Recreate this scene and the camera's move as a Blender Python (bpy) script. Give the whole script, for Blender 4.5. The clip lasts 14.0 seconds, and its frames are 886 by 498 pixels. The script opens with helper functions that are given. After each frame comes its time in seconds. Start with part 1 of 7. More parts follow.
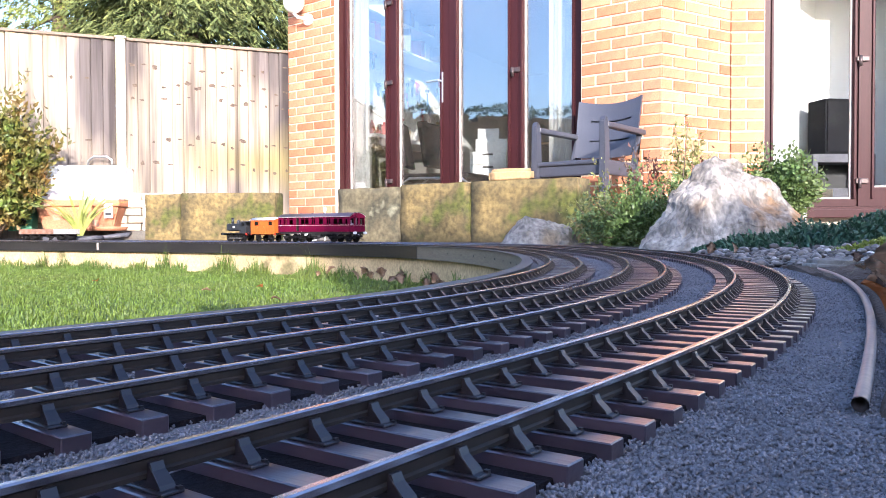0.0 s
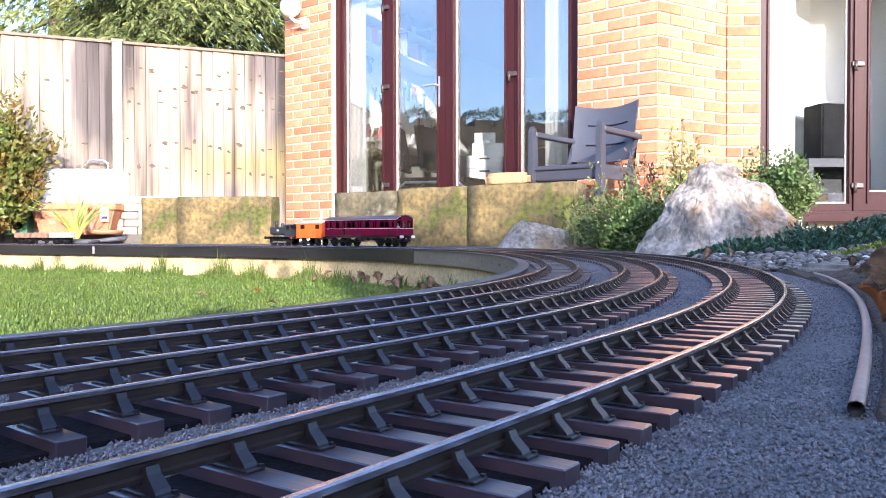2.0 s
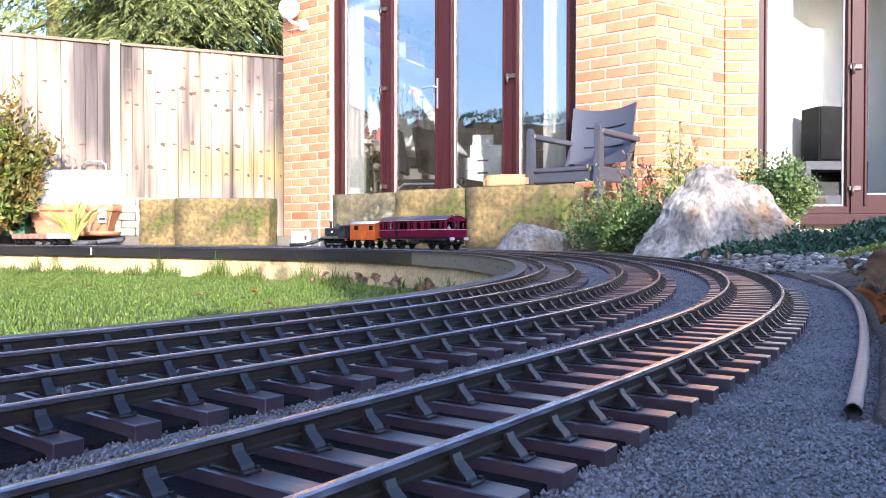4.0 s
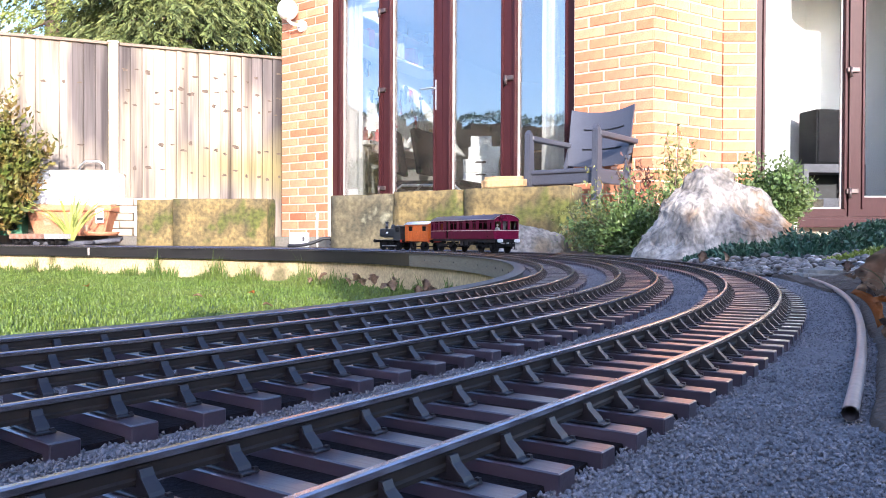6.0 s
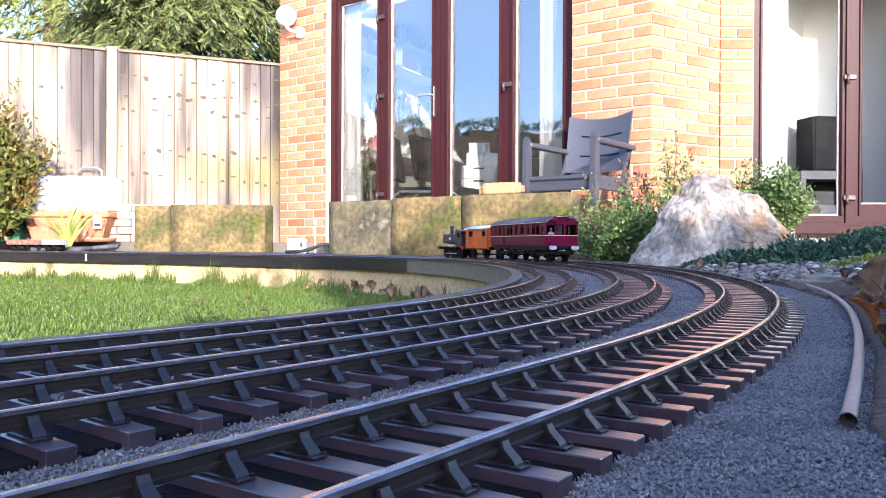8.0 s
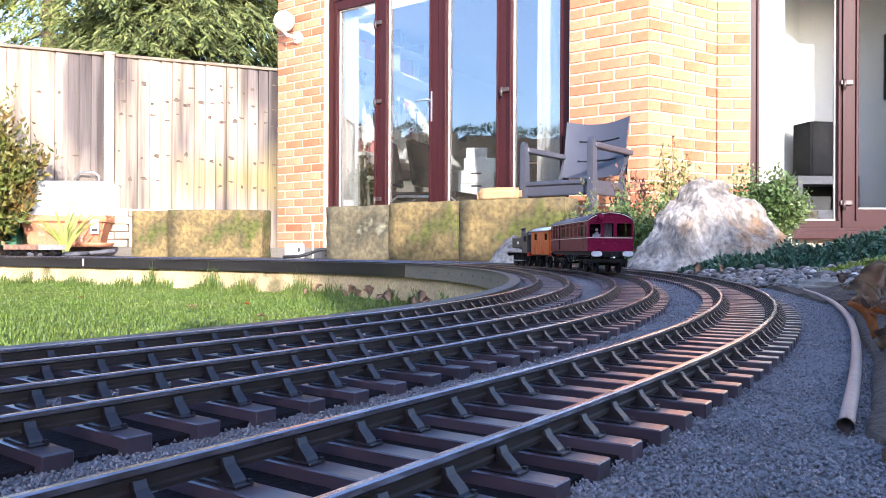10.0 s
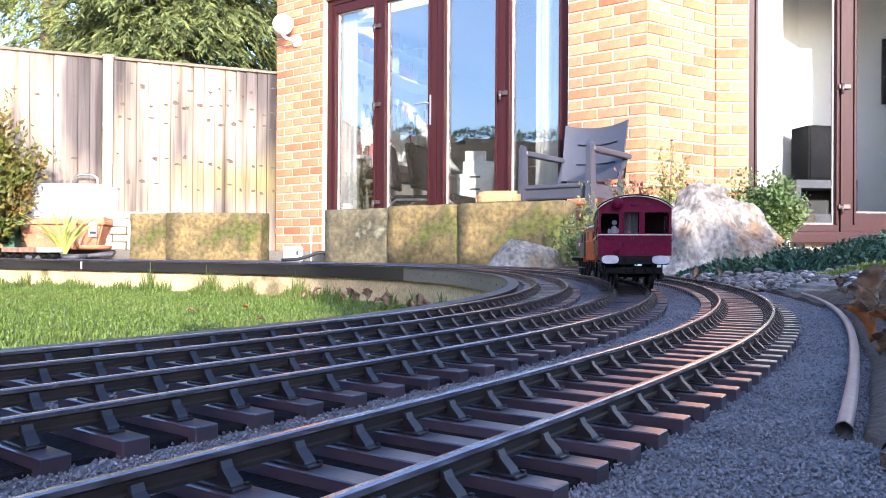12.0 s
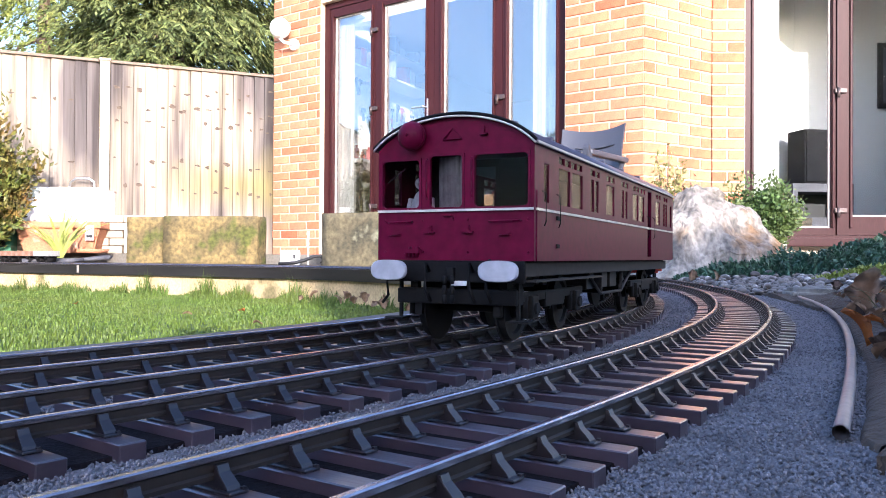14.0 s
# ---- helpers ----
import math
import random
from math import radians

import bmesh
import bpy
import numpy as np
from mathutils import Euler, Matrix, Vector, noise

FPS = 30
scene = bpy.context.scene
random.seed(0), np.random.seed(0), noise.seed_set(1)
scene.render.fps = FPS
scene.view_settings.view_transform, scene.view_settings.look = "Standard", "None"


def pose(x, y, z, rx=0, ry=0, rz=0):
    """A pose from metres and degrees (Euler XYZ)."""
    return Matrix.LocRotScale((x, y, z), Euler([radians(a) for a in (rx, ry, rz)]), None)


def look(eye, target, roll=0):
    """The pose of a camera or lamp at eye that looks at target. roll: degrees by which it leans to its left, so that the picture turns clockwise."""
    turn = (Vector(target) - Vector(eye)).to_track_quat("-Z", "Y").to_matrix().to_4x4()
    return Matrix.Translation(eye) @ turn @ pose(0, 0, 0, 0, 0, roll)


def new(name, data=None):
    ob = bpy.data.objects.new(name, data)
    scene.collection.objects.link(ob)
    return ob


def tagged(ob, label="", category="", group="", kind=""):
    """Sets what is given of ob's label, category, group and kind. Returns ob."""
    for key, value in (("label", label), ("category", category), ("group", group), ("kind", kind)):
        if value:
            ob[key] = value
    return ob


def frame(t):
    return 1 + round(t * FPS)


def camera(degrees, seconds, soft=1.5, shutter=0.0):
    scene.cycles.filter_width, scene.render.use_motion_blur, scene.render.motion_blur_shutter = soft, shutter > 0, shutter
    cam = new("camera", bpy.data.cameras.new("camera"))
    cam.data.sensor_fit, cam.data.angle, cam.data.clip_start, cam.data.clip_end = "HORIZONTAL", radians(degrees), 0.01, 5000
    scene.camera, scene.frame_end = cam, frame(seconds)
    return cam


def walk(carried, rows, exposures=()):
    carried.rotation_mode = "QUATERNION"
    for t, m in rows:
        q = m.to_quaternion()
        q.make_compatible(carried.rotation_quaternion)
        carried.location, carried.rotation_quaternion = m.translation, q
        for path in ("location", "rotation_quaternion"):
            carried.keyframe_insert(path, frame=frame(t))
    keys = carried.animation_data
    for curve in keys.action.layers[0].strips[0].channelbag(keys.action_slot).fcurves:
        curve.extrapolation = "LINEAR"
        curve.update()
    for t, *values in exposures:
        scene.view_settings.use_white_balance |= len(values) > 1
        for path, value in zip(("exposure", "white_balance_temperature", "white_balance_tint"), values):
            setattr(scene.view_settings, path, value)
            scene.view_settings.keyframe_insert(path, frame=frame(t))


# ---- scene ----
# lens and standpoint: a camcorder set down on the ballast, sagging a little on its rest
EYE = 0.083
cam = camera(58.49, 14.0, soft=0.9)
walk(cam, [
    (0.0, pose(0, 0, EYE, 88.687, 0.149, 0.328)),
    (0.5, pose(0, 0, EYE, 88.687, 0.126, 0.293)),
    (1.0, pose(0, 0, EYE, 88.846, 0.112, 0.145)),
    (1.5, pose(0, 0, EYE, 88.884, 0.113, 0.138)),
    (2.0, pose(0, 0, EYE, 88.972, 0.085, 0.078)),
    (2.5, pose(0, 0, EYE, 89.047, 0.033, 0.010)),
    (3.0, pose(0, 0, EYE, 89.059, 0.000, -0.010)),
    (5.5, pose(0, 0, EYE, 89.190, -0.120, -0.225)),
    (6.0, pose(0, 0, EYE, 89.210, -0.220, -0.217)),
    (6.5, pose(0, 0, EYE, 89.300, -0.215, -0.232)),
    (7.0, pose(0, 0, EYE, 89.350, -0.200, -0.285)),
    (7.5, pose(0, 0, EYE, 89.529, -0.226, -0.385)),
    (8.0, pose(0, 0, EYE, 89.663, -0.270, -0.370)),
    (10.5, pose(0, 0, EYE, 90.070, -0.320, -0.615)),
    (11.0, pose(0, 0, EYE, 90.107, -0.380, -0.665)),
    (11.5, pose(0, 0, EYE, 90.187, -0.340, -0.655)),
    (12.0, pose(0, 0, EYE, 90.261, -0.360, -0.650)),
    (12.5, pose(0, 0, EYE, 90.400, -0.380, -0.760)),
    (13.0, pose(0, 0, EYE, 90.421, -0.350, -0.785)),
    (13.5, pose(0, 0, EYE, 90.425, -0.350, -0.785)),
    (14.0, pose(0, 0, EYE, 90.522, -0.345, -0.857)),
], exposures=[(0.0, 2.28, 5600, 20), (14.0, 2.28, 5600, 20)])

# ---- world, sun ----
SUN = Vector((0.225, -0.974, 0.30)).normalized()
world = bpy.data.worlds.new("sky_world")
scene.world = world
world.use_nodes = True
wn = world.node_tree.nodes
sky = wn.new("ShaderNodeTexSky")
sky.sky_type, sky.sun_disc = "NISHITA", False
sky.sun_elevation = math.asin(SUN.z)
sky.sun_rotation = math.atan2(SUN.x, SUN.y)
sky.air_density, sky.dust_density, sky.ozone_density = 1.0, 2.0, 2.2
wn["Background"].inputs[1].default_value = 0.15
world.node_tree.links.new(sky.outputs[0], wn["Background"].inputs[0])
sun = new("sun", bpy.data.lights.new("sun", "SUN"))
sun.data.energy, sun.data.angle, sun.data.color = 2.1, radians(0.6), (1.0, 0.88, 0.68)
sun.matrix_world = look(SUN * 20, (0, 0, 0))


# ---- materials ----
def mat(name, base, rough=0.7, metal=0.0, second=None, grain=60.0, blotch=3.0, bump=0.15, mix=0.5,
        island=0.0, obj_random=0.0, contrast=0.21, third=None, third_scale=1.0, third_at=0.55, spec=0.5, stretch=None, bump_dist=0.002):
    """Principled surface with two scales of variation (fine grain, broad blotches), wear and relief."""
    m = bpy.data.materials.new(name)
    m.use_nodes = True
    nt, nd = m.node_tree, m.node_tree.nodes
    ln = nt.links.new
    b = nd["Principled BSDF"]
    b.inputs["Roughness"].default_value, b.inputs["Metallic"].default_value = rough, metal
    b.inputs["Specular IOR Level"].default_value = spec
    co = nd.new("ShaderNodeTexCoord").outputs["Object"]
    if stretch:
        mp = nd.new("ShaderNodeMapping")
        mp.inputs["Scale"].default_value = stretch
        ln(co, mp.inputs[0])
        co = mp.outputs[0]
    second = second or tuple(c * 0.6 for c in base)

    def noise_tex(scale, detail):
        n = nd.new("ShaderNodeTexNoise")
        n.inputs["Scale"].default_value, n.inputs["Detail"].default_value = scale, detail
        ln(co, n.inputs["Vector"])
        return n.outputs[0]

    def ramp(src, lo, hi):
        r = nd.new("ShaderNodeMapRange")
        r.inputs[1].default_value, r.inputs[2].default_value = lo, hi
        ln(src, r.inputs[0])
        return r.outputs[0]

    def blend(fac, a, c):
        x = nd.new("ShaderNodeMix")
        x.data_type = "RGBA"
        if isinstance(fac, float):
            x.inputs[0].default_value = fac
        else:
            ln(fac, x.inputs[0])
        for s, v in ((x.inputs[6], a), (x.inputs[7], c)):
            if isinstance(v, tuple):
                s.default_value = (*v, 1)
            else:
                ln(v, s)
        return x.outputs[2]

    fine, broad = noise_tex(grain, 6), noise_tex(blotch, 3)
    mul = nd.new("ShaderNodeMath")
    mul.operation = "MULTIPLY"
    ln(ramp(broad, 0.35, 0.68), mul.inputs[0])
    mul.inputs[1].default_value = mix
    col = blend(mul.outputs[0], base, second)
    if third:
        col = blend(ramp(noise_tex(third_scale, 4), third_at, third_at + 0.09), col, third)
    hsv = nd.new("ShaderNodeHueSaturation")
    val = ramp(fine, 0.25, 0.75)
    vr = nd.new("ShaderNodeMapRange")
    vr.inputs[3].default_value, vr.inputs[4].default_value = 1 - contrast, 1 + contrast
    ln(val, vr.inputs[0])
    v = vr.outputs[0]
    for amount, node, socket in ((island, "ShaderNodeNewGeometry", "Random Per Island"), (obj_random, "ShaderNodeObjectInfo", "Random")):
        if amount:
            g = nd.new(node)
            r = nd.new("ShaderNodeMapRange")
            r.inputs[3].default_value, r.inputs[4].default_value = 1 - amount, 1 + amount
            ln(g.outputs[socket], r.inputs[0])
            mm = nd.new("ShaderNodeMath")
            mm.operation = "MULTIPLY"
            ln(v, mm.inputs[0]), ln(r.outputs[0], mm.inputs[1])
            v = mm.outputs[0]
    ln(v, hsv.inputs["Value"])
    ln(col, hsv.inputs["Color"])
    ln(hsv.outputs[0], b.inputs["Base Color"])
    if bump:
        bp = nd.new("ShaderNodeBump")
        bp.inputs["Strength"].default_value, bp.inputs["Distance"].default_value = bump, bump_dist
        ln(fine, bp.inputs["Height"])
        ln(bp.outputs[0], b.inputs["Normal"])
    return m


def glass(name, rough=0.0, tint=(0.95, 0.98, 0.97), base=0.05, power=2.0):
    m = bpy.data.materials.new(name)
    m.use_nodes = True
    nd, ln = m.node_tree.nodes, m.node_tree.links.new
    out = nd["Material Output"]
    tr, gl, lw, mx = (nd.new("ShaderNode" + n) for n in ("BsdfTransparent", "BsdfGlossy", "LayerWeight", "MixShader"))
    tr.inputs[0].default_value = (*tint, 1)
    gl.inputs["Roughness"].default_value = rough
    lw.inputs[0].default_value = 0.5
    pw, mr = nd.new("ShaderNodeMath"), nd.new("ShaderNodeMapRange")
    pw.operation = "POWER"
    pw.inputs[1].default_value = power
    mr.inputs[3].default_value = base
    ln(lw.outputs["Facing"], pw.inputs[0]), ln(pw.outputs[0], mr.inputs[0])
    ln(mr.outputs[0], mx.inputs[0]), ln(tr.outputs[0], mx.inputs[1]), ln(gl.outputs[0], mx.inputs[2])
    ln(mx.outputs[0], out.inputs[0])
    return m


def brick_material():
    """Fired facing brick: each one its own tone between pale orange, buff and deep red, with dark specks."""
    m = mat("house_brick", (0.42, 0.135, 0.07), 0.85, second=(0.52, 0.27, 0.135), grain=130, blotch=9, bump=0.4, mix=0.7, contrast=0.26, obj_random=0.16)
    nd, ln = m.node_tree.nodes, m.node_tree.links.new
    b = nd["Principled BSDF"]
    src = b.inputs["Base Color"].links[0].from_socket
    info, wn = nd.new("ShaderNodeObjectInfo"), nd.new("ShaderNodeTexWhiteNoise")
    wn.noise_dimensions = "1D"
    ln(info.outputs["Random"], wn.inputs["W"])
    ramp = nd.new("ShaderNodeValToRGB")
    ramp.color_ramp.interpolation = "CONSTANT"
    el = ramp.color_ramp.elements
    el[0].color, el[1].position, el[1].color = (1, 1, 1, 1), 0.42, (1.0, 1.08, 1.12, 1)
    for at, c in ((0.66, (0.94, 0.84, 0.78, 1)), (0.84, (0.86, 0.66, 0.58, 1)), (0.94, (0.76, 0.7, 0.62, 1))):
        el.new(at).color = c
    ln(wn.outputs["Value"], ramp.inputs[0])
    mx = nd.new("ShaderNodeMix")
    mx.data_type, mx.blend_type = "RGBA", "MULTIPLY"
    mx.inputs[0].default_value = 1.0
    ln(src, mx.inputs[6]), ln(ramp.outputs[0], mx.inputs[7])
    ln(mx.outputs[2], b.inputs["Base Color"])
    return m


M_BALLAST = mat("ballast_bed", (0.12, 0.113, 0.12), 0.9, second=(0.10, 0.094, 0.1), grain=420, blotch=9, bump=0.9, bump_dist=0.003)
M_GRAIN = mat("ballast_grain", (0.158, 0.152, 0.165), 0.85, second=(0.07, 0.067, 0.074), grain=600, blotch=30, bump=0.3, island=0.32)
M_SLEEPER = mat("sleeper_plastic", (0.036, 0.025, 0.034), 0.29, spec=0.8, second=(0.056, 0.042, 0.054), grain=300, blotch=20, bump=0.3, obj_random=0.25, stretch=(0.15, 1, 1), bump_dist=0.0006)
M_SLEEPER.node_tree.nodes["Principled BSDF"].inputs["Coat Weight"].default_value = 0.42
M_SLEEPER.node_tree.nodes["Principled BSDF"].inputs["Coat Roughness"].default_value = 0.24
M_CHAIR = mat("chair_plastic", (0.010, 0.007, 0.009), 0.4, grain=300, blotch=40, bump=0.2, bump_dist=0.0005)
# near-black grit: the deep shade between sleepers, put into colour
M_GAP_SHADE = mat("sleeper_gap_shade", (0.009, 0.007, 0.008), 0.95, spec=0.05, second=(0.02, 0.017, 0.02), grain=420, blotch=25, bump=0.8, bump_dist=0.002)
M_RAIL = mat("rail_steel", (0.024, 0.019, 0.016), 0.55, 0.1, spec=0.25, second=(0.014, 0.010, 0.010), grain=150, blotch=14, bump=0.15, bump_dist=0.0004)
M_RAILTOP = mat("rail_head_polish", (0.40, 0.375, 0.41), 0.22, 0.9, second=(0.12, 0.10, 0.10), grain=120, blotch=10, bump=0.08, bump_dist=0.0002)
M_LAWN = mat("lawn_soil", (0.05, 0.088, 0.017), 0.95, second=(0.032, 0.058, 0.013), grain=80, blotch=2.5, bump=0.7, bump_dist=0.01)
M_GRASS = mat("grass_blade", (0.076, 0.124, 0.012), 0.6, second=(0.11, 0.13, 0.022), grain=30, blotch=2.0, bump=0, island=0.4)
M_CONCRETE = mat("render_concrete", (0.55, 0.42, 0.23), 0.9, second=(0.36, 0.28, 0.15), grain=70, blotch=5, bump=0.5, contrast=0.3, mix=0.8, third=(0.17, 0.14, 0.065), third_scale=4, third_at=0.6)
M_FASCIA = mat("fascia_board", (0.013, 0.012, 0.012), 0.4, second=(0.035, 0.032, 0.03), grain=90, blotch=5, bump=0.2, stretch=(0.3, 0.3, 2))
M_PATIO = mat("patio_paving", (0.17, 0.155, 0.13), 0.85, second=(0.11, 0.1, 0.085), grain=60, blotch=3, bump=0.3)
M_EARTH = mat("garden_earth", (0.055, 0.036, 0.023), 0.95, second=(0.1, 0.072, 0.05), grain=120, blotch=7, bump=0.8, bump_dist=0.01)
M_BRICK = brick_material()
M_MORTAR = mat("lime_mortar", (0.60, 0.49, 0.36), 0.95, grain=150, blotch=9, bump=0.4)
M_FRAME = mat("rosewood_upvc", (0.040, 0.011, 0.012), 0.42, spec=0.16, second=(0.027, 0.007, 0.008), grain=40, blotch=6, bump=0.08, stretch=(6, 6, 0.6))
M_WHITE = mat("white_paint", (0.8, 0.8, 0.78), 0.6, second=(0.72, 0.72, 0.7), grain=40, blotch=3, bump=0.06)
M_BLOCK = mat("sandstone_block", (0.20, 0.143, 0.053), 0.9, contrast=0.55, second=(0.06, 0.05, 0.024), grain=30, blotch=5.5, bump=0.9, mix=1.0, third=(0.075, 0.08, 0.014), third_scale=4.5, third_at=0.55, bump_dist=0.007)
M_FENCE = mat("weathered_fence_board", (0.56, 0.49, 0.38), 0.85, second=(0.38, 0.34, 0.29), grain=50, blotch=4, bump=0.3, obj_random=0.14, stretch=(3, 3, 0.22))
M_GLASS = glass("door_glass", base=0.23)


# ---- builders ----
def mesh_of(name, verts, faces, mats, smooth=False, idx=None):
    me = bpy.data.meshes.new(name)
    me.from_pydata([tuple(v) for v in verts], [], [tuple(f) for f in faces])
    for m in (mats if isinstance(mats, (list, tuple)) else [mats]):
        me.materials.append(m)
    if idx is not None:
        me.polygons.foreach_set("material_index", idx)
    if smooth:
        me.polygons.foreach_set("use_smooth", [True] * len(me.polygons))
    me.update()
    return me


def bm_mesh(name, bm, mats, smooth=False):
    me = bpy.data.meshes.new(name)
    bmesh.ops.recalc_face_normals(bm, faces=bm.faces)
    bm.to_mesh(me)
    bm.free()
    for m in (mats if isinstance(mats, (list, tuple)) else [mats]):
        me.materials.append(m)
    if smooth:
        me.polygons.foreach_set("use_smooth", [True] * len(me.polygons))
    return me


def part(name, bm, material, parent, label="", m=None, smooth=False):
    """One mesh object under a thing or under a part."""
    data = bm if isinstance(bm, bpy.types.Mesh) else bm_mesh(name, bm, material, smooth)
    ob = new(name, data)
    ob.parent = parent
    if m is not None:
        ob.matrix_basis = m
    return tagged(ob, label)


def thing(name, m=None, label="", category="", group="", kind="", data=None):
    ob = new(name, data)
    if m is not None:
        ob.matrix_basis = m
    return tagged(ob, label, category, group, kind)


def add_box(bm, size, at=(0, 0, 0), bevel=0.0, seg=2, rot=None, mi=0):
    """A bevelled box of the given size centred at a place, added to bm."""
    m = Matrix.Translation(at) @ (rot.to_4x4() if rot is not None else Matrix()) @ Matrix.Diagonal((*size, 1))
    old = set(bm.faces)
    vs = bmesh.ops.create_cube(bm, size=1.0, matrix=m)["verts"]
    if bevel:
        es = list({e for v in vs for e in v.link_edges})
        bmesh.ops.bevel(bm, geom=es, offset=bevel, segments=seg, affect="EDGES", profile=0.6, clamp_overlap=True)
    for f in bm.faces:
        if f not in old:
            f.material_index = mi
    return bm


def box(size, at=(0, 0, 0), bevel=0.0, seg=2, rot=None):
    return add_box(bmesh.new(), size, at, bevel, seg, rot)


def add_cyl(bm, r, a, b, n=12, r2=None, mi=0):
    """A closed rod from a to b."""
    a, b = Vector(a), Vector(b)
    d = b - a
    old = set(bm.faces)
    m = Matrix.Translation((a + b) / 2) @ d.to_track_quat("Z", "Y").to_matrix().to_4x4()
    bmesh.ops.create_cone(bm, cap_ends=True, segments=n, radius1=r, radius2=r if r2 is None else r2, depth=d.length, matrix=m)
    for f in bm.faces:
        if f not in old:
            f.material_index = mi
            f.smooth = len(f.verts) == 4
    return bm


def cyl(r, a, b, n=12, r2=None):
    return add_cyl(bmesh.new(), r, a, b, n, r2)


def tube(points, r, n=8, closed_ends=True):
    """A bent rod through points."""
    bm = bmesh.new()
    pts = [Vector(p) for p in points]
    rings = []
    for i, p in enumerate(pts):
        d = (pts[min(i + 1, len(pts) - 1)] - pts[max(i - 1, 0)]).normalized()
        q = d.to_track_quat("Z", "Y")
        rr = r[i] if isinstance(r, (list, tuple)) else r
        rings.append([bm.verts.new(p + q @ Vector((rr * math.cos(a), rr * math.sin(a), 0))) for a in (2 * math.pi * j / n for j in range(n))])
    for u, v in zip(rings, rings[1:]):
        for j in range(n):
            f = bm.faces.new((u[j], u[(j + 1) % n], v[(j + 1) % n], v[j]))
            f.smooth = True
    if closed_ends:
        bm.faces.new(rings[0][::-1]), bm.faces.new(rings[-1])
    return bm


def extrude_poly(pts2, z0, z1):
    """A prism over a plan outline."""
    bm = bmesh.new()
    lo = [bm.verts.new((x, y, z0)) for x, y in pts2]
    hi = [bm.verts.new((x, y, z1)) for x, y in pts2]
    bm.faces.new(lo[::-1]), bm.faces.new(hi)
    n = len(lo)
    for i in range(n):
        bm.faces.new((lo[i], lo[(i + 1) % n], hi[(i + 1) % n], hi[i]))
    return bm


# ---- the three curved tracks: each a start, a heading and curvatures along its length ----
EASE = ((-0.6, -0.011), (-0.285, -0.011), (-0.098, -0.041), (0.028, -0.027), (0.124, 0.011), (0.207, 0.018), (0.26, 0.0))


def ease(x, y):
    """Small correction of the far curve's distance, by bearing."""
    far = max(0.0, min(1.0, (y - 1.6) / 0.8))
    at, by = zip(*EASE)
    v = math.atan2(x, y)
    w = [float(np.interp(v + d, at, by)) for d in (-0.03, -0.015, 0.0, 0.015, 0.03)]
    return sum(w) / 5 * far * far * (3 - 2 * far)


class Line:
    """A track's centre line, sampled every 2 cm: eased curve, then straight, with a straight run-in behind the camera."""

    def __init__(self, x, y, heading, bends, length=6.2, stop=153.0, far=-3.7, lead=1.4):
        step = 0.02
        pts = [(x - lead * math.cos(heading), y - lead * math.sin(heading), heading)]
        n = int(lead / step)
        for _ in range(n):
            px, py, h = pts[-1]
            pts.append((px + step * math.cos(h), py + step * math.sin(h), h))
        s, h = 0.0, heading
        knots = [length * i / (len(bends) - 1) for i in range(len(bends))]
        while pts[-1][0] > far and s < 14:
            k = float(np.interp(s + step / 2, knots, bends)) if h < radians(stop) else 0.0
            px, py, _ = pts[-1]
            hm = h + k * step / 2
            pts.append((px + step * math.cos(hm), py + step * math.sin(hm), h + k * step))
            h, s = h + k * step, s + step
        # ease the far curve in and out along the line of sight, then space the samples evenly again
        out = [(px * (1 + ease(px, py)), py * (1 + ease(px, py))) for px, py, _ in pts]
        run = np.concatenate([[0.0], np.cumsum([math.dist(a, b) for a, b in zip(out, out[1:])])])
        even = np.arange(0.0, run[-1], step)
        ex, ey = np.interp(even, run, [p[0] for p in out]), np.interp(even, run, [p[1] for p in out])
        hs = np.unwrap(np.arctan2(np.gradient(ey), np.gradient(ex)))
        self.p, self.step, self.lead = list(zip(ex.tolist(), ey.tolist(), hs.tolist())), step, n * step

    def at(self, s, off=0.0):
        """The place and heading s metres along from the curve's start, off metres to its outer side."""
        u = max(0.0, min((s + self.lead) / self.step, len(self.p) - 1.001))
        i = int(u)
        f = u - i
        a, b = self.p[i], self.p[i + 1]
        h = a[2] + (b[2] - a[2]) * f
        return a[0] + (b[0] - a[0]) * f + math.sin(h) * off, a[1] + (b[1] - a[1]) * f - math.cos(h) * off, h

    def length(self):
        return (len(self.p) - 1) * self.step - self.lead


OUTER = Line(-0.30, -0.1294, 0.9977, (-0.2937, 0.3875, 0.2447, 0.3209, 0.2787, 0.3261, 0.493, 0.5632))
MIDDLE = Line(-0.45, -0.0361, 0.9908, (-0.4179, 0.5143, 0.2063, 0.3659, 0.2319, 0.4437, 0.537, 0.5634))
INNER = Line(-0.60, 0.095, 0.7678, (0.0941, 0.5457, 0.2825, 0.2054, 0.3755, 0.4837, 0.6282, 0.772))
RAIL_Z, GAUGE = 0.020, 0.0635


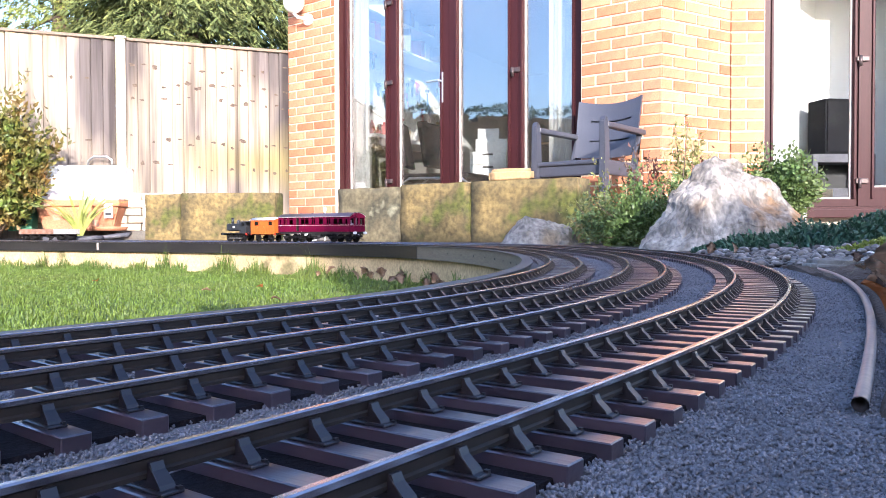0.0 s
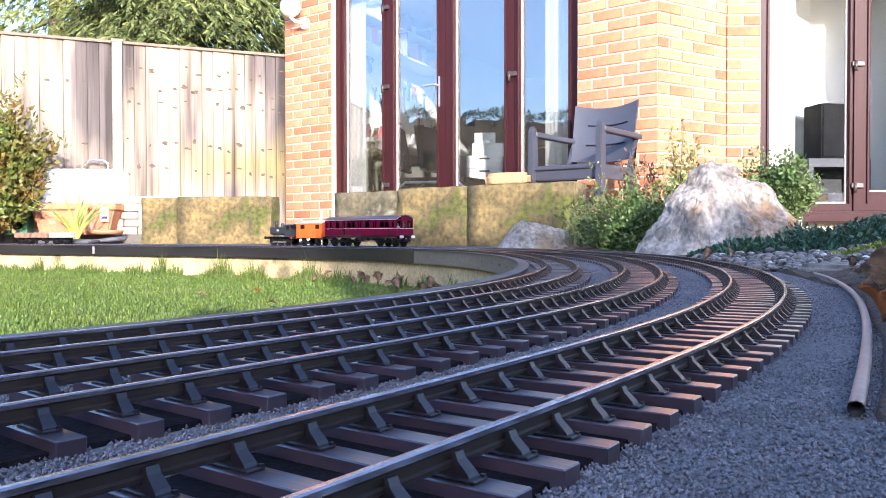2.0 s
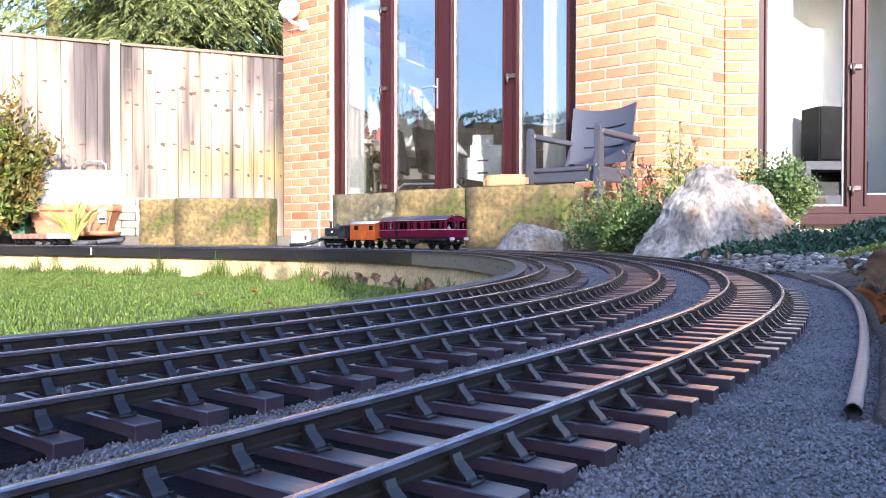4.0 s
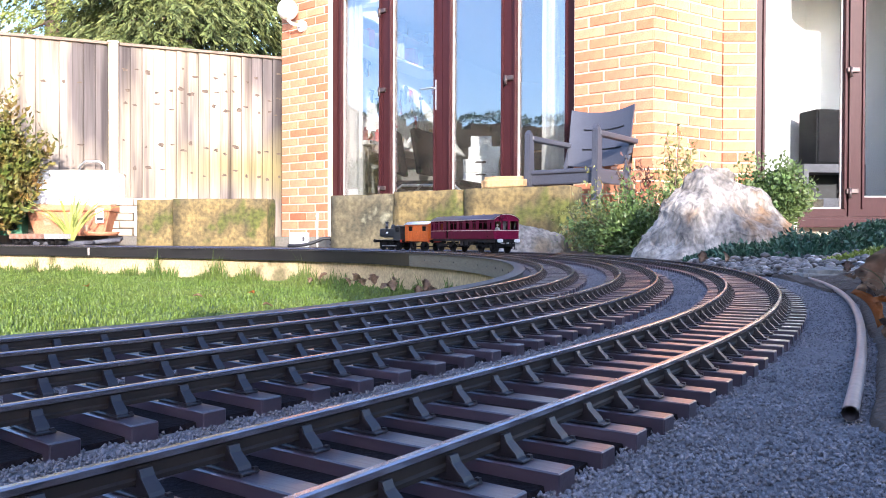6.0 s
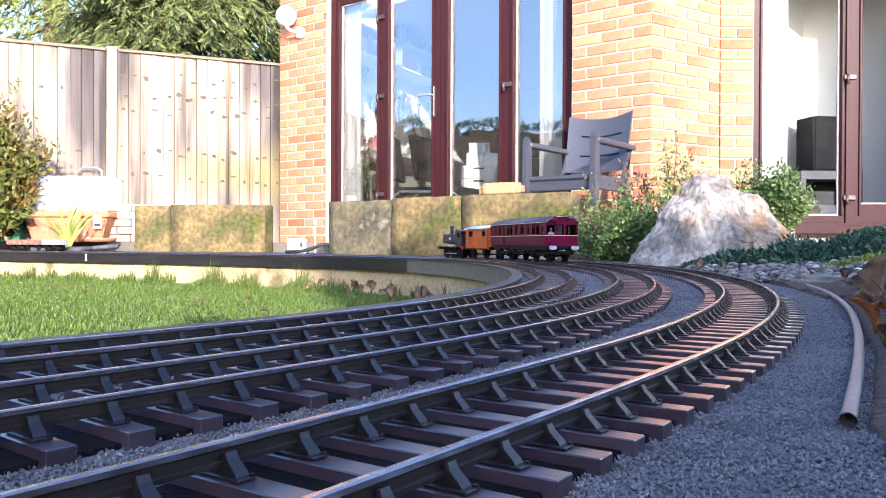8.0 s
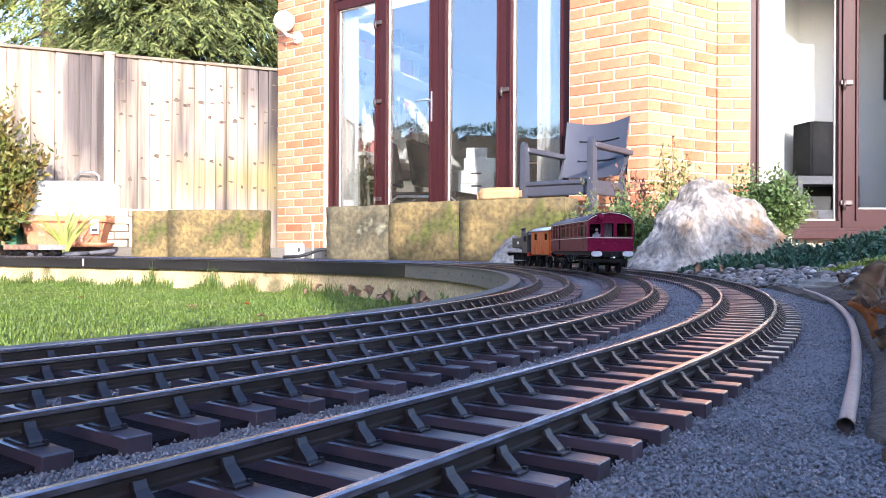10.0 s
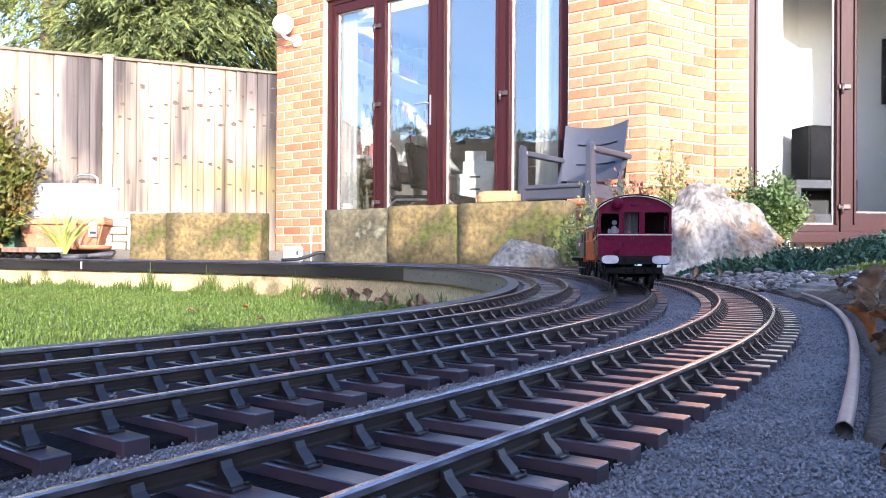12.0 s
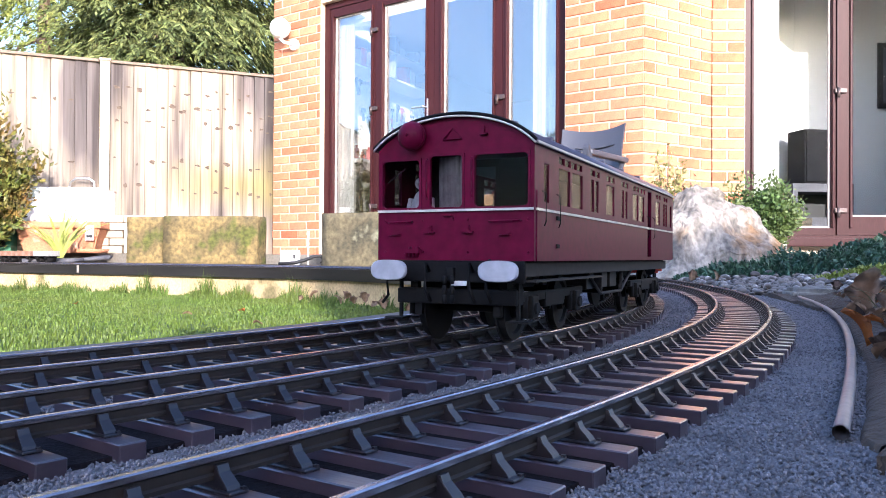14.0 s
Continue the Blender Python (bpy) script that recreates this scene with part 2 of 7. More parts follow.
def strip(line, offs_z, s0, s1, step, mats, idx=None, closed=True):
    """Sweeps a profile (off, z) along a track line."""
    n = max(2, int((s1 - s0) / step))
    verts, faces, mi = [], [], []
    m = len(offs_z)
    for i in range(n + 1):
        s = s0 + (s1 - s0) * i / n
        for o, z in offs_z:
            x, y, _ = line.at(s, o)
            verts.append((x, y, z))
    for i in range(n):
        for j in range(m if closed else m - 1):
            a, b = i * m + j, i * m + (j + 1) % m
            faces.append((a, b, b + m, a + m))
            mi.append(idx[j] if idx else 0)
    if closed:
        faces.append(tuple(range(m))[::-1]), faces.append(tuple(n * m + j for j in range(m)))
        mi += [0, 0]
    return mesh_of("sweep", verts, faces, mats, idx=mi)


def rail_profile(c):
    z = RAIL_Z
    return [(c - 0.0016, z - 0.0006), (c - 0.0011, z), (c + 0.0011, z), (c + 0.0016, z - 0.0006), (c + 0.0016, z - 0.0024), (c + 0.0006, z - 0.0032),
            (c + 0.0006, z - 0.0062), (c + 0.0016, z - 0.0069), (c + 0.0016, z - 0.0083), (c - 0.0016, z - 0.0083), (c - 0.0016, z - 0.0069),
            (c - 0.0006, z - 0.0062), (c - 0.0006, z - 0.0032), (c - 0.0016, z - 0.0024)]


def sleeper_mesh():
    bm = bmesh.new()
    add_box(bm, (0.115, 0.0118, 0.0085), (0, 0, 0.00425), 0.0005, 1)
    for sx in (-1, 1):
        c = sx * GAUGE / 2
        # cast chair: thin foot plate, raised seat, a slim sloping jaw and a spike head each side of the rail
        add_box(bm, (0.0225, 0.0078, 0.0013), (c, 0, 0.0091), 0.0004, 1, mi=1)
        add_box(bm, (0.0062, 0.0050, 0.0026), (c, 0, 0.0106), 0.0004, 1, mi=1)
        for d in (-1, 1):
            prof = [(0.0018, 0.0096), (0.0088, 0.0096), (0.0080, 0.0110), (0.0042, 0.0146), (0.0031, 0.0168), (0.0018, 0.0168)]
            w0, w1 = 0.0026, 0.0022
            wide = [w0, w0, w0, w1, w1, w1]
            lo = [bm.verts.new((c + d * px, -w, pz)) for (px, pz), w in zip(prof, wide)]
            hi = [bm.verts.new((c + d * px, w, pz)) for (px, pz), w in zip(prof, wide)]
            fs = [bm.faces.new(lo), bm.faces.new(hi[::-1])]
            for i in range(6):
                fs.append(bm.faces.new((lo[i], hi[i], hi[(i + 1) % 6], lo[(i + 1) % 6])))
            for f in fs:
                f.material_index = 1
            add_box(bm, (0.0016, 0.0016, 0.0010), (c + d * 0.0104, 0.0024 * d, 0.0100), 0, mi=1)
    return bm_mesh("sleeper", bm, [M_SLEEPER, M_CHAIR])


SLEEPER = sleeper_mesh()


def railway_track(line, label, seed, s0=-1.0):
    rnd = random.Random(seed)
    t = thing("railway_track", label=label, category="track", group="model railway tracks")
    end = line.length()
    for c in (-GAUGE / 2, GAUGE / 2):
        part("rail", strip(line, rail_profile(c), s0, end, 0.03, [M_RAIL, M_RAILTOP], idx=[1, 1, 1, 1] + [0] * 9 + [1]), None, t, "weathered steel rail with a polished head")
    # sheet over the ballast that paints the shade in the sleeper gaps
    part("underlay", strip(line, [(-0.052, 0.0035), (0.052, 0.0035), (0.054, -0.004), (-0.054, -0.004)], s0, end, 0.05, M_GAP_SHADE), None, t, "near-black gritty sheet standing in for shade between the sleepers")
    s = s0
    while s < end:
        x, y, h = line.at(s)
        part("sleeper", SLEEPER, None, t, m=pose(x, y, rnd.uniform(-0.0006, 0.0003), 0, 0, math.degrees(h) - 90 + rnd.uniform(-0.8, 0.8)))
        s += 0.0322 * rnd.uniform(0.985, 1.015)
    return t

# ---- ground ----
M_COVER = mat("pale_cover_strip", (0.4, 0.36, 0.32), 0.6, grain=90, blotch=9, bump=0.1)
JOINT = max((s / 50 for s in range(200, 350)), key=lambda s: -abs(INNER.at(s)[0] / INNER.at(s)[1] + 0.428))
M_LIP = mat("weathered_lip", (0.04, 0.037, 0.036), 0.5, second=(0.022, 0.02, 0.019), grain=90, blotch=7, bump=0.2)

def plan(name, pts2, z, material, label, category="ground", thick=None):
    if thick:
        return thing(name, label=label, category=category, kind="structure", data=bm_mesh(name, extrude_poly(pts2, z - thick, z), material))
    return thing(name, label=label, category=category, kind="structure", data=mesh_of(name, [(x, y, z) for x, y in pts2], [tuple(range(len(pts2)))], material))


LAWN_Z = -0.165
ground = thing("ground", label="short green lawn with soil showing between blades", category="lawn", kind="structure",
               data=mesh_of("ground", [(-300, -300, LAWN_Z), (300, -300, LAWN_Z), (300, 300, LAWN_Z), (-300, 300, LAWN_Z)], [(0, 1, 2, 3)], M_LAWN))

# track bed: one slab between the inner board and the outer verge
EDGE_IN, EDGE_OUT = -0.074, 0.62
S0 = -1.0
inner_edge = [INNER.at(S0 + i * 0.05, EDGE_IN)[:2] for i in range(int((INNER.length() - S0) / 0.05))]
outer_edge = [OUTER.at(S0 + i * 0.05, EDGE_OUT)[:2] for i in range(int((OUTER.length() - S0) / 0.05))]


def bed():
    n = min(len(inner_edge), len(outer_edge))
    a = [inner_edge[int(i * (len(inner_edge) - 1) / (n - 1))] for i in range(n)]
    b = [outer_edge[int(i * (len(outer_edge) - 1) / (n - 1))] for i in range(n)]
    verts, faces = [], []
    m = 25
    for p, q in zip(a, b):
        for j in range(m):
            f = j / (m - 1)
            x, y = p[0] + (q[0] - p[0]) * f, p[1] + (q[1] - p[1]) * f
            z = 0.001 + 0.0012 * noise.noise((x * 22, y * 22, 0)) + 0.0006 * noise.noise((x * 70, y * 70, 3))
            verts.append((x, y, z))
    for i in range(n - 1):
        for j in range(m - 1):
            k = i * m + j
            faces.append((k, k + 1, k + 1 + m, k + m))
    return thing("track_bed", label="blue-grey grit ballast bed under the model tracks", category="ballast", kind="structure", data=mesh_of("track_bed", verts, faces, M_BALLAST, True))


bed()
M_FASCIA_OLD = mat("weathered_fascia", (0.17, 0.145, 0.10), 0.7, second=(0.11, 0.095, 0.07), grain=90, blotch=6, bump=0.25, stretch=(0.3, 0.3, 2))
for a, b, material, label in ((S0, 3.88, M_FASCIA_OLD, "weathered grey-tan board edging round the raised track bed"), (3.884, INNER.length(), M_FASCIA, "black board edging round the raised track bed")):
    board = thing("fascia", label=label, category="edging", kind="structure",
                  data=strip(INNER, [(EDGE_IN - 0.016, 0.011), (EDGE_IN, 0.011), (EDGE_IN, -0.046), (EDGE_IN - 0.016, -0.046)], a, b, 0.04, material))
    for k in range(9 if a == S0 else 0):
        x, y, h = INNER.at(2.4 + k * 0.165, EDGE_IN - 0.0165)
        part("screw", cyl(0.0028, (0, 0, 0), (0, 0.002, 0), 8), M_CHAIR, board, m=Matrix.Translation((x, y, -0.014)) @ Matrix.Rotation(h, 4, "Z"))
thing("retaining_wall", label="cream rendered low retaining wall below the track bed", category="wall", kind="structure",
      data=strip(INNER, [(EDGE_IN + 0.014, -0.046), (EDGE_IN + 0.14, -0.046), (EDGE_IN + 0.14, -0.3), (EDGE_IN + 0.014, -0.3)], S0, INNER.length(), 0.05, M_CONCRETE))
thing("edging_lip", label="pale weathered lip along the top of the board edging", category="edging", kind="structure",
      data=strip(INNER, [(EDGE_IN - 0.021, 0.0142), (EDGE_IN + 0.004, 0.0142), (EDGE_IN + 0.004, 0.0112), (EDGE_IN - 0.021, 0.0112)], S0, INNER.length(), 0.04, M_LIP))
for s in (JOINT,):
    x, y, h = INNER.at(s, EDGE_IN - 0.018)
    thing("joint_cover", Matrix.Translation((x, y, -0.012)) @ Matrix.Rotation(h, 4, "Z"), "narrow pale cover strip over an edging joint", "strip", data=bm_mesh("joint_cover", box((0.014, 0.006, 0.05), (0, 0, 0), 0.0015), M_COVER))
railway_track(OUTER, "model railway track of brown sleepers on grit, outermost curve", 1)
railway_track(MIDDLE, "model railway track of brown sleepers on grit, middle curve", 2)
railway_track(INNER, "model railway track of brown sleepers on grit beside the lawn edge", 3)

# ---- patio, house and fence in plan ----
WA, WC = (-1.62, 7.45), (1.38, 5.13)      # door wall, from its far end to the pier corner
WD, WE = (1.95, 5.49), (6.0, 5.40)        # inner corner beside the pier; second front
PATIO_Z = 0.09
plan("patio", [(-6, 8.1), (-2.5, 6.55), (-1.36, 6.40), (-0.9, 6.25), (-0.6, 5.68), (0.74, 4.66), (1.5, 4.1), (6, 4.1), (6, 5.3), (1.9, 5.4), (1.36, 5.05), (-1.6, 7.35), (-1.6, 9), (-6, 9)], PATIO_Z, M_PATIO, "pale stone paving behind the track", "patio", 0.3)


def bank(x, y):
    """Height of the planted bed: level by the track, rising away from it."""
    d = max(0.0, x - 0.62 - 0.14 * max(0.0, y - 1.0)) if y < 3 else max(0.0, x - 0.9)
    return 0.006 + min(0.085, 0.075 * d) * (0.35 if y < 1.2 else 1.0) + 0.008 * noise.noise((x * 6, y * 6, 1)) + 0.004 * noise.noise((x * 21, y * 21, 2))


def garden_bed():
    verts, faces = [], []
    nx, ny = 70, 110
    for j in range(ny + 1):
        y = -0.7 + 5.0 * j / ny
        s = min(max((y + 0.35) * 1.02, 0), 4.6)
        k = min(range(len(OUTER.p)), key=lambda q: abs(OUTER.p[q][1] - y) + (9 if q > 260 else 0))
        x0 = OUTER.p[k][0] + (0.17 if y < 1.2 else 0.125) + (0.5 if y < 0.3 else 0.0)
        for i in range(nx + 1):
            f = i / nx
            x = x0 + (6 - x0) * f ** 2.2
            verts.append((x, y, bank(x, y) if i else -0.02))
    for j in range(ny):
        for i in range(nx):
            k = j * (nx + 1) + i
            faces.append((k, k + 1, k + nx + 2, k + nx + 1))
    thing("garden_bed", label="dark earth of a planted bed beside the track", category="bed", kind="structure", data=mesh_of("garden_bed", verts, faces, M_EARTH, True))


garden_bed()


def grid_panel(L, H, t, holes, x0=0.0, z0=0.0):
    """An upright panel in x and z with openings (x0, x1, z0, z1) through it; its thickness runs to +y."""
    xs = sorted({x0, x0 + L, *[h[0] for h in holes], *[h[1] for h in holes]})
    zs = sorted({z0, z0 + H, *[h[2] for h in holes], *[h[3] for h in holes]})
    bm = bmesh.new()
    grid = [[[bm.verts.new((x, y, z)) for z in zs] for x in xs] for y in (0.0, t)]

    def solid(i, k):
        if i < 0 or k < 0 or i >= len(xs) - 1 or k >= len(zs) - 1:
            return False
        cx, cz = (xs[i] + xs[i + 1]) / 2, (zs[k] + zs[k + 1]) / 2
        return not any(h[0] < cx < h[1] and h[2] < cz < h[3] for h in holes)

    for i in range(len(xs) - 1):
        for k in range(len(zs) - 1):
            if not solid(i, k):
                continue
            a, b = grid[0], grid[1]
            bm.faces.new((a[i][k], a[i + 1][k], a[i + 1][k + 1], a[i][k + 1]))
            bm.faces.new((b[i][k], b[i][k + 1], b[i + 1][k + 1], b[i + 1][k]))
            if not solid(i - 1, k):
                bm.faces.new((a[i][k], a[i][k + 1], b[i][k + 1], b[i][k]))
            if not solid(i + 1, k):
                bm.faces.new((a[i + 1][k], b[i + 1][k], b[i + 1][k + 1], a[i + 1][k + 1]))
            if not solid(i, k - 1):
                bm.faces.new((a[i][k], b[i][k], b[i + 1][k], a[i + 1][k]))
            if not solid(i, k + 1):
                bm.faces.new((a[i][k + 1], a[i + 1][k + 1], b[i + 1][k + 1], b[i][k + 1]))
    for v in [v for v in bm.verts if not v.link_faces]:
        bm.verts.remove(v)
    return bm


def wall_frame(a, b):
    d = Vector(b) - Vector(a)
    return Matrix.Translation((a[0], a[1], 0)) @ Matrix.Rotation(math.atan2(d.y, d.x), 4, "Z"), d.length


SILL, HEAD = PATIO_Z + 0.03, 2.30
WM, WL = wall_frame(WA, WC)
RM, RL = wall_frame(WC, WD)
FM, FL = wall_frame(WD, WE)
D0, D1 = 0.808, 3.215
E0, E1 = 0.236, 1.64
SILL2 = 0.215


def house_wall(name, m, length, holes, label, x0=0.0):
    w = thing(name, m, label, "wall", kind="structure")
    part("wall_core", grid_panel(length - x0, 2.72, 0.28, holes, x0, -0.1), M_MORTAR, w, "pale sandy mortar")
    return w


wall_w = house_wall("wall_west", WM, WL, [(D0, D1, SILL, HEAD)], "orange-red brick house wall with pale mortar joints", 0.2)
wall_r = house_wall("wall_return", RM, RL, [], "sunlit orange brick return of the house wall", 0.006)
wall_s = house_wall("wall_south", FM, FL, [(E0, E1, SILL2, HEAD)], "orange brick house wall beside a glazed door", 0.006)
# plaster darkened to grey, so the room's dimness is in its colour
M_PLASTER_DIM = mat("dim_back_plaster", (0.3, 0.3, 0.3), 0.9, second=(0.24, 0.24, 0.25), grain=40, blotch=2, bump=0.03, contrast=0.05)
# the rest of the house closes the place behind and above
thing("wall_gable", label="brick side wall of the house behind the fence", category="wall", kind="structure",
      data=bm_mesh("wall_gable", extrude_poly([(-1.462, 7.332), (-1.29, 7.55), (1.2, 12.2), (1.0, 12.4)], -0.1, 2.6), M_WHITE))
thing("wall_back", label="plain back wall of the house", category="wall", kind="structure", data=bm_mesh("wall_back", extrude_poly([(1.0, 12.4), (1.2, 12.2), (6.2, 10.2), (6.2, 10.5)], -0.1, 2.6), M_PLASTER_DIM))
# ceiling, stopped short behind the doors: an added gap to brighten the room
CEIL = extrude_poly([tuple((WM @ Vector(p))[:2]) for p in ((-0.05, 1.0, 0), (3.3, 1.0, 0), (3.3, 0.26, 0), (3.77, 0.26, 0))]
                    + [(WD[0], WD[1] + 0.2), (6.0, 5.62), (6.0, 10.25), (1.2, 12.1)], 2.45, 2.6)
thing("ceiling", label="white plaster ceiling with an added gap behind the doors to let light in", category="ceiling", kind="structure", data=bm_mesh("ceiling", CEIL, M_WHITE))
M_FLOOR = mat("room_floor", (0.34, 0.24, 0.14), 0.5, second=(0.24, 0.16, 0.09), grain=40, blotch=5, bump=0.1, stretch=(1, 5, 1))
thing("floor", label="light wooden floor inside the house", category="floor", kind="structure",
      data=bm_mesh("floor", extrude_poly([(WA[0] + 0.1, WA[1] + 0.1), (WC[0], WC[1] + 0.2), (WD[0], WD[1] + 0.2), (6.2, 5.6), (6.2, 10.4), (1.1, 12.3)], 0.02, 0.105), M_FLOOR))
M_PLASTER = mat("pale_plaster", (0.74, 0.74, 0.73), 0.9, spec=0.2, second=(0.7, 0.7, 0.69), grain=40, blotch=2, bump=0.02, contrast=0.03)
thing("wall_east", label="white plaster partition between the rooms", category="wall", kind="structure",
      data=bm_mesh("wall_east", extrude_poly([(2.06, 5.80), (3.05, 6.62), (6.2, 6.62), (6.2, 6.74), (3.02, 6.74), (2.0, 5.88)], 0.1, 2.45), M_PLASTER))
thing("wall_end", label="white plaster end wall inside", category="wall", kind="structure", data=bm_mesh("wall_end", extrude_poly([(6.0, 5.4), (6.2, 5.4), (6.2, 10.4), (6.0, 10.4)], -0.1, 3.2), M_WHITE))


# ---- glazed doors ----
M_GLASS2 = glass("coated_door_glass", tint=(0.93, 0.95, 0.95), base=0.001, power=5.0)
M_BEAD = mat("pale_gasket", (0.36, 0.33, 0.30), 0.5, grain=60, blotch=8, bump=0.05)
M_CHROME = mat("brushed_steel", (0.62, 0.62, 0.62), 0.28, 0.9, grain=90, blotch=10, bump=0.05)
M_HINGE = mat("dull_hinge_metal", (0.10, 0.075, 0.07), 0.4, 0.5, grain=90, blotch=20, bump=0.05)


def leaf(parent, x0, x1, z0, z1, stile, y=0.06, deep=0.06, bottom=0.14, handle=None, hinge=None, pane=None):
    """A glazed leaf: mitred frame, gasket, one pane, and its fittings."""
    top = 0.075
    bm = grid_panel(x1 - x0, z1 - z0, deep, [(x0 + stile, x1 - stile, z0 + bottom, z1 - top)], x0, z0)
    f = part("leaf_frame", bm, M_FRAME, parent, "rosewood-brown door frame", pose(0, y, 0))
    for cx in (x0 + stile - 0.011, x1 - stile + 0.011):
        part("bead", box((0.018, 0.016, z1 - z0 - 0.1), (cx, -0.006, (z0 + z1) / 2), 0.005), M_FRAME, f)
    part("gasket", grid_panel(x1 - x0 - 2 * stile, z1 - z0 - bottom - top, 0.012, [(x0 + stile + 0.012, x1 - stile - 0.012, z0 + bottom + 0.012, z1 - top - 0.012)], x0 + stile, z0 + bottom),
         M_BEAD, f, "pale glazing gasket", pose(0, 0.02, 0))
    p = part("pane", box((x1 - x0 - 2 * stile, 0.006, z1 - z0 - bottom - top), ((x0 + x1) / 2, 0.035, (z0 + bottom + z1 - top) / 2)), pane or M_GLASS, f, "clear glass pane reflecting the sky")
    p.visible_shadow = False
    if handle:
        hx, hz = handle
        bm = box((0.03, 0.012, 0.24), (hx, -0.006, hz - 0.03), 0.004)
        add_cyl(bm, 0.009, (hx, -0.01, hz + 0.02), (hx, -0.055, hz + 0.02), 10)
        add_box(bm, (0.125, 0.014, 0.018), (hx - 0.055, -0.055, hz + 0.02), 0.005)
        part("door_handle", bm, M_CHROME, f, "white and chrome lever handle")
    for hz in hinge or ():
        bm = box((0.085, 0.02, 0.035), (hinge_x(x0, x1, stile), -0.01, hz), 0.006)
        add_cyl(bm, 0.011, (hinge_x(x0, x1, stile) - 0.02, -0.022, hz - 0.05), (hinge_x(x0, x1, stile) - 0.02, -0.022, hz + 0.02), 10)
        part("hinge", bm, M_HINGE, f, "dull metal hinge")


def hinge_x(x0, x1, stile):
    return x1 - 0.01 if stile < 0.095 else x0 + 0.02


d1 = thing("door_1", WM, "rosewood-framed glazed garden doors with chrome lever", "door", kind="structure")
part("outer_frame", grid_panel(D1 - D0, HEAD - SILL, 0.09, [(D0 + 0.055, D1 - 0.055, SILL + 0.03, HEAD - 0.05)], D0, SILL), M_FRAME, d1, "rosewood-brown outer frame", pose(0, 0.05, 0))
zt = HEAD - 0.052
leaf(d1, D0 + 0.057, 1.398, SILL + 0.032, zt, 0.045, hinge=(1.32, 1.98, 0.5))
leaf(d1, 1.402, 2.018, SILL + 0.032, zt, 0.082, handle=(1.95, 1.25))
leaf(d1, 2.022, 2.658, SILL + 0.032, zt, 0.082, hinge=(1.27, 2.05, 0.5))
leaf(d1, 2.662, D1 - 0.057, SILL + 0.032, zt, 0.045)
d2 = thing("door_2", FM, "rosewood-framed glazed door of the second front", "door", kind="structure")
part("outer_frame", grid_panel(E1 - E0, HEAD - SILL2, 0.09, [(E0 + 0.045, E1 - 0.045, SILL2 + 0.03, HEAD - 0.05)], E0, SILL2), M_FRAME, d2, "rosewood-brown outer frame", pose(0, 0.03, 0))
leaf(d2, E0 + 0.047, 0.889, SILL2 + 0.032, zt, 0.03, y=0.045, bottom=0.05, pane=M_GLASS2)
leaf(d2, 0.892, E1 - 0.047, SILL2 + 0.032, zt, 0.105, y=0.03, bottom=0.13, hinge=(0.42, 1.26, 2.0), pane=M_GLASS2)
part("sill", box((E1 - E0 + 0.1, 0.14, 0.06), ((E0 + E1) / 2, -0.03, SILL2 - 0.02), 0.006), M_FRAME, d2, "brown door sill")


# ---- fence ----
M_POST = mat("fence_post_timber", (0.44, 0.37, 0.28), 0.85, second=(0.32, 0.28, 0.22), grain=60, blotch=5, bump=0.3, stretch=(3, 3, 0.3))
M_CAP = mat("capping_timber", (0.2, 0.15, 0.11), 0.85, second=(0.13, 0.1, 0.075), grain=60, blotch=5, bump=0.3)
M_KNOT = mat("knot_stain", (0.06, 0.042, 0.03), 0.85, second=(0.2, 0.15, 0.11), grain=80, blotch=30, bump=0.1)


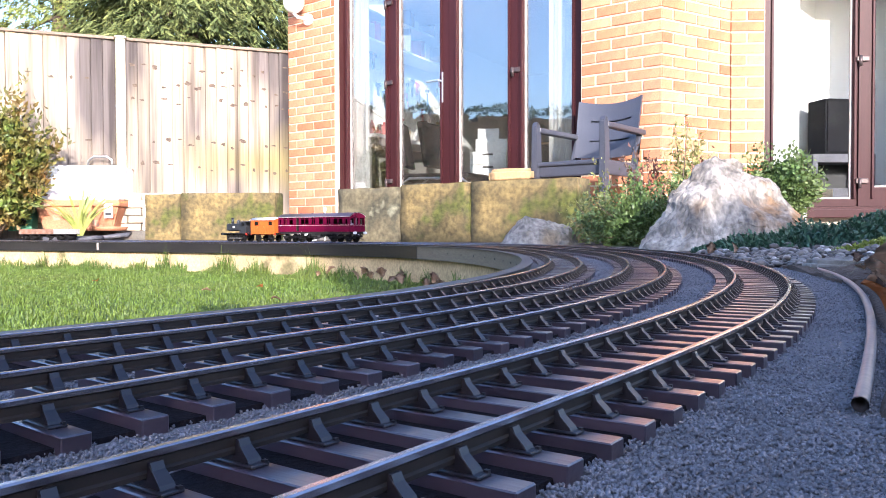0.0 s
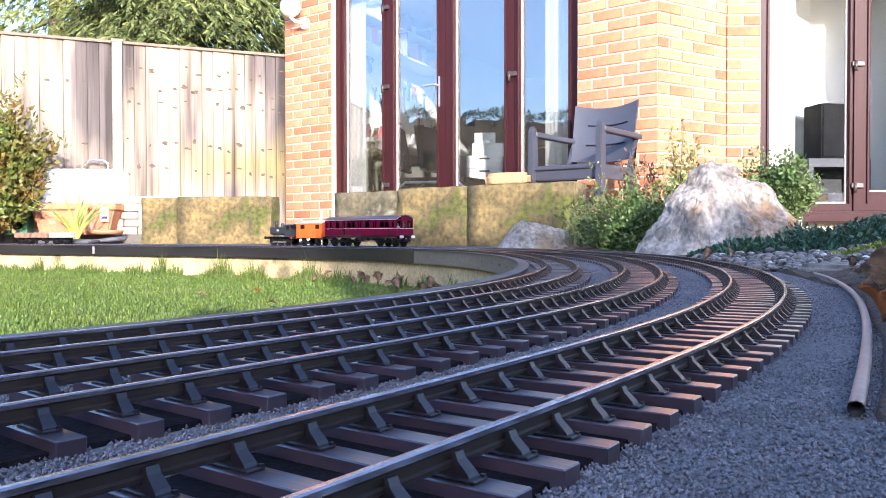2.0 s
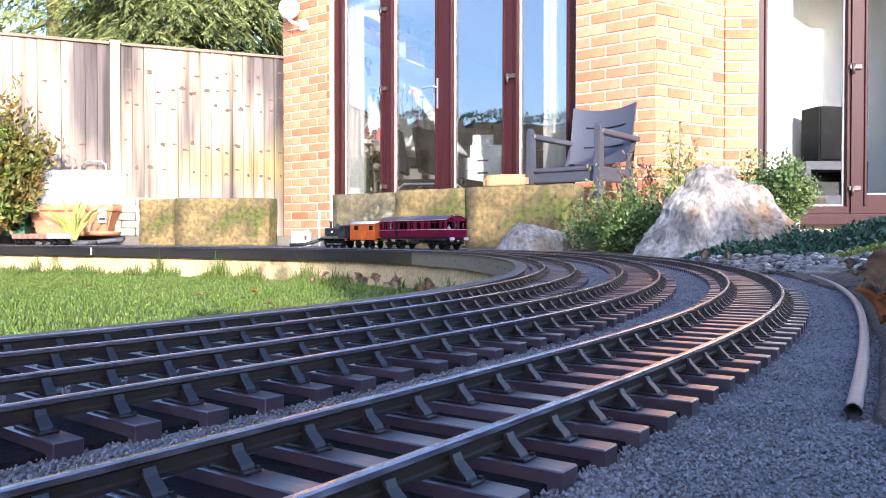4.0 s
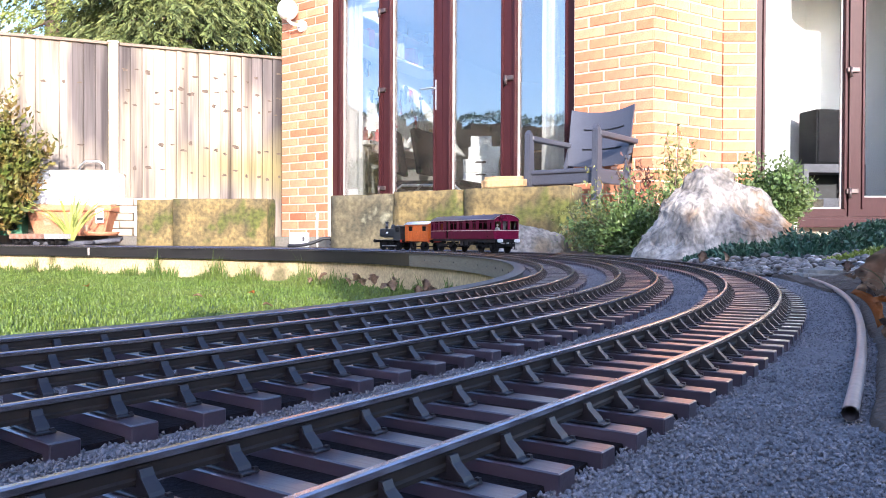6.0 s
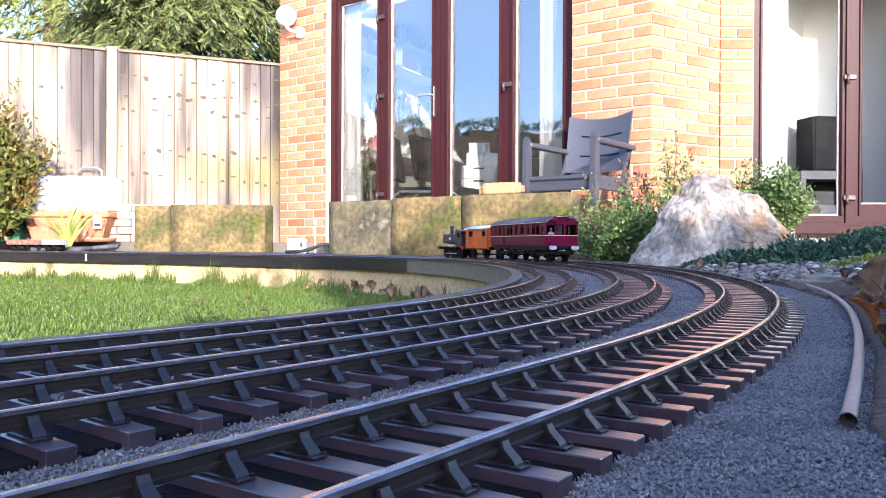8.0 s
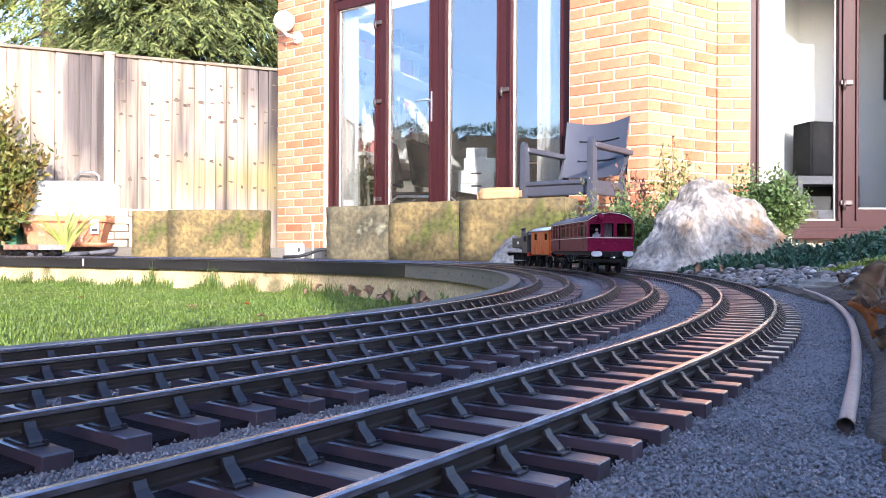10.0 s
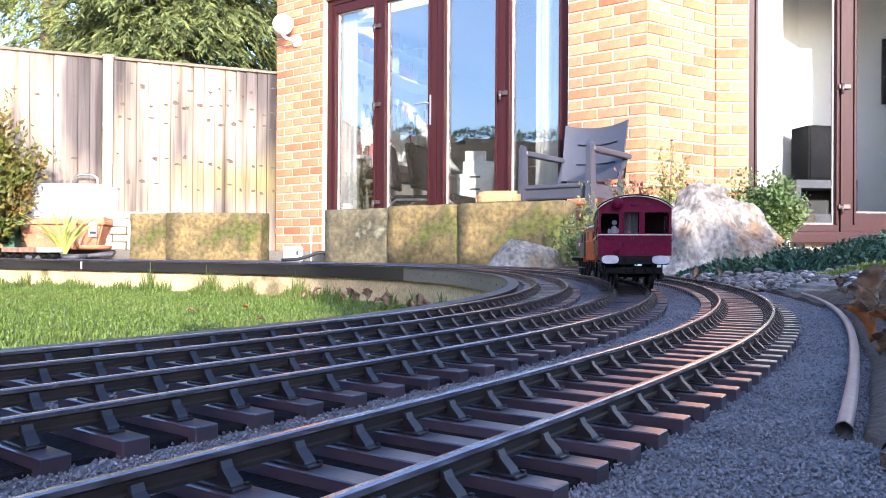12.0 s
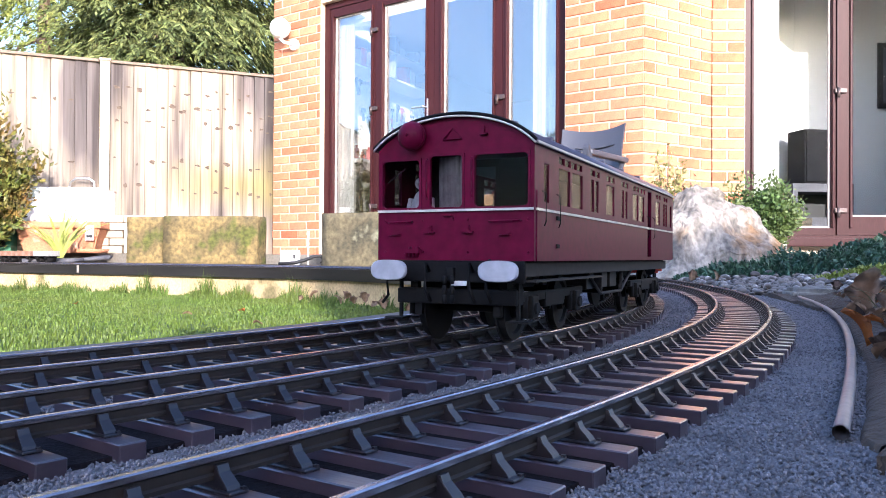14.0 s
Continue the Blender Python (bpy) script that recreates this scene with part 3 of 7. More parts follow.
def fence_board_material():
    """Pale sawn boards: long grain, violet-grey weathering in broad patches over several boards, yellow damp stains."""
    m = bpy.data.materials.new("feather_edge_board")
    m.use_nodes = True
    nd, ln = m.node_tree.nodes, m.node_tree.links.new
    b = nd["Principled BSDF"]
    b.inputs["Roughness"].default_value, b.inputs["Specular IOR Level"].default_value = 0.85, 0.2
    pos = nd.new("ShaderNodeNewGeometry").outputs["Position"]

    def field(scale, detail, lo, hi, off=0.0):
        mp, n, r = nd.new("ShaderNodeMapping"), nd.new("ShaderNodeTexNoise"), nd.new("ShaderNodeMapRange")
        mp.inputs["Scale"].default_value = scale
        mp.inputs["Location"].default_value = (off, off, off)
        n.inputs["Scale"].default_value, n.inputs["Detail"].default_value = 1.0, detail
        r.inputs[1].default_value, r.inputs[2].default_value = lo, hi
        ln(pos, mp.inputs[0]), ln(mp.outputs[0], n.inputs["Vector"]), ln(n.outputs[0], r.inputs[0])
        return r.outputs[0]

    def blend(fac, a, c, kind="MIX"):
        x = nd.new("ShaderNodeMix")
        x.data_type, x.blend_type = "RGBA", kind
        ln(fac, x.inputs[0])
        for s, v in ((x.inputs[6], a), (x.inputs[7], c)):
            if isinstance(v, tuple):
                s.default_value = (*v, 1)
            else:
                ln(v, s)
        return x.outputs[2]

    col = blend(field((1.5, 1.5, 0.6), 3, 0.45, 0.62, 5.3), (0.41, 0.345, 0.265), (0.15, 0.13, 0.125))
    col = blend(field((0.9, 0.9, 0.8), 2, 0.54, 0.66, 9.1), col, (0.30, 0.25, 0.12))
    col = blend(field((11, 11, 0.5), 4, 0.46, 0.66), col, (0.46, 0.45, 0.47), "MULTIPLY")
    fine = field((70, 70, 2.2), 4, 0.35, 0.7, 1.3)
    col = blend(fine, col, (0.78, 0.76, 0.74), "MULTIPLY")
    info, vr, hsv = nd.new("ShaderNodeObjectInfo"), nd.new("ShaderNodeMapRange"), nd.new("ShaderNodeHueSaturation")
    vr.inputs[3].default_value, vr.inputs[4].default_value = 0.78, 1.2
    ln(info.outputs["Random"], vr.inputs[0]), ln(vr.outputs[0], hsv.inputs["Value"]), ln(col, hsv.inputs["Color"])
    ln(hsv.outputs[0], b.inputs["Base Color"])
    bp = nd.new("ShaderNodeBump")
    bp.inputs["Strength"].default_value, bp.inputs["Distance"].default_value = 0.3, 0.002
    ln(fine, bp.inputs["Height"]), ln(bp.outputs[0], b.inputs["Normal"])
    return m


M_BOARD = fence_board_material()
FA, FB = (-5.2, 6.5), (-1.47, 7.99)
FNM, FNL = wall_frame(FA, FB)
# six-foot panels, the end one meeting the house corner
FNM = Matrix.Translation((0, 0, EYE)) @ Matrix.Scale(0.945, 4) @ Matrix.Translation((0, 0, -EYE)) @ FNM


def fence_panel(x0, x1, top0, seed):
    rnd = random.Random(seed)
    p = thing("timber_fence", FNM, "weathered pale close-board timber fence panel with capping", "fence", group="garden fence panels")
    n = round((x1 - x0) / 0.102)
    w = (x1 - x0) / n
    for i in range(n):
        bm = bmesh.new()
        h = top0 - 0.03 + 0.0
        a, b = w - rnd.uniform(0.003, 0.009), 0.026
        vs = [(0.0, 0, 0), (a, b * 0.3, 0), (a, b, 0), (0.0, b, 0)]
        lo = [bm.verts.new((x, y - 0.012 if k == 0 else y, 0)) for k, (x, y, _) in enumerate(vs)]
        hi = [bm.verts.new((v.co.x, v.co.y, h + rnd.uniform(-0.004, 0.004))) for v in lo]
        bm.faces.new(lo[::-1]), bm.faces.new(hi)
        for j in range(4):
            bm.faces.new((lo[j], lo[(j + 1) % 4], hi[(j + 1) % 4], hi[j]))
        add_box(bm, (w + 0.008, 0.005, h - 0.01), (w / 2, 0.030, h / 2))
        bo = part("board", bm, M_BOARD, p, m=pose(x0 + i * w, rnd.uniform(-0.003, 0.003), 0.02, 0, rnd.uniform(-0.15, 0.15), 0))
        for row, often in ((0.68, 0.45), (0.92, 0.75), (1.31, 0.6), (1.455, 0.65), (1.645, 0.6)):
            if rnd.random() > often * (0.25 + 1.0 * (x0 + i * w > 2.3)):
                continue
            kz, kx = row + 0.05 * noise.noise((i * 0.35, row * 9, seed)) + rnd.uniform(-0.045, 0.045), rnd.uniform(0.025, w - 0.025)
            kb = bmesh.new()
            kb.faces.new([kb.verts.new(Vector((math.cos(q * 0.698), math.sin(q * 0.698), 0)) * rnd.uniform(0.5, 1.25)) for q in range(9)])
            bmesh.ops.transform(kb, verts=kb.verts, matrix=pose(kx, -0.0158 + 0.195 * kx, kz, 90, 0, 11) @ Matrix.Diagonal((rnd.uniform(0.014, 0.036), rnd.choice((0.008, 0.011, 0.015, 0.021)), 1, 1)))
            part("knot", kb, M_KNOT, bo)
    part("capping", box((x1 - x0, 0.06, 0.028), ((x0 + x1) / 2, 0.0, top0 + 0.0), 0.006), M_CAP, p, "timber capping rail")
    for z in (0.35, 1.0, 1.6):
        part("arris_rail", box((x1 - x0, 0.05, 0.07), ((x0 + x1) / 2, 0.060, z), 0.01), M_POST, p)
    return p


fence_panel(-1.2, 0.47, 1.87, 5)
fence_panel(0.50, 2.285, 1.87, 6)
fence_panel(2.385, 4.0, 1.87, 7)
for x in (0.485, 2.335):
    post = thing("fence_post", FNM @ pose(x, -0.01, 0), "square weathered timber fence post with a flat cap", "fence post", group="garden fence posts")
    part("shaft", box((0.085, 0.09, 1.865), (0, 0, 0.9325), 0.006), M_POST, post)
    part("cap", box((0.1, 0.105, 0.025), (0, 0, 1.8785), 0.008), M_POST, post)


# ---- stone blocks edging the patio ----
def rough_block(size, seed, amount=0.005, cuts=7, bevel=0.004):
    bm = bmesh.new()
    bmesh.ops.create_cube(bm, size=1.0, matrix=Matrix.Diagonal((*size, 1)))
    bmesh.ops.bevel(bm, geom=bm.edges[:], offset=bevel, segments=2, affect="EDGES")
    bmesh.ops.subdivide_edges(bm, edges=bm.edges[:], cuts=cuts, use_grid_fill=True)
    for v in bm.verts:
        c = v.co * 9 + Vector((seed * 7, 0, 0))
        v.co += Vector((noise.noise(c), noise.noise(c + Vector((9, 0, 0))), noise.noise(c + Vector((0, 9, 0))))) * amount
        c = v.co * 34 + Vector((seed * 3, 0, 0))
        v.co += v.co.normalized() * noise.noise(c) * amount * 0.35
    for f in bm.faces:
        f.smooth = True
    return bm


def stone_block(a, b, h, depth, seed, label="mossy yellow sandstone block edging the patio", material=None):
    d = Vector(b) - Vector(a)
    m = Matrix.Translation(((a[0] + b[0]) / 2, (a[1] + b[1]) / 2, -0.02 + h / 2)) @ Matrix.Rotation(math.atan2(d.y, d.x), 4, "Z") @ Matrix.Translation((0, depth / 2, 0))
    return thing("stone_block", m, label, "block", group="patio edging blocks", data=bm_mesh("stone_block", rough_block((d.length - 0.008, depth, h), seed), material or M_BLOCK))


def between(a, b, f):
    return (a[0] + (b[0] - a[0]) * f, a[1] + (b[1] - a[1]) * f)


M_BLOCK_GREY = mat("lichened_block", (0.145, 0.12, 0.065), 0.9, contrast=0.5, second=(0.05, 0.046, 0.028), grain=30, blotch=6, bump=0.9, mix=1.0, third=(0.18, 0.17, 0.11), third_scale=7, third_at=0.6, bump_dist=0.007)
BA, BB = (-0.74, 5.32), (0.72, 4.40)
stone_block(BA, between(BA, BB, 0.30), 0.385, 0.2, 11, "grey-green lichen-stained sandstone block edging the patio", M_BLOCK_GREY)
stone_block(between(BA, BB, 0.30), between(BA, BB, 0.60), 0.395, 0.2, 12)
stone_block(between(BA, BB, 0.60), BB, 0.40, 0.2, 13)
stone_block((-2.42, 6.31), (-2.12, 6.27), 0.40, 0.2, 14)
stone_block((-2.12, 6.27), (-1.345, 6.15), 0.405, 0.2, 15)
M_PALE = mat("pale_sandstone", (0.42, 0.265, 0.125), 0.9, second=(0.34, 0.22, 0.1), grain=70, blotch=6, bump=0.4, bump_dist=0.004)
thing("loose_stone", pose(0.40, 4.95, 0.425, 2, -2, -22), "orange-buff stone lying on the sandstone blocks", "stone", data=bm_mesh("loose_stone", rough_block((0.27, 0.15, 0.088), 21, 0.009, 4, 0.02), M_PALE))


# ---- rocks ----
def rock_material(name, a, b, c):
    return mat(name, a, 0.85, second=b, grain=55, blotch=17, contrast=0.55, bump=1.0, mix=0.95, third=c, third_scale=5, third_at=0.54, bump_dist=0.008, stretch=(1.0, 1.0, 0.6))


M_QUARTZ = rock_material("white_quartz_rock", (0.34, 0.30, 0.25), (0.10, 0.086, 0.072), (0.19, 0.115, 0.06))
M_GREYROCK = rock_material("grey_rock", (0.25, 0.225, 0.19), (0.13, 0.118, 0.1), (0.16, 0.125, 0.08))


def rock(name, m, outline, depth, seed, material, label, rough=0.02):
    """A boulder over a plan grid: its crest follows (x, height), falling to the front and back, broken into facets."""
    xs, hs = zip(*outline)
    nx, ny = 72, 48
    verts, faces = [], []
    for j in range(ny + 1):
        v = -1 + 2 * j / ny
        for i in range(nx + 1):
            x = xs[0] + (xs[-1] - xs[0]) * i / nx
            lean = 0.25 * v * depth
            h = float(np.interp(x, xs, hs))
            fall = max(0.0, 1 - abs(v) ** (1.35 if v < 0 else 2.0))
            narrow = 0.55 + 0.45 * min(1.0, h / max(hs) * 1.6)
            q = Vector((x + lean, v * depth * narrow, h * fall - 0.03))
            c = q * 8 + Vector((seed, 0, 0))
            cell = noise.cell_vector(q * 11 + Vector((seed, noise.noise(c), 0)))
            w = min(1.0, fall * 3)
            q += (Vector((cell[0] - 0.5, cell[1] - 0.5, cell[2] - 0.5)) * 0.5 + Vector((noise.noise(c), noise.noise(c + Vector((5, 5, 5))), noise.noise(c + Vector((0, 7, 2)))))) * rough * w
            q += Vector((noise.noise(q * 34), -abs(noise.noise(q * 27 + Vector((1, 2, seed)))), noise.noise(q * 41))) * rough * 0.55 * w
            verts.append(q)
    for j in range(ny):
        for i in range(nx):
            k = j * (nx + 1) + i
            faces.append((k, k + 1, k + nx + 2, k + nx + 1))
    return thing(name, m, label, "rock", data=mesh_of(name, verts, faces, material))


rock("boulder", pose(1.10, 3.2, 0.0), [(-0.36, 0.0), (-0.33, 0.03), (-0.22, 0.20), (-0.11, 0.365), (-0.03, 0.405), (0.05, 0.39), (0.15, 0.33), (0.25, 0.265), (0.31, 0.16), (0.38, 0.02)], 0.28, 3.0, M_QUARTZ,
     "large white and tan quartz boulder beside the track", 0.026)
rock("boulder", pose(0.46, 3.95, 0.0), [(-0.20, 0.02), (-0.14, 0.12), (-0.08, 0.195), (0.0, 0.17), (0.08, 0.14), (0.15, 0.135), (0.2, 0.03)], 0.15, 8.0, M_GREYROCK, "low grey boulder in front of the sandstone blocks", 0.012)


# ---- garden chair ----
M_RESIN = mat("slate_resin", (0.048, 0.05, 0.065), 0.4, second=(0.058, 0.061, 0.077), grain=160, blotch=6, bump=0.12, bump_dist=0.0006)


def garden_chair(m):
    """Moulded armchair: slab legs rising past the armrests, one curved back panel with two slits."""
    c = thing("garden_armchair", m, "slate-grey moulded resin garden armchair on the patio", "chair")
    w, d = 0.54, 0.5
    for sx in (-1, 1):
        x = sx * (w / 2 - 0.022)
        leg = bmesh.new()
        prof = [(-d / 2 - 0.035, 0.0), (-d / 2 + 0.03, 0.0), (-d / 2 + 0.045, 0.40), (-d / 2 + 0.04, 0.655), (-d / 2 + 0.0, 0.70), (-d / 2 - 0.022, 0.665), (-d / 2 - 0.022, 0.35)]
        lo, hi = [leg.verts.new((x - 0.02, y, z)) for y, z in prof], [leg.verts.new((x + 0.02, y, z)) for y, z in prof]
        leg.faces.new(lo), leg.faces.new(hi[::-1])
        for i in range(len(prof)):
            leg.faces.new((lo[i], hi[i], hi[(i + 1) % len(prof)], lo[(i + 1) % len(prof)]))
        bmesh.ops.bevel(leg, geom=leg.edges[:], offset=0.005, segments=2, affect="EDGES", clamp_overlap=True)
        part("front_leg", leg, M_RESIN, c)
        part("back_leg", tube([(x * 0.95, d / 2 + 0.09, 0), (x * 0.95, d / 2 - 0.03, 0.42), (x * 0.95, d / 2 + 0.06, 0.66)], 0.03, 4), M_RESIN, c)
        part("armrest", box((0.058, 0.56, 0.035), (x, 0.045, 0.645), 0.012, 3), M_RESIN, c)
    seat = box((w - 0.06, 0.5, 0.03), (0, 0, 0.42), 0.012, 3)
    add_box(seat, (w - 0.05, 0.03, 0.095), (0, -d / 2 + 0.03, 0.385), 0.012)
    for sx in (-1, 1):
        add_box(seat, (0.03, 0.46, 0.09), (sx * (w / 2 - 0.035), 0.01, 0.385), 0.01)
    part("seat", seat, M_RESIN, c)
    back = bmesh.new()
    us = [-1 + 2 * i / 20 for i in range(21)]
    zs = [0.50, 0.60, 0.612, 0.735, 0.747, 0.87]

    def spot(u, z, dy):
        lift = 0.030 * u * u * max(0.0, (z - 0.60) / 0.27) - (0.012 * (1 - u * u) if z < 0.55 else 0.0) + (0.014 * u * u if 0.59 < z < 0.76 else 0.0)
        return ((w / 2 - 0.035) * u * (0.92 + 0.12 * z), d / 2 - 0.02 + 0.045 * (1 - u * u) + (z - 0.42) * 0.22 + dy, z + lift)

    sheet = [[[back.verts.new(spot(u, z, dy)) for z in zs] for u in us] for dy in (0.0, 0.02)]

    def solid(i, k):
        return 0 <= i < 20 and 0 <= k < 5 and not (k in (1, 3) and 4 <= i < 17)

    for i in range(20):
        for k in range(5):
            f, r = sheet
            back.faces.new((r[i][k], r[i][k + 1], r[i + 1][k + 1], r[i + 1][k]))
            if not solid(i, k):
                continue
            back.faces.new((f[i][k], f[i + 1][k], f[i + 1][k + 1], f[i][k + 1]))
            for di, dk, p, q in ((-1, 0, (i, k), (i, k + 1)), (1, 0, (i + 1, k), (i + 1, k + 1)), (0, -1, (i, k), (i + 1, k)), (0, 1, (i, k + 1), (i + 1, k + 1))):
                if not solid(i + di, k + dk):
                    back.faces.new((f[p[0]][p[1]], f[q[0]][q[1]], r[q[0]][q[1]], r[p[0]][p[1]]))
    part("backrest", back, M_RESIN, c, "curved slate-grey back panel with two slits")
    return c


garden_chair(pose(0.88, 5.0, PATIO_Z, 0, 0, -38) @ Matrix.Diagonal((0.94, 0.94, 0.96, 1)))

# ---- sink, troughs and pots by the fence ----
M_CERAMIC = mat("white_glazed_ceramic", (0.82, 0.82, 0.82), 0.15, second=(0.75, 0.74, 0.72), grain=30, blotch=4, bump=0.02)
M_TERRA = mat("terracotta", (0.46, 0.2, 0.1), 0.8, second=(0.35, 0.14, 0.07), grain=80, blotch=7, bump=0.25, third=(0.5, 0.36, 0.26), third_scale=9, third_at=0.62)
M_DARK = mat("dark_iron", (0.03, 0.03, 0.032), 0.5, 0.3, grain=80, blotch=10, bump=0.1)
M_GREENP = mat("green_painted_tin", (0.03, 0.16, 0.08), 0.5, second=(0.02, 0.1, 0.05), grain=60, blotch=10, bump=0.05)
M_SLATE = mat("slate_piece", (0.09, 0.09, 0.105), 0.7, second=(0.05, 0.05, 0.06), grain=60, blotch=12, bump=0.4)
M_LABEL = mat("paper_label", (0.75, 0.74, 0.72), 0.7, grain=60, blotch=8, bump=0)
# the group by the fence, set a little larger than first drawn and further off
LEFT = Matrix.Translation((0, 0, EYE)) @ Matrix.Scale(1.10, 4) @ Matrix.Translation((0, 0, -EYE))
sink = thing("belfast_sink", LEFT @ pose(-2.857, 6.12, 0.325, 0, 0, 6), "white glazed ceramic sink stood on a terracotta trough", "sink")
bm = grid_panel(0.71, 0.40, 0.255, [(-0.33, 0.33, -0.175, 0.175)], -0.355, -0.20)
bmesh.ops.transform(bm, matrix=Matrix.Rotation(radians(90), 4, "X"), verts=bm.verts)
bmesh.ops.bevel(bm, geom=bm.edges[:], offset=0.008, segments=2, affect="EDGES", clamp_overlap=True)
part("basin", bm, M_CERAMIC, sink, m=pose(0, 0, 0.0))
part("base", box((0.69, 0.38, 0.03), (0, 0, 0.015)), M_CERAMIC, sink)
part("tap_hoop", tube([(0.05, 0.05, 0.25), (0.06, 0.05, 0.31), (0.1, 0.05, 0.345), (0.2, 0.05, 0.345), (0.235, 0.05, 0.32), (0.24, 0.05, 0.25)], 0.009, 8), M_CHROME, sink, "pale metal hoop over the sink")


def planter(m, L, W, H, label):
    p = thing("planter", m, label, "planter", group="terracotta planters")
    bm = bmesh.new()
    lo = [(-L / 2 * 0.82, -W / 2 * 0.8), (L / 2 * 0.82, -W / 2 * 0.8), (L / 2 * 0.82, W / 2 * 0.8), (-L / 2 * 0.82, W / 2 * 0.8)]
    hi = [(-L / 2, -W / 2), (L / 2, -W / 2), (L / 2, W / 2), (-L / 2, W / 2)]
    a = [bm.verts.new((x, y, 0)) for x, y in lo]
    b = [bm.verts.new((x, y, H - 0.045)) for x, y in hi]
    bm.faces.new(a[::-1]), bm.faces.new(b)
    for i in range(4):
        bm.faces.new((a[i], a[(i + 1) % 4], b[(i + 1) % 4], b[i]))
    bmesh.ops.bevel(bm, geom=bm.edges[:], offset=0.012, segments=2, affect="EDGES")
    part("bowl", bm, M_TERRA, p)
    part("rim", box((L + 0.03, W + 0.03, 0.05), (0, 0, H - 0.025), 0.012, 2), M_TERRA, p)
    return p


trough = planter(LEFT @ pose(-2.785, 6.06, 0.09, 0, 0, 6), 0.60, 0.34, 0.233, "orange terracotta trough under the white sink")
part("paper_label", box((0.06, 0.003, 0.11), (0.235, -0.187, 0.15), 0.001), M_LABEL, trough, "small white label with dark marks")
part("label_mark", box((0.045, 0.002, 0.02), (0.235, -0.1895, 0.125)), M_DARK, trough)
saucer = thing("pot_saucer", LEFT @ pose(-2.5, 5.85, 0.09), "shallow brown pot saucer on the paving", "saucer", data=bm_mesh("pot_saucer", cyl(0.11, (0, 0, 0), (0, 0, 0.03), 20, 0.13), M_TERRA))
thing("white_tub", LEFT @ pose(-2.27, 6.2, 0.09), "plain white plastic tub by the blocks", "tub", data=bm_mesh("white_tub", box((0.17, 0.2, 0.2), (0, 0, 0.1), 0.015), M_CERAMIC))
lantern = thing("garden_lantern", LEFT @ pose(-3.17, 5.85, 0.09, 0, 0, 10), "small green painted metal lantern", "lantern")
part("casing", grid_panel(0.16, 0.24, 0.14, [(-0.045, 0.045, 0.04, 0.19)], -0.08, 0), M_GREENP, lantern)
part("core", box((0.12, 0.08, 0.2), (0, 0.07, 0.11)), M_DARK, lantern)
part("roof", cyl(0.12, (0, 0.07, 0.24), (0, 0.07, 0.30), 4, 0.03), M_GREENP, lantern)
low = thing("low_wall", Matrix.Translation((0, 0, EYE)) @ Matrix.Scale(1.04, 4) @ Matrix.Translation((0, 0, -EYE)), label="low dry wall of pale bricks by the fence", category="wall")
rnd = random.Random(4)
SB = bm_mesh("wall_brick", box((0.2, 0.1, 0.058), (0, 0, 0), 0.006, 1), mat("buff_brick", (0.5, 0.43, 0.33), 0.9, second=(0.36, 0.27, 0.2), grain=80, blotch=10, bump=0.4, obj_random=0.3))
for k in range(5):
    for i in range(7):
        part("brick", SB, None, low, m=pose(-3.45 + i * 0.207 + (k % 2) * 0.1, 6.45 + i * 0.02, 0.12 + k * 0.063, 0, 0, 5 + rnd.uniform(-3, 3)))
for i, (x, y, z, rz, L) in enumerate(((-2.42, 5.62, 0.05, 12, 0.30), (-2.7, 5.5, 0.042, 30, 0.22), (-2.52, 5.5, 0.04, -14, 0.2))):
    thing("slate_piece", LEFT @ pose(x, y, z, 4, -5 + 3 * i, rz), "flat broken piece of grey slate", "slate", group="loose slates", data=bm_mesh("slate_piece", rough_block((L, 0.13, 0.022), 31 + i, 0.006, 2, 0.004), M_SLATE))
# rough ground behind the tracks up to the patio
plan("verge", [(-6, 7.6), (-2.4, 5.92), (-1.5, 5.46), (-0.75, 5.08), (0.0, 4.6), (0.42, 4.0), (0.7, 3.6), (0.9, 4.2), (0.5, 4.7), (-0.9, 6.0), (-6, 8.3)], 0.014, M_EARTH, "gritty grey earth between track and patio blocks", "ground", 0.1)

# ---- wall lamp, cables ----
M_OPAL = mat("opal_glass", (0.85, 0.84, 0.8), 0.25, second=(0.8, 0.79, 0.76), grain=20, blotch=3, bump=0)
lamp = thing("wall_lamp", WM @ pose(0.45, 0, 2.06), "white globe wall lamp on a bracket, unlit", "lamp")
bm = bmesh.new()
bmesh.ops.create_uvsphere(bm, u_segments=24, v_segments=16, radius=0.092, matrix=pose(-0.04, -0.12, 0.06))
part("globe", bm, M_OPAL, lamp, "opal white glass globe", smooth=True)
part("arm", tube([(0.04, 0, -0.08), (0.04, -0.07, -0.08), (0.0, -0.11, -0.07), (-0.04, -0.12, -0.03)], 0.014, 8), M_WHITE, lamp)
part("mount", cyl(0.05, (0.04, 0, -0.08), (0.04, -0.035, -0.08), 16), M_WHITE, lamp)
cable = thing("garden_cable", label="black cable with a looped end lying between the stone blocks", category="cable",
              data=bm_mesh("garden_cable", tube([(-1.04, 5.42, 0.026), (-0.93, 5.4, 0.032), (-0.86, 5.4, 0.05), (-0.80, 5.4, 0.075), (-0.755, 5.4, 0.08), (-0.735, 5.4, 0.06), (-0.745, 5.4, 0.03)], 0.012, 8), M_DARK))
cbox = thing("cable_box", pose(-0.985, 5.55, 0.014), "white plastic cable box on the ground", "box")
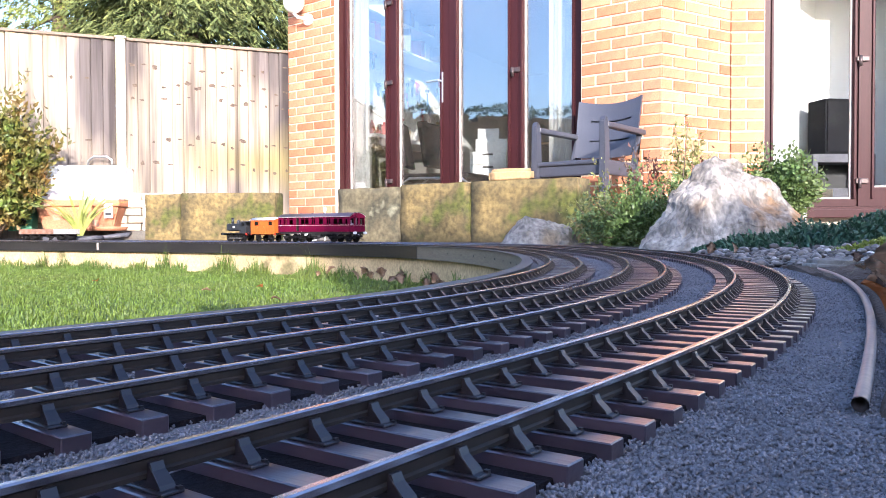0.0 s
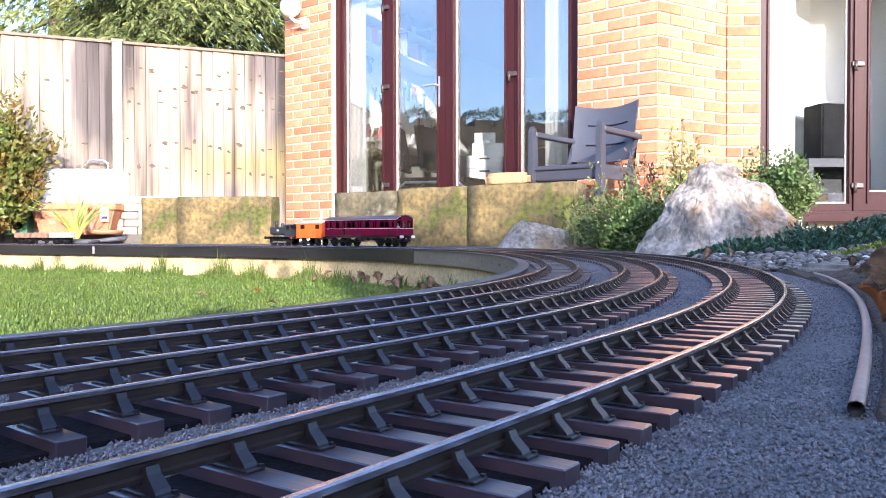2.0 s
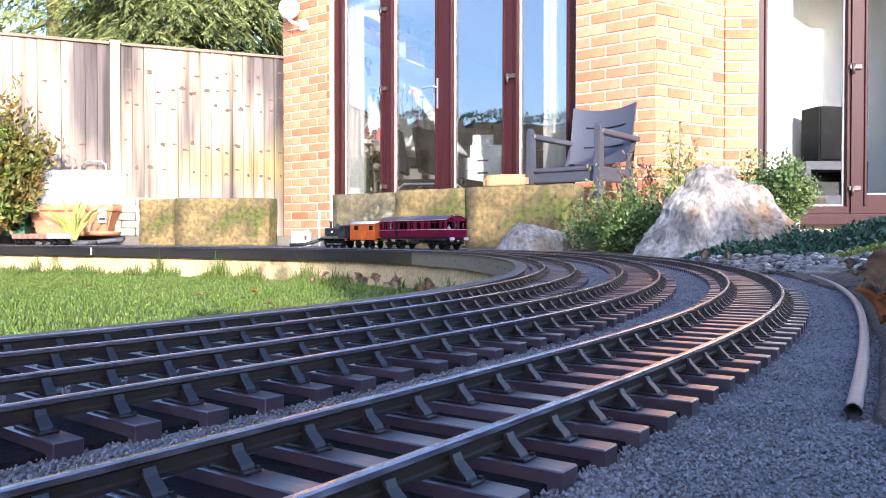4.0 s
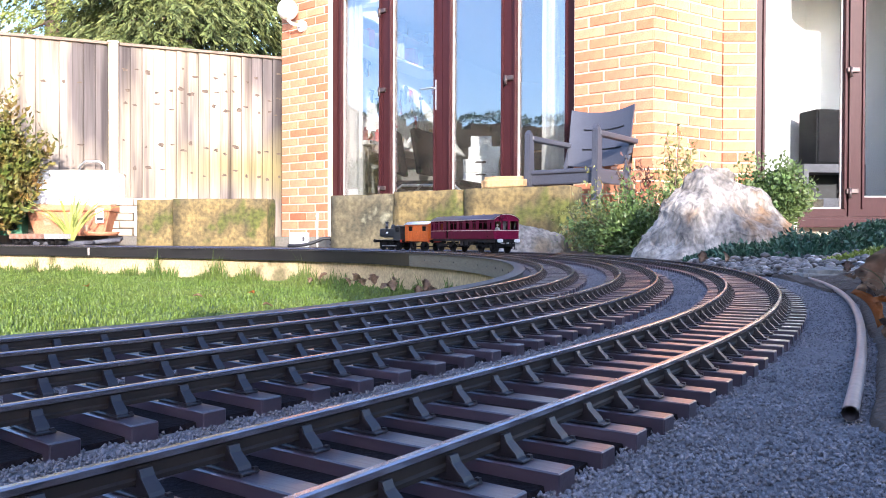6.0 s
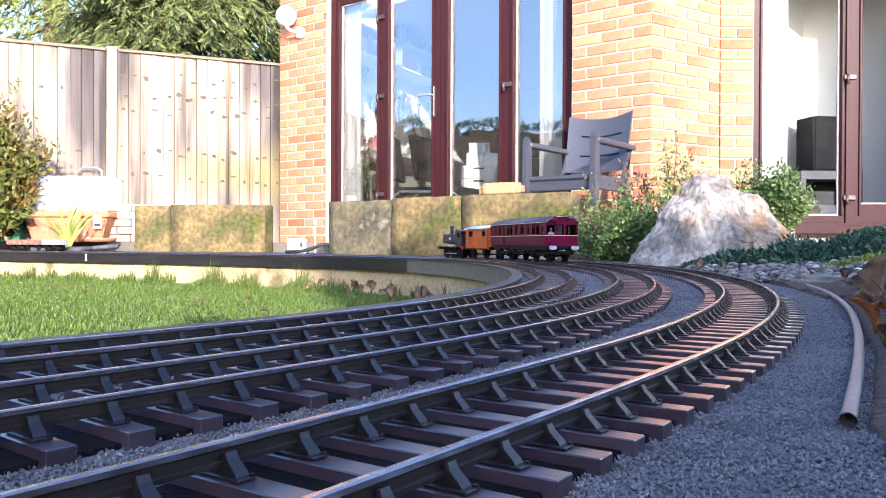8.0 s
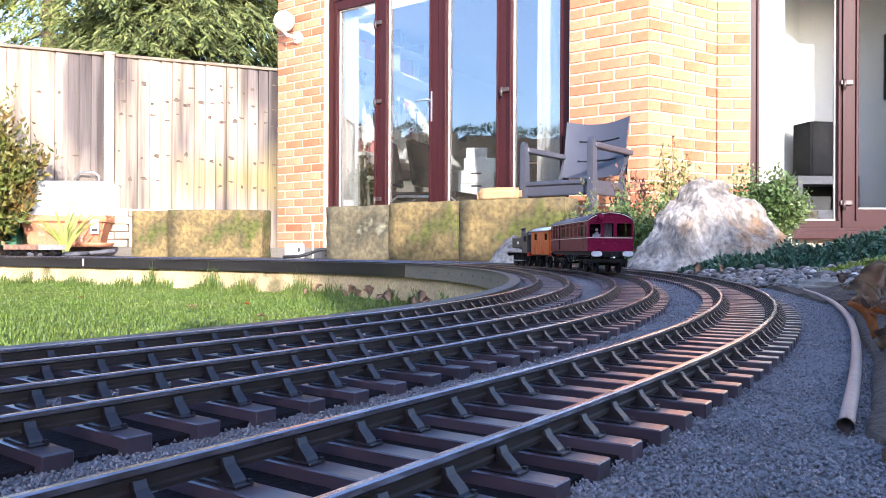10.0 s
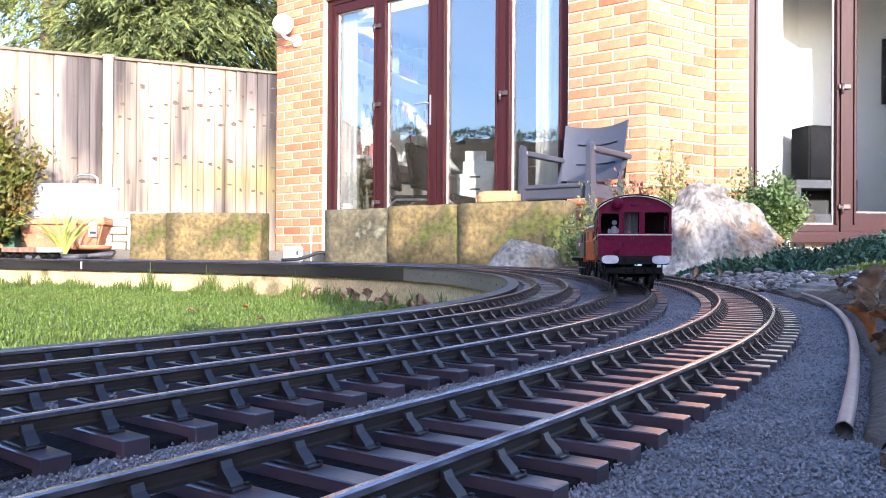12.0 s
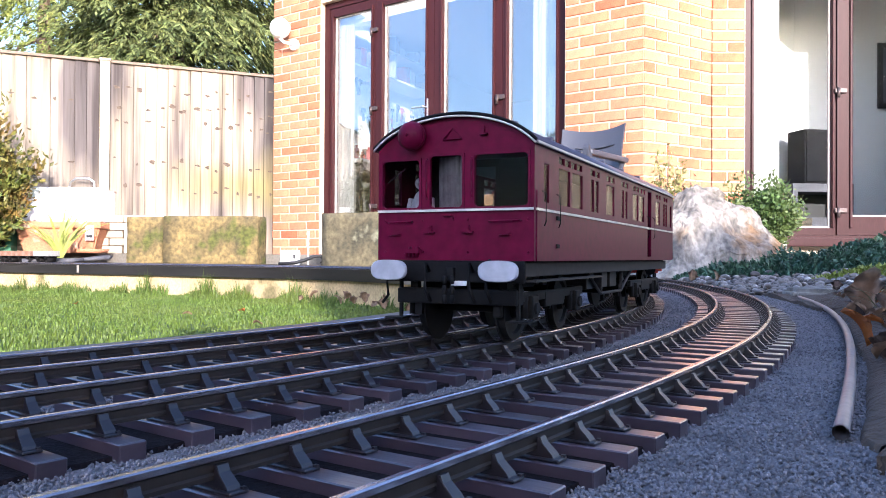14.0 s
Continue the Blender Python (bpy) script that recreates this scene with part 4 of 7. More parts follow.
part("casing", box((0.13, 0.08, 0.105), (0, 0, 0.0525), 0.012), M_WHITE, cbox)
part("dark_mark", box((0.018, 0.003, 0.03), (0.035, -0.0405, 0.06), 0.001), M_DARK, cbox, "small dark mark")
thing("thin_stake", pose(-0.868, 5.6, 0.014), "thin white plastic stake stuck in the ground", "stake", data=bm_mesh("thin_stake", add_box(cyl(0.006, (0, 0, 0), (0, 0, 0.22), 10), (0.02, 0.012, 0.03), (0, 0, 0.225), 0.005), M_WHITE))

# ---- pipe along the outer verge ----
M_PIPE = mat("grey_pipe", (0.20, 0.175, 0.165), 0.45, second=(0.11, 0.085, 0.08), grain=120, blotch=14, bump=0.15)


PIPE_X = (0.1785, 0.218, 0.266, 0.316, 0.364, 0.44, 0.515, 0.60, 0.66, 0.735)
PIPE_Y = (0.345, 0.41, 0.497, 0.585, 0.687, 0.84, 0.985, 1.19, 1.36, 1.60)


def pipe():
    k = np.polyfit(PIPE_Y, PIPE_X, 3)
    fine = [(float(np.polyval(k, y)), y, 0.0068) for y in (0.345 + 1.27 * i / 60 for i in range(61))]
    bm = tube(fine, 0.0036, 14, False)
    inner = tube([(x, y, z + 0.0003) for x, y, z in fine[:6]], 0.0028, 14, False)
    me = bpy.data.meshes.new("tmp")
    inner.to_mesh(me)
    inner.free()
    bm.from_mesh(me)
    bpy.data.meshes.remove(me)
    return thing("pipe", label="thin grey hollow pipe along the ballast edge", category="pipe", data=bm_mesh("pipe", bm, M_PIPE, True))


pipe()

# ---- things indoors ----
M_BLACK = mat("black_cloth", (0.012, 0.012, 0.014), 0.8, spec=0.04, second=(0.02, 0.02, 0.022), grain=200, blotch=8, bump=0.1)
M_BENCH = mat("grey_bench", (0.3, 0.29, 0.27), 0.6, grain=60, blotch=6, bump=0.1)
M_CARD = mat("cardboard", (0.45, 0.33, 0.2), 0.85, grain=60, blotch=6, bump=0.1)
M_REDB = mat("red_tin", (0.4, 0.05, 0.04), 0.5, grain=60, blotch=6, bump=0.05)
M_CURTAIN = mat("white_curtain", (0.78, 0.76, 0.73), 0.9, second=(0.68, 0.66, 0.62), grain=90, blotch=4, bump=0.1)
GROUND_IN = 0.105


def indoor(x, y, z=GROUND_IN, rz=0):
    return WM @ pose(x, y, z, 0, 0, rz)


# frame of the room's side wall: x along it into the house, y towards the wall
SIDE = Matrix.Translation((-0.65, 7.465, 0)) @ Matrix.Rotation(math.atan2(4.65, 2.49), 4, "Z")


def curtain(name, m, width, height, seed, label, fold=0.0016):
    bm = bmesh.new()
    n = 60
    rows = []
    for z in (0.0, height):
        rows.append([bm.verts.new((width * i / n, fold * math.sin(i * 1.15 + seed) + 2.2 * fold * math.sin(i * 0.37), z)) for i in range(n + 1)])
    for i in range(n):
        bm.faces.new((rows[0][i], rows[0][i + 1], rows[1][i + 1], rows[1][i]))
    bmesh.ops.solidify(bm, geom=bm.faces[:], thickness=0.004)
    return thing(name, m, label, "curtain", group="white curtains", data=bm_mesh(name, bm, M_CURTAIN))


curtain("curtain", indoor(0.86, 0.168), 0.2, 2.15, 0.3, "white curtain drawn aside behind the glazed doors")
curtain("curtain", indoor(2.86, 0.168), 0.36, 2.15, 1.3, "white curtain hanging behind the glazed doors")
curtain("curtain", FM @ pose(0.27, 0.165, 0.225), 0.27, 2.05, 2.1, "white curtain drawn aside inside the second door")

desk = thing("workbench", SIDE @ pose(0, 0, GROUND_IN), "grey workbench with a pale top in the workroom", "workbench")
part("worktop", box((1.95, 0.6, 0.035), (0.95, 0.3, 0.88), 0.006), M_WHITE, desk, "pale bench top")
part("panel", box((1.85, 0.03, 0.42), (0.95, 0.32, 0.64)), M_BENCH, desk)
for x in (0.06, 1.84):
    part("leg", box((0.06, 0.5, 0.862), (x, 0.3, 0.431), 0.006), M_BENCH, desk)
board = thing("tool_board", SIDE @ pose(0.1, 0.585, 1.03), "white tool board crowded with hanging tools", "tool board")
part("panel", box((2.3, 0.03, 0.95), (1.15, 0, 0.475), 0.004), M_WHITE, board)
rnd = random.Random(12)
for k in range(70):
    kind = rnd.choice((M_DARK, M_CHROME, M_BENCH, M_REDB, M_CARD, M_CHROME, M_DARK))
    L = rnd.uniform(0.06, 0.2)
    x, z = rnd.uniform(0.08, 2.2), rnd.uniform(0.05, 0.9)
    bm = box((rnd.uniform(0.012, 0.03), 0.02, L), (0, 0, 0), 0.004, 1)
    add_box(bm, (rnd.uniform(0.03, 0.08), 0.022, rnd.uniform(0.02, 0.05)), (0, 0, L / 2), 0.006, 1)
    part("tool", bm, kind, board, m=pose(x, -0.03, z, 0, rnd.uniform(-14, 14), 0))
shelf = thing("shelf_unit", SIDE @ pose(0.1, 0.42, 1.98), "shelf stacked with storage boxes above the bench", "shelf")
for z in (0.0, 0.28, 0.52):
    part("shelf_board", box((1.9, 0.32, 0.02), (0.95, 0, z), 0.003), M_WHITE, shelf)
for x in (0.02, 0.95, 1.88):
    part("upright", box((0.02, 0.3, 0.56), (x, 0, 0.27), 0.002), M_BENCH, shelf)
for k in range(16):
    z = rnd.choice((0.012, 0.012, 0.292))
    h = rnd.uniform(0.1, 0.22)
    thing("storage_box", SIDE @ pose(0.17 + k * 0.112, 0.42, 1.98 + z + h / 2, 0, 0, rnd.uniform(-6, 6)), "small storage box standing on a workroom shelf", "box", group="storage boxes",
          data=bm_mesh("storage_box", box((0.095, 0.2, h), (0, 0, 0), 0.005, 1), rnd.choice((M_WHITE, M_CARD, M_BENCH, M_WHITE, M_REDB))))
for k in range(12):
    h = rnd.uniform(0.08, 0.2)
    thing("bottle", SIDE @ pose(0.12 + k * 0.15 + rnd.uniform(-0.03, 0.03), 0.15 + rnd.uniform(0, 0.25), 0.1225 + 0.88), "small pot or bottle on the workbench", "bottle", group="bench pots",
          data=bm_mesh("bottle", add_cyl(cyl(0.028, (0, 0, 0), (0, 0, h), 12), 0.012, (0, 0, h), (0, 0, h + 0.03), 10), rnd.choice((M_WHITE, M_REDB, M_DARK, M_CARD, M_CERAMIC))))


def office_chair(m, label):
    c = thing("chair", m, label, "chair", group="workroom chairs")
    part("seat", box((0.46, 0.44, 0.06), (0, 0, 0.46), 0.025, 3), M_BLACK, c)
    part("backrest", box((0.44, 0.05, 0.42), (0, 0.24, 0.76), 0.022, 3, Euler((radians(-10), 0, 0)).to_matrix()), M_BLACK, c)
    for sx in (-1, 1):
        part("leg_frame", tube([(sx * 0.24, -0.24, 0), (sx * 0.24, -0.22, 0.4), (sx * 0.24, -0.16, 0.445), (sx * 0.24, 0.16, 0.445), (sx * 0.24, 0.22, 0.4), (sx * 0.24, 0.26, 0)], 0.012, 8), M_CHROME, c, "chromed bent tube")
    return c


office_chair(indoor(1.28, 0.75, GROUND_IN, 120), "black office chair with chromed tube legs")
office_chair(indoor(1.50, 0.85, GROUND_IN, 100), "black padded chair beside the drawer unit")
unit = thing("drawer_unit", indoor(1.60, 1.2, GROUND_IN, 30), "cream drawer unit with dark finger slots", "drawers")
part("carcass", box((0.34, 0.4, 0.72), (0, 0.2, 0.36), 0.004), M_CURTAIN, unit)
for k in range(6):
    dr = part("drawer", box((0.32, 0.018, 0.105), (0, -0.009, 0.065 + k * 0.117), 0.004), M_WHITE, unit)
    part("finger_slot", box((0.1, 0.01, 0.018), (0, -0.016, 0.105 + k * 0.117), 0.004), M_DARK, dr, "dark finger slot")
thing("paper_tray", indoor(1.54, 1.36, GROUND_IN + 0.722, 30), "pale stacked paper trays on the drawers", "tray", data=bm_mesh("paper_tray", add_box(box((0.3, 0.24, 0.12), (0, 0, 0.06), 0.006), (0.2, 0.2, 0.1), (-0.03, 0, 0.17), 0.006), M_WHITE))
side = thing("sideboard", indoor(1.9, 2.6, GROUND_IN, 0), "dark sideboard with shelves at the back of the room", "sideboard")
part("carcass", box((1.3, 0.4, 0.95), (0, 0.2, 0.475), 0.006), M_DARK, side)
for z in (0.35, 0.65, 0.93):
    part("shelf_board", box((1.32, 0.42, 0.02), (0, 0.19, z), 0.003), M_CARD, side)

speaker = thing("loudspeaker", pose(3.03, 6.28, 0.67, 0, 0, 10), "tall black floor loudspeaker on a low cabinet", "loudspeaker")
part("cabinet", box((0.26, 0.22, 0.43), (0, 0, 0.215), 0.008), M_BLACK, speaker)
part("grille", box((0.235, 0.012, 0.40), (0, -0.115, 0.215), 0.005), M_BLACK, speaker, "black cloth grille")
stand = thing("cabinet", pose(3.06, 6.3, GROUND_IN, 0, 0, 4), "low grey cabinet carrying the loudspeaker", "cabinet")
part("carcass", grid_panel(0.5, 0.565, 0.3, [(-0.21, 0.21, 0.3, 0.5)], -0.25, 0), M_SLATE, stand, m=pose(0, -0.15, 0))
part("inside_back", box((0.46, 0.01, 0.5), (0, 0.11, 0.28)), M_DARK, stand)
thing("wooden_box", pose(2.62, 5.95, GROUND_IN, 0, 0, 3), "plain pale wooden box just inside the door", "box", data=bm_mesh("wooden_box", box((0.44, 0.2, 0.28), (0, 0, 0.14), 0.006), M_CARD))
pic = thing("framed_picture", pose(4.1, 6.6, 1.35), "dark framed picture on the white wall", "picture")
part("frame", grid_panel(0.7, 0.55, 0.02, [(-0.31, 0.31, 0.04, 0.51)], -0.35, 0), M_DARK, pic, m=pose(0, -0.02, 0))
part("sheet", box((0.62, 0.006, 0.47), (0, -0.008, 0.275)), M_SLATE, pic)


# ---- plants ----
def leaf_mat(name, a, b, island=0.35, rough=0.5, spec=0.4):
    return mat(name, a, rough, second=b, grain=40, blotch=5, bump=0, island=island, mix=0.9, spec=spec)


M_BARK = mat("bark", (0.13, 0.09, 0.06), 0.9, second=(0.2, 0.15, 0.1), grain=40, blotch=8, bump=0.6, stretch=(2, 2, 0.4), bump_dist=0.01)
M_LEAF_BUSH = leaf_mat("bush_leaf", (0.085, 0.125, 0.022), (0.17, 0.075, 0.022))
M_LEAF_DARK = leaf_mat("shrub_leaf", (0.07, 0.12, 0.03), (0.13, 0.16, 0.05))
M_LEAF_LIGHT = leaf_mat("light_shrub_leaf", (0.19, 0.21, 0.06), (0.28, 0.24, 0.09))
M_LEAF_BLUE = leaf_mat("groundcover_leaf", (0.035, 0.085, 0.055), (0.05, 0.10, 0.05))
M_LEAF_YELLOW = leaf_mat("yellow_groundcover_leaf", (0.26, 0.30, 0.05), (0.2, 0.22, 0.06))
M_LEAF_RED = leaf_mat("bronze_leaf", (0.14, 0.045, 0.03), (0.08, 0.05, 0.03))
M_CONIFER = leaf_mat("conifer_frond", (0.08, 0.105, 0.034), (0.15, 0.165, 0.055), 0.55, 0.7, 0.2)
M_TREE2 = leaf_mat("yellow_tree_leaf", (0.22, 0.25, 0.05), (0.16, 0.19, 0.05), 0.4, 0.6)
M_HEDGE = leaf_mat("hedge_leaf", (0.05, 0.09, 0.03), (0.08, 0.11, 0.04), 0.4)
M_STRAP = leaf_mat("strap_leaf", (0.28, 0.34, 0.07), (0.4, 0.38, 0.12), 0.25)


def leaves_mesh(name, centres, dirs, size, aspect, material, seed, droop=0.0, spread=1.0):
    """Many small folded leaves at the given places; dirs gives each leaf's main way."""
    rng = np.random.default_rng(seed)
    c = np.asarray(centres, float)
    n = len(c)
    d = np.asarray(dirs, float) + rng.normal(0, spread, (n, 3))
    d[:, 2] -= droop
    d /= np.linalg.norm(d, axis=1)[:, None] + 1e-9
    u = np.cross(d, rng.normal(0, 1, (n, 3)))
    u /= np.linalg.norm(u, axis=1)[:, None] + 1e-9
    w = np.cross(u, d)
    L = (size * rng.uniform(0.6, 1.4, n))[:, None]
    W = L * aspect
    v = np.stack([c, c + d * L * 0.45 + u * W * 0.5 + w * W * 0.18, c + d * L, c + d * L * 0.45 - u * W * 0.5 + w * W * 0.18], 1).reshape(-1, 3)
    k = np.arange(n)[:, None] * 4
    f = np.concatenate([k + [0, 1, 2], k + [0, 2, 3]], 1).reshape(-1, 3)
    me = bpy.data.meshes.new(name)
    me.vertices.add(len(v)), me.loops.add(f.size), me.polygons.add(len(f))
    me.vertices.foreach_set("co", v.ravel())
    me.loops.foreach_set("vertex_index", f.ravel())
    me.polygons.foreach_set("loop_start", np.arange(len(f)) * 3)
    me.materials.append(material)
    me.update(calc_edges=True)
    return me


def twig_cloud(base, tips, per, jitter, seed, along=(0.35, 1.0), sag=0.0):
    """Leaf places scattered along twigs from a base to each tip."""
    rng = np.random.default_rng(seed)
    t = rng.uniform(along[0], along[1], (len(tips), per, 1))
    b, p = np.asarray(base)[None, None], np.asarray(tips)[:, None]
    bend = np.array([0, 0, 1.0]) * (t - t * t) * sag
    c = b + (p - b) * t + bend + rng.normal(0, jitter, (len(tips), per, 3))
    d = np.repeat((p - b), per, 1)
    return c.reshape(-1, 3), (d / (np.linalg.norm(d, axis=2)[..., None] + 1e-9)).reshape(-1, 3)


def shrub(name, base, tips_list, size, aspect, material, seed, label, per=40, jitter=0.02, stems=10, stem_r=0.004, along=(0.35, 1.0), category="shrub"):
    s = thing(name, pose(*base), label, category)
    rnd = random.Random(seed)
    tips = np.asarray(tips_list, float)
    bm = bmesh.new()
    for t in tips[:stems]:
        tt = Vector(t)
        mid = tt * 0.5 + Vector((rnd.uniform(-0.02, 0.02), rnd.uniform(-0.02, 0.02), 0.02))
        sub = tube([Vector((0, 0, -0.02)), mid, tt], [stem_r, stem_r * 0.7, stem_r * 0.35], 5)
        me = bpy.data.meshes.new("t")
        sub.to_mesh(me)
        sub.free()
        bm.from_mesh(me)
        bpy.data.meshes.remove(me)
    part("stem_growth", bm, M_BARK, s, "thin brown stems")
    c, d = twig_cloud((0, 0, 0), tips, per, jitter, seed, along)
    part("foliage", leaves_mesh("foliage", c, d, size, aspect, material, seed), None, s)
    return s


def dome(n, rx, ry, rz, seed, lift=0.15, shape=0.5):
    rng = np.random.default_rng(seed)
    a = rng.uniform(0, 2 * math.pi, n)
    e = np.arcsin(rng.uniform(lift, 1, n))
    k = rng.uniform(shape, 1.0, n) * (1 + 0.18 * np.sin(a * 3 + seed) + 0.12 * np.sin(a * 7))
    return np.stack([rx * k * np.cos(a) * np.cos(e), ry * k * np.sin(a) * np.cos(e), rz * k * np.sin(e)], 1)


# bush at the lawn's far end, shrubs round the boulder
shrub("bush", (-3.62, 6.3, 0.02), dome(260, 0.47, 0.3, 1.10, 1, 0.42, 0.7), 0.052, 0.5, M_LEAF_BUSH, 1, "green bush flushed with red beside the fence", per=110, jitter=0.05, stems=14, stem_r=0.012, along=(0.5, 1.0), category="bush")
shrub("shrub", (1.12, 3.75, 0.03), [(-0.05, 0, 0.54), (0.02, 0.02, 0.57), (0.07, 0, 0.50), (0.12, 0, 0.40), (0.0, 0.05, 0.42), (-0.1, 0, 0.40), (0.05, 0, 0.45), (-0.03, 0.02, 0.48), (0.14, 0.03, 0.33)], 0.022, 0.45, M_LEAF_LIGHT, 2,
      "upright grey-green shrub against the brick pier", per=150, jitter=0.016, stems=9)
shrub("shrub", (1.02, 3.85, 0.03), [(-0.12, 0, 0.46), (-0.06, 0, 0.44), (-0.02, 0, 0.36), (-0.17, 0, 0.42), (-0.1, 0.03, 0.33), (0.0, 0.02, 0.40), (-0.16, 0.0, 0.3), (0.03, 0, 0.31), (0.26, 0, 0.42), (0.21, 0, 0.40)], 0.026, 0.55, M_LEAF_RED, 3,
      "thin bronze-leaved shrub by the boulder", per=34, jitter=0.014, stems=10, along=(0.55, 1.0))
shrub("shrub", (0.92, 3.72, 0.0), dome(120, 0.30, 0.22, 0.36, 4, 0.1, 0.45), 0.021, 0.5, M_LEAF_DARK, 4, "low spreading green shrub between the boulders", per=95, jitter=0.022, stems=16)
shrub("shrub", (0.80, 3.95, 0.0), dome(70, 0.28, 0.18, 0.42, 14, 0.25, 0.5), 0.022, 0.45, M_LEAF_LIGHT, 5, "loose pale-leaved shrub in front of the chair", per=60, jitter=0.022, stems=16)
shrub("shrub", (1.66, 3.95, 0.1), dome(170, 0.29, 0.18, 0.37, 6, 0.62, 0.6), 0.022, 0.55, M_LEAF_DARK, 6, "leafy green shrub behind the boulder", per=80, jitter=0.022, stems=12)
shrub("shrub", (1.70, 3.9, 0.12), [(0.02, 0, 0.36), (0.05, 0, 0.33), (-0.02, 0, 0.30), (0.08, 0, 0.26)], 0.022, 0.5, M_LEAF_DARK, 7, "upright green shoots of a shrub", per=70, jitter=0.014, stems=4)


pot = thing("plant_pot", pose(1.93, 4.4, PATIO_Z), "small white glazed plant pot on the paving", "pot")
part("bowl", cyl(0.05, (0, 0, 0), (0, 0, 0.24), 22, 0.066), M_CERAMIC, pot)
part("rim", cyl(0.072, (0, 0, 0.235), (0, 0, 0.26), 22), M_CERAMIC, pot)


def ground_cover(name, cx, cy, rx, ry, h, n, size, material, seed, label):
    rng = np.random.default_rng(seed)
    a, r = rng.uniform(0, 2 * math.pi, n), np.sqrt(rng.uniform(0, 1, n))
    x, y = cx + rx * r * np.cos(a), cy + ry * r * np.sin(a)
    lump = np.array([0.65 + 0.6 * noise.noise((px * 7, py * 7, seed)) for px, py in zip(x, y)])
    top = h * np.clip(1 - r ** 3, 0.08, 1) * lump
    z = np.array([bank(px, py) for px, py in zip(x, y)]) + top * rng.uniform(0.25, 1.0, n)
    d = np.stack([np.cos(a) * 0.5, np.sin(a) * 0.5 - 0.3, np.full(n, 0.5)], 1)
    t = thing(name, label=label, category="ground cover", kind="stuff", data=leaves_mesh(name, np.stack([x, y, z], 1), d, size, 0.55, material, seed, spread=0.55))
    return t


ground_cover("groundcover", 1.42, 2.62, 0.60, 0.34, 0.10, 15000, 0.017, M_LEAF_BLUE, 21, "dark blue-green creeping plant over the bed")
ground_cover("groundcover", 2.1, 2.9, 0.7, 0.6, 0.14, 15000, 0.02, M_LEAF_BLUE, 22, "dark blue-green creeping plant over the bed")
ground_cover("groundcover", 1.16, 2.06, 0.17, 0.10, 0.05, 2600, 0.013, M_LEAF_YELLOW, 23, "yellow-green creeping plant by the stones")


def pebbles():
    rng = np.random.default_rng(5)
    g = thing("pebbles", label="pale rounded pebbles scattered along the verge", category="pebbles", kind="stuff")
    base = bmesh.new()
    bmesh.ops.create_icosphere(base, subdivisions=2, radius=1.0)
    bv = np.array([v.co[:] for v in base.verts])
    bf = np.array([[v.index for v in f.verts] for f in base.faces])
    base.free()
    vs, fs = [], []
    n = 1100
    for i in range(n):
        y = rng.uniform(1.62, 2.6)
        x = 0.62 + 0.16 * (y - 1.4) + abs(rng.normal(0, 0.24)) + (0.05 if y < 1.7 else 0)
        r = 0.003 + 0.008 * rng.uniform() ** 1.6
        sq = rng.uniform(0.55, 0.85)
        a = rng.uniform(0, 6.28)
        p = bv * (1 + 0.16 * np.sin(bv @ rng.normal(0, 2.2, 3))[:, None]) * [r * rng.uniform(1, 1.5), r, r * sq]
        ca, sa = math.cos(a), math.sin(a)
        p = np.stack([p[:, 0] * ca - p[:, 1] * sa, p[:, 0] * sa + p[:, 1] * ca, p[:, 2]], 1)
        p += [x, y, bank(x, y) + r * sq * rng.uniform(0.3, 1.5)]
        fs.append(bf + len(vs) * len(bv))
        vs.append(p)
    me = mesh_of("pebbles", np.concatenate(vs), np.concatenate(fs).tolist(), mat("pebble", (0.20, 0.175, 0.155), 0.7, second=(0.06, 0.048, 0.04), grain=90, blotch=45, bump=0.2, island=0.7, mix=1.0, third=(0.5, 0.46, 0.41), third_scale=32, third_at=0.58), True)
    part("pebble_layer", me, None, g)


pebbles()
thing("edging_stone", pose(0.90, 1.555, 0.006, 0, 0, -4), "long grey edging stone at the bed's border", "stone", data=bm_mesh("edging_stone", rough_block((0.38, 0.075, 0.036), 41, 0.008, 4, 0.008), M_GREYROCK))


def dead_leaf(m, size, material):
    bm = bmesh.new()
    n = 8
    rows = []
    for i in range(n + 1):
        t = i / n
        w = size * 0.42 * math.sin(math.pi * min(1, t * 0.94 + 0.05)) * (1 + 0.25 * math.sin(t * 17))
        z = 0.22 * size * math.sin(t * 2.6)
        rows.append([bm.verts.new((-w, t * size, z + 0.14 * size)), bm.verts.new((0, t * size, z)), bm.verts.new((w, t * size, z + 0.16 * size))])
    for a, b in zip(rows, rows[1:]):
        for j in range(2):
            bm.faces.new((a[j], a[j + 1], b[j + 1], b[j]))
    bmesh.ops.solidify(bm, geom=bm.faces[:], thickness=0.0004)
    return thing("fallen_leaf", m, "curled brown fallen leaf on the bed", "leaf", group="fallen leaves", data=bm_mesh("fallen_leaf", bm, material, True))


M_DEAD = mat("dead_leaf", (0.34, 0.23, 0.15), 0.7, second=(0.2, 0.1, 0.05), grain=120, blotch=40, bump=0.2)
M_DEAD3 = mat("dark_dead_leaf", (0.10, 0.055, 0.035), 0.75, second=(0.2, 0.13, 0.09), grain=120, blotch=40, bump=0.3)
M_DEAD2 = mat("orange_dead_leaf", (0.4, 0.14, 0.03), 0.7, second=(0.25, 0.09, 0.03), grain=120, blotch=40, bump=0.2)
rnd = random.Random(9)


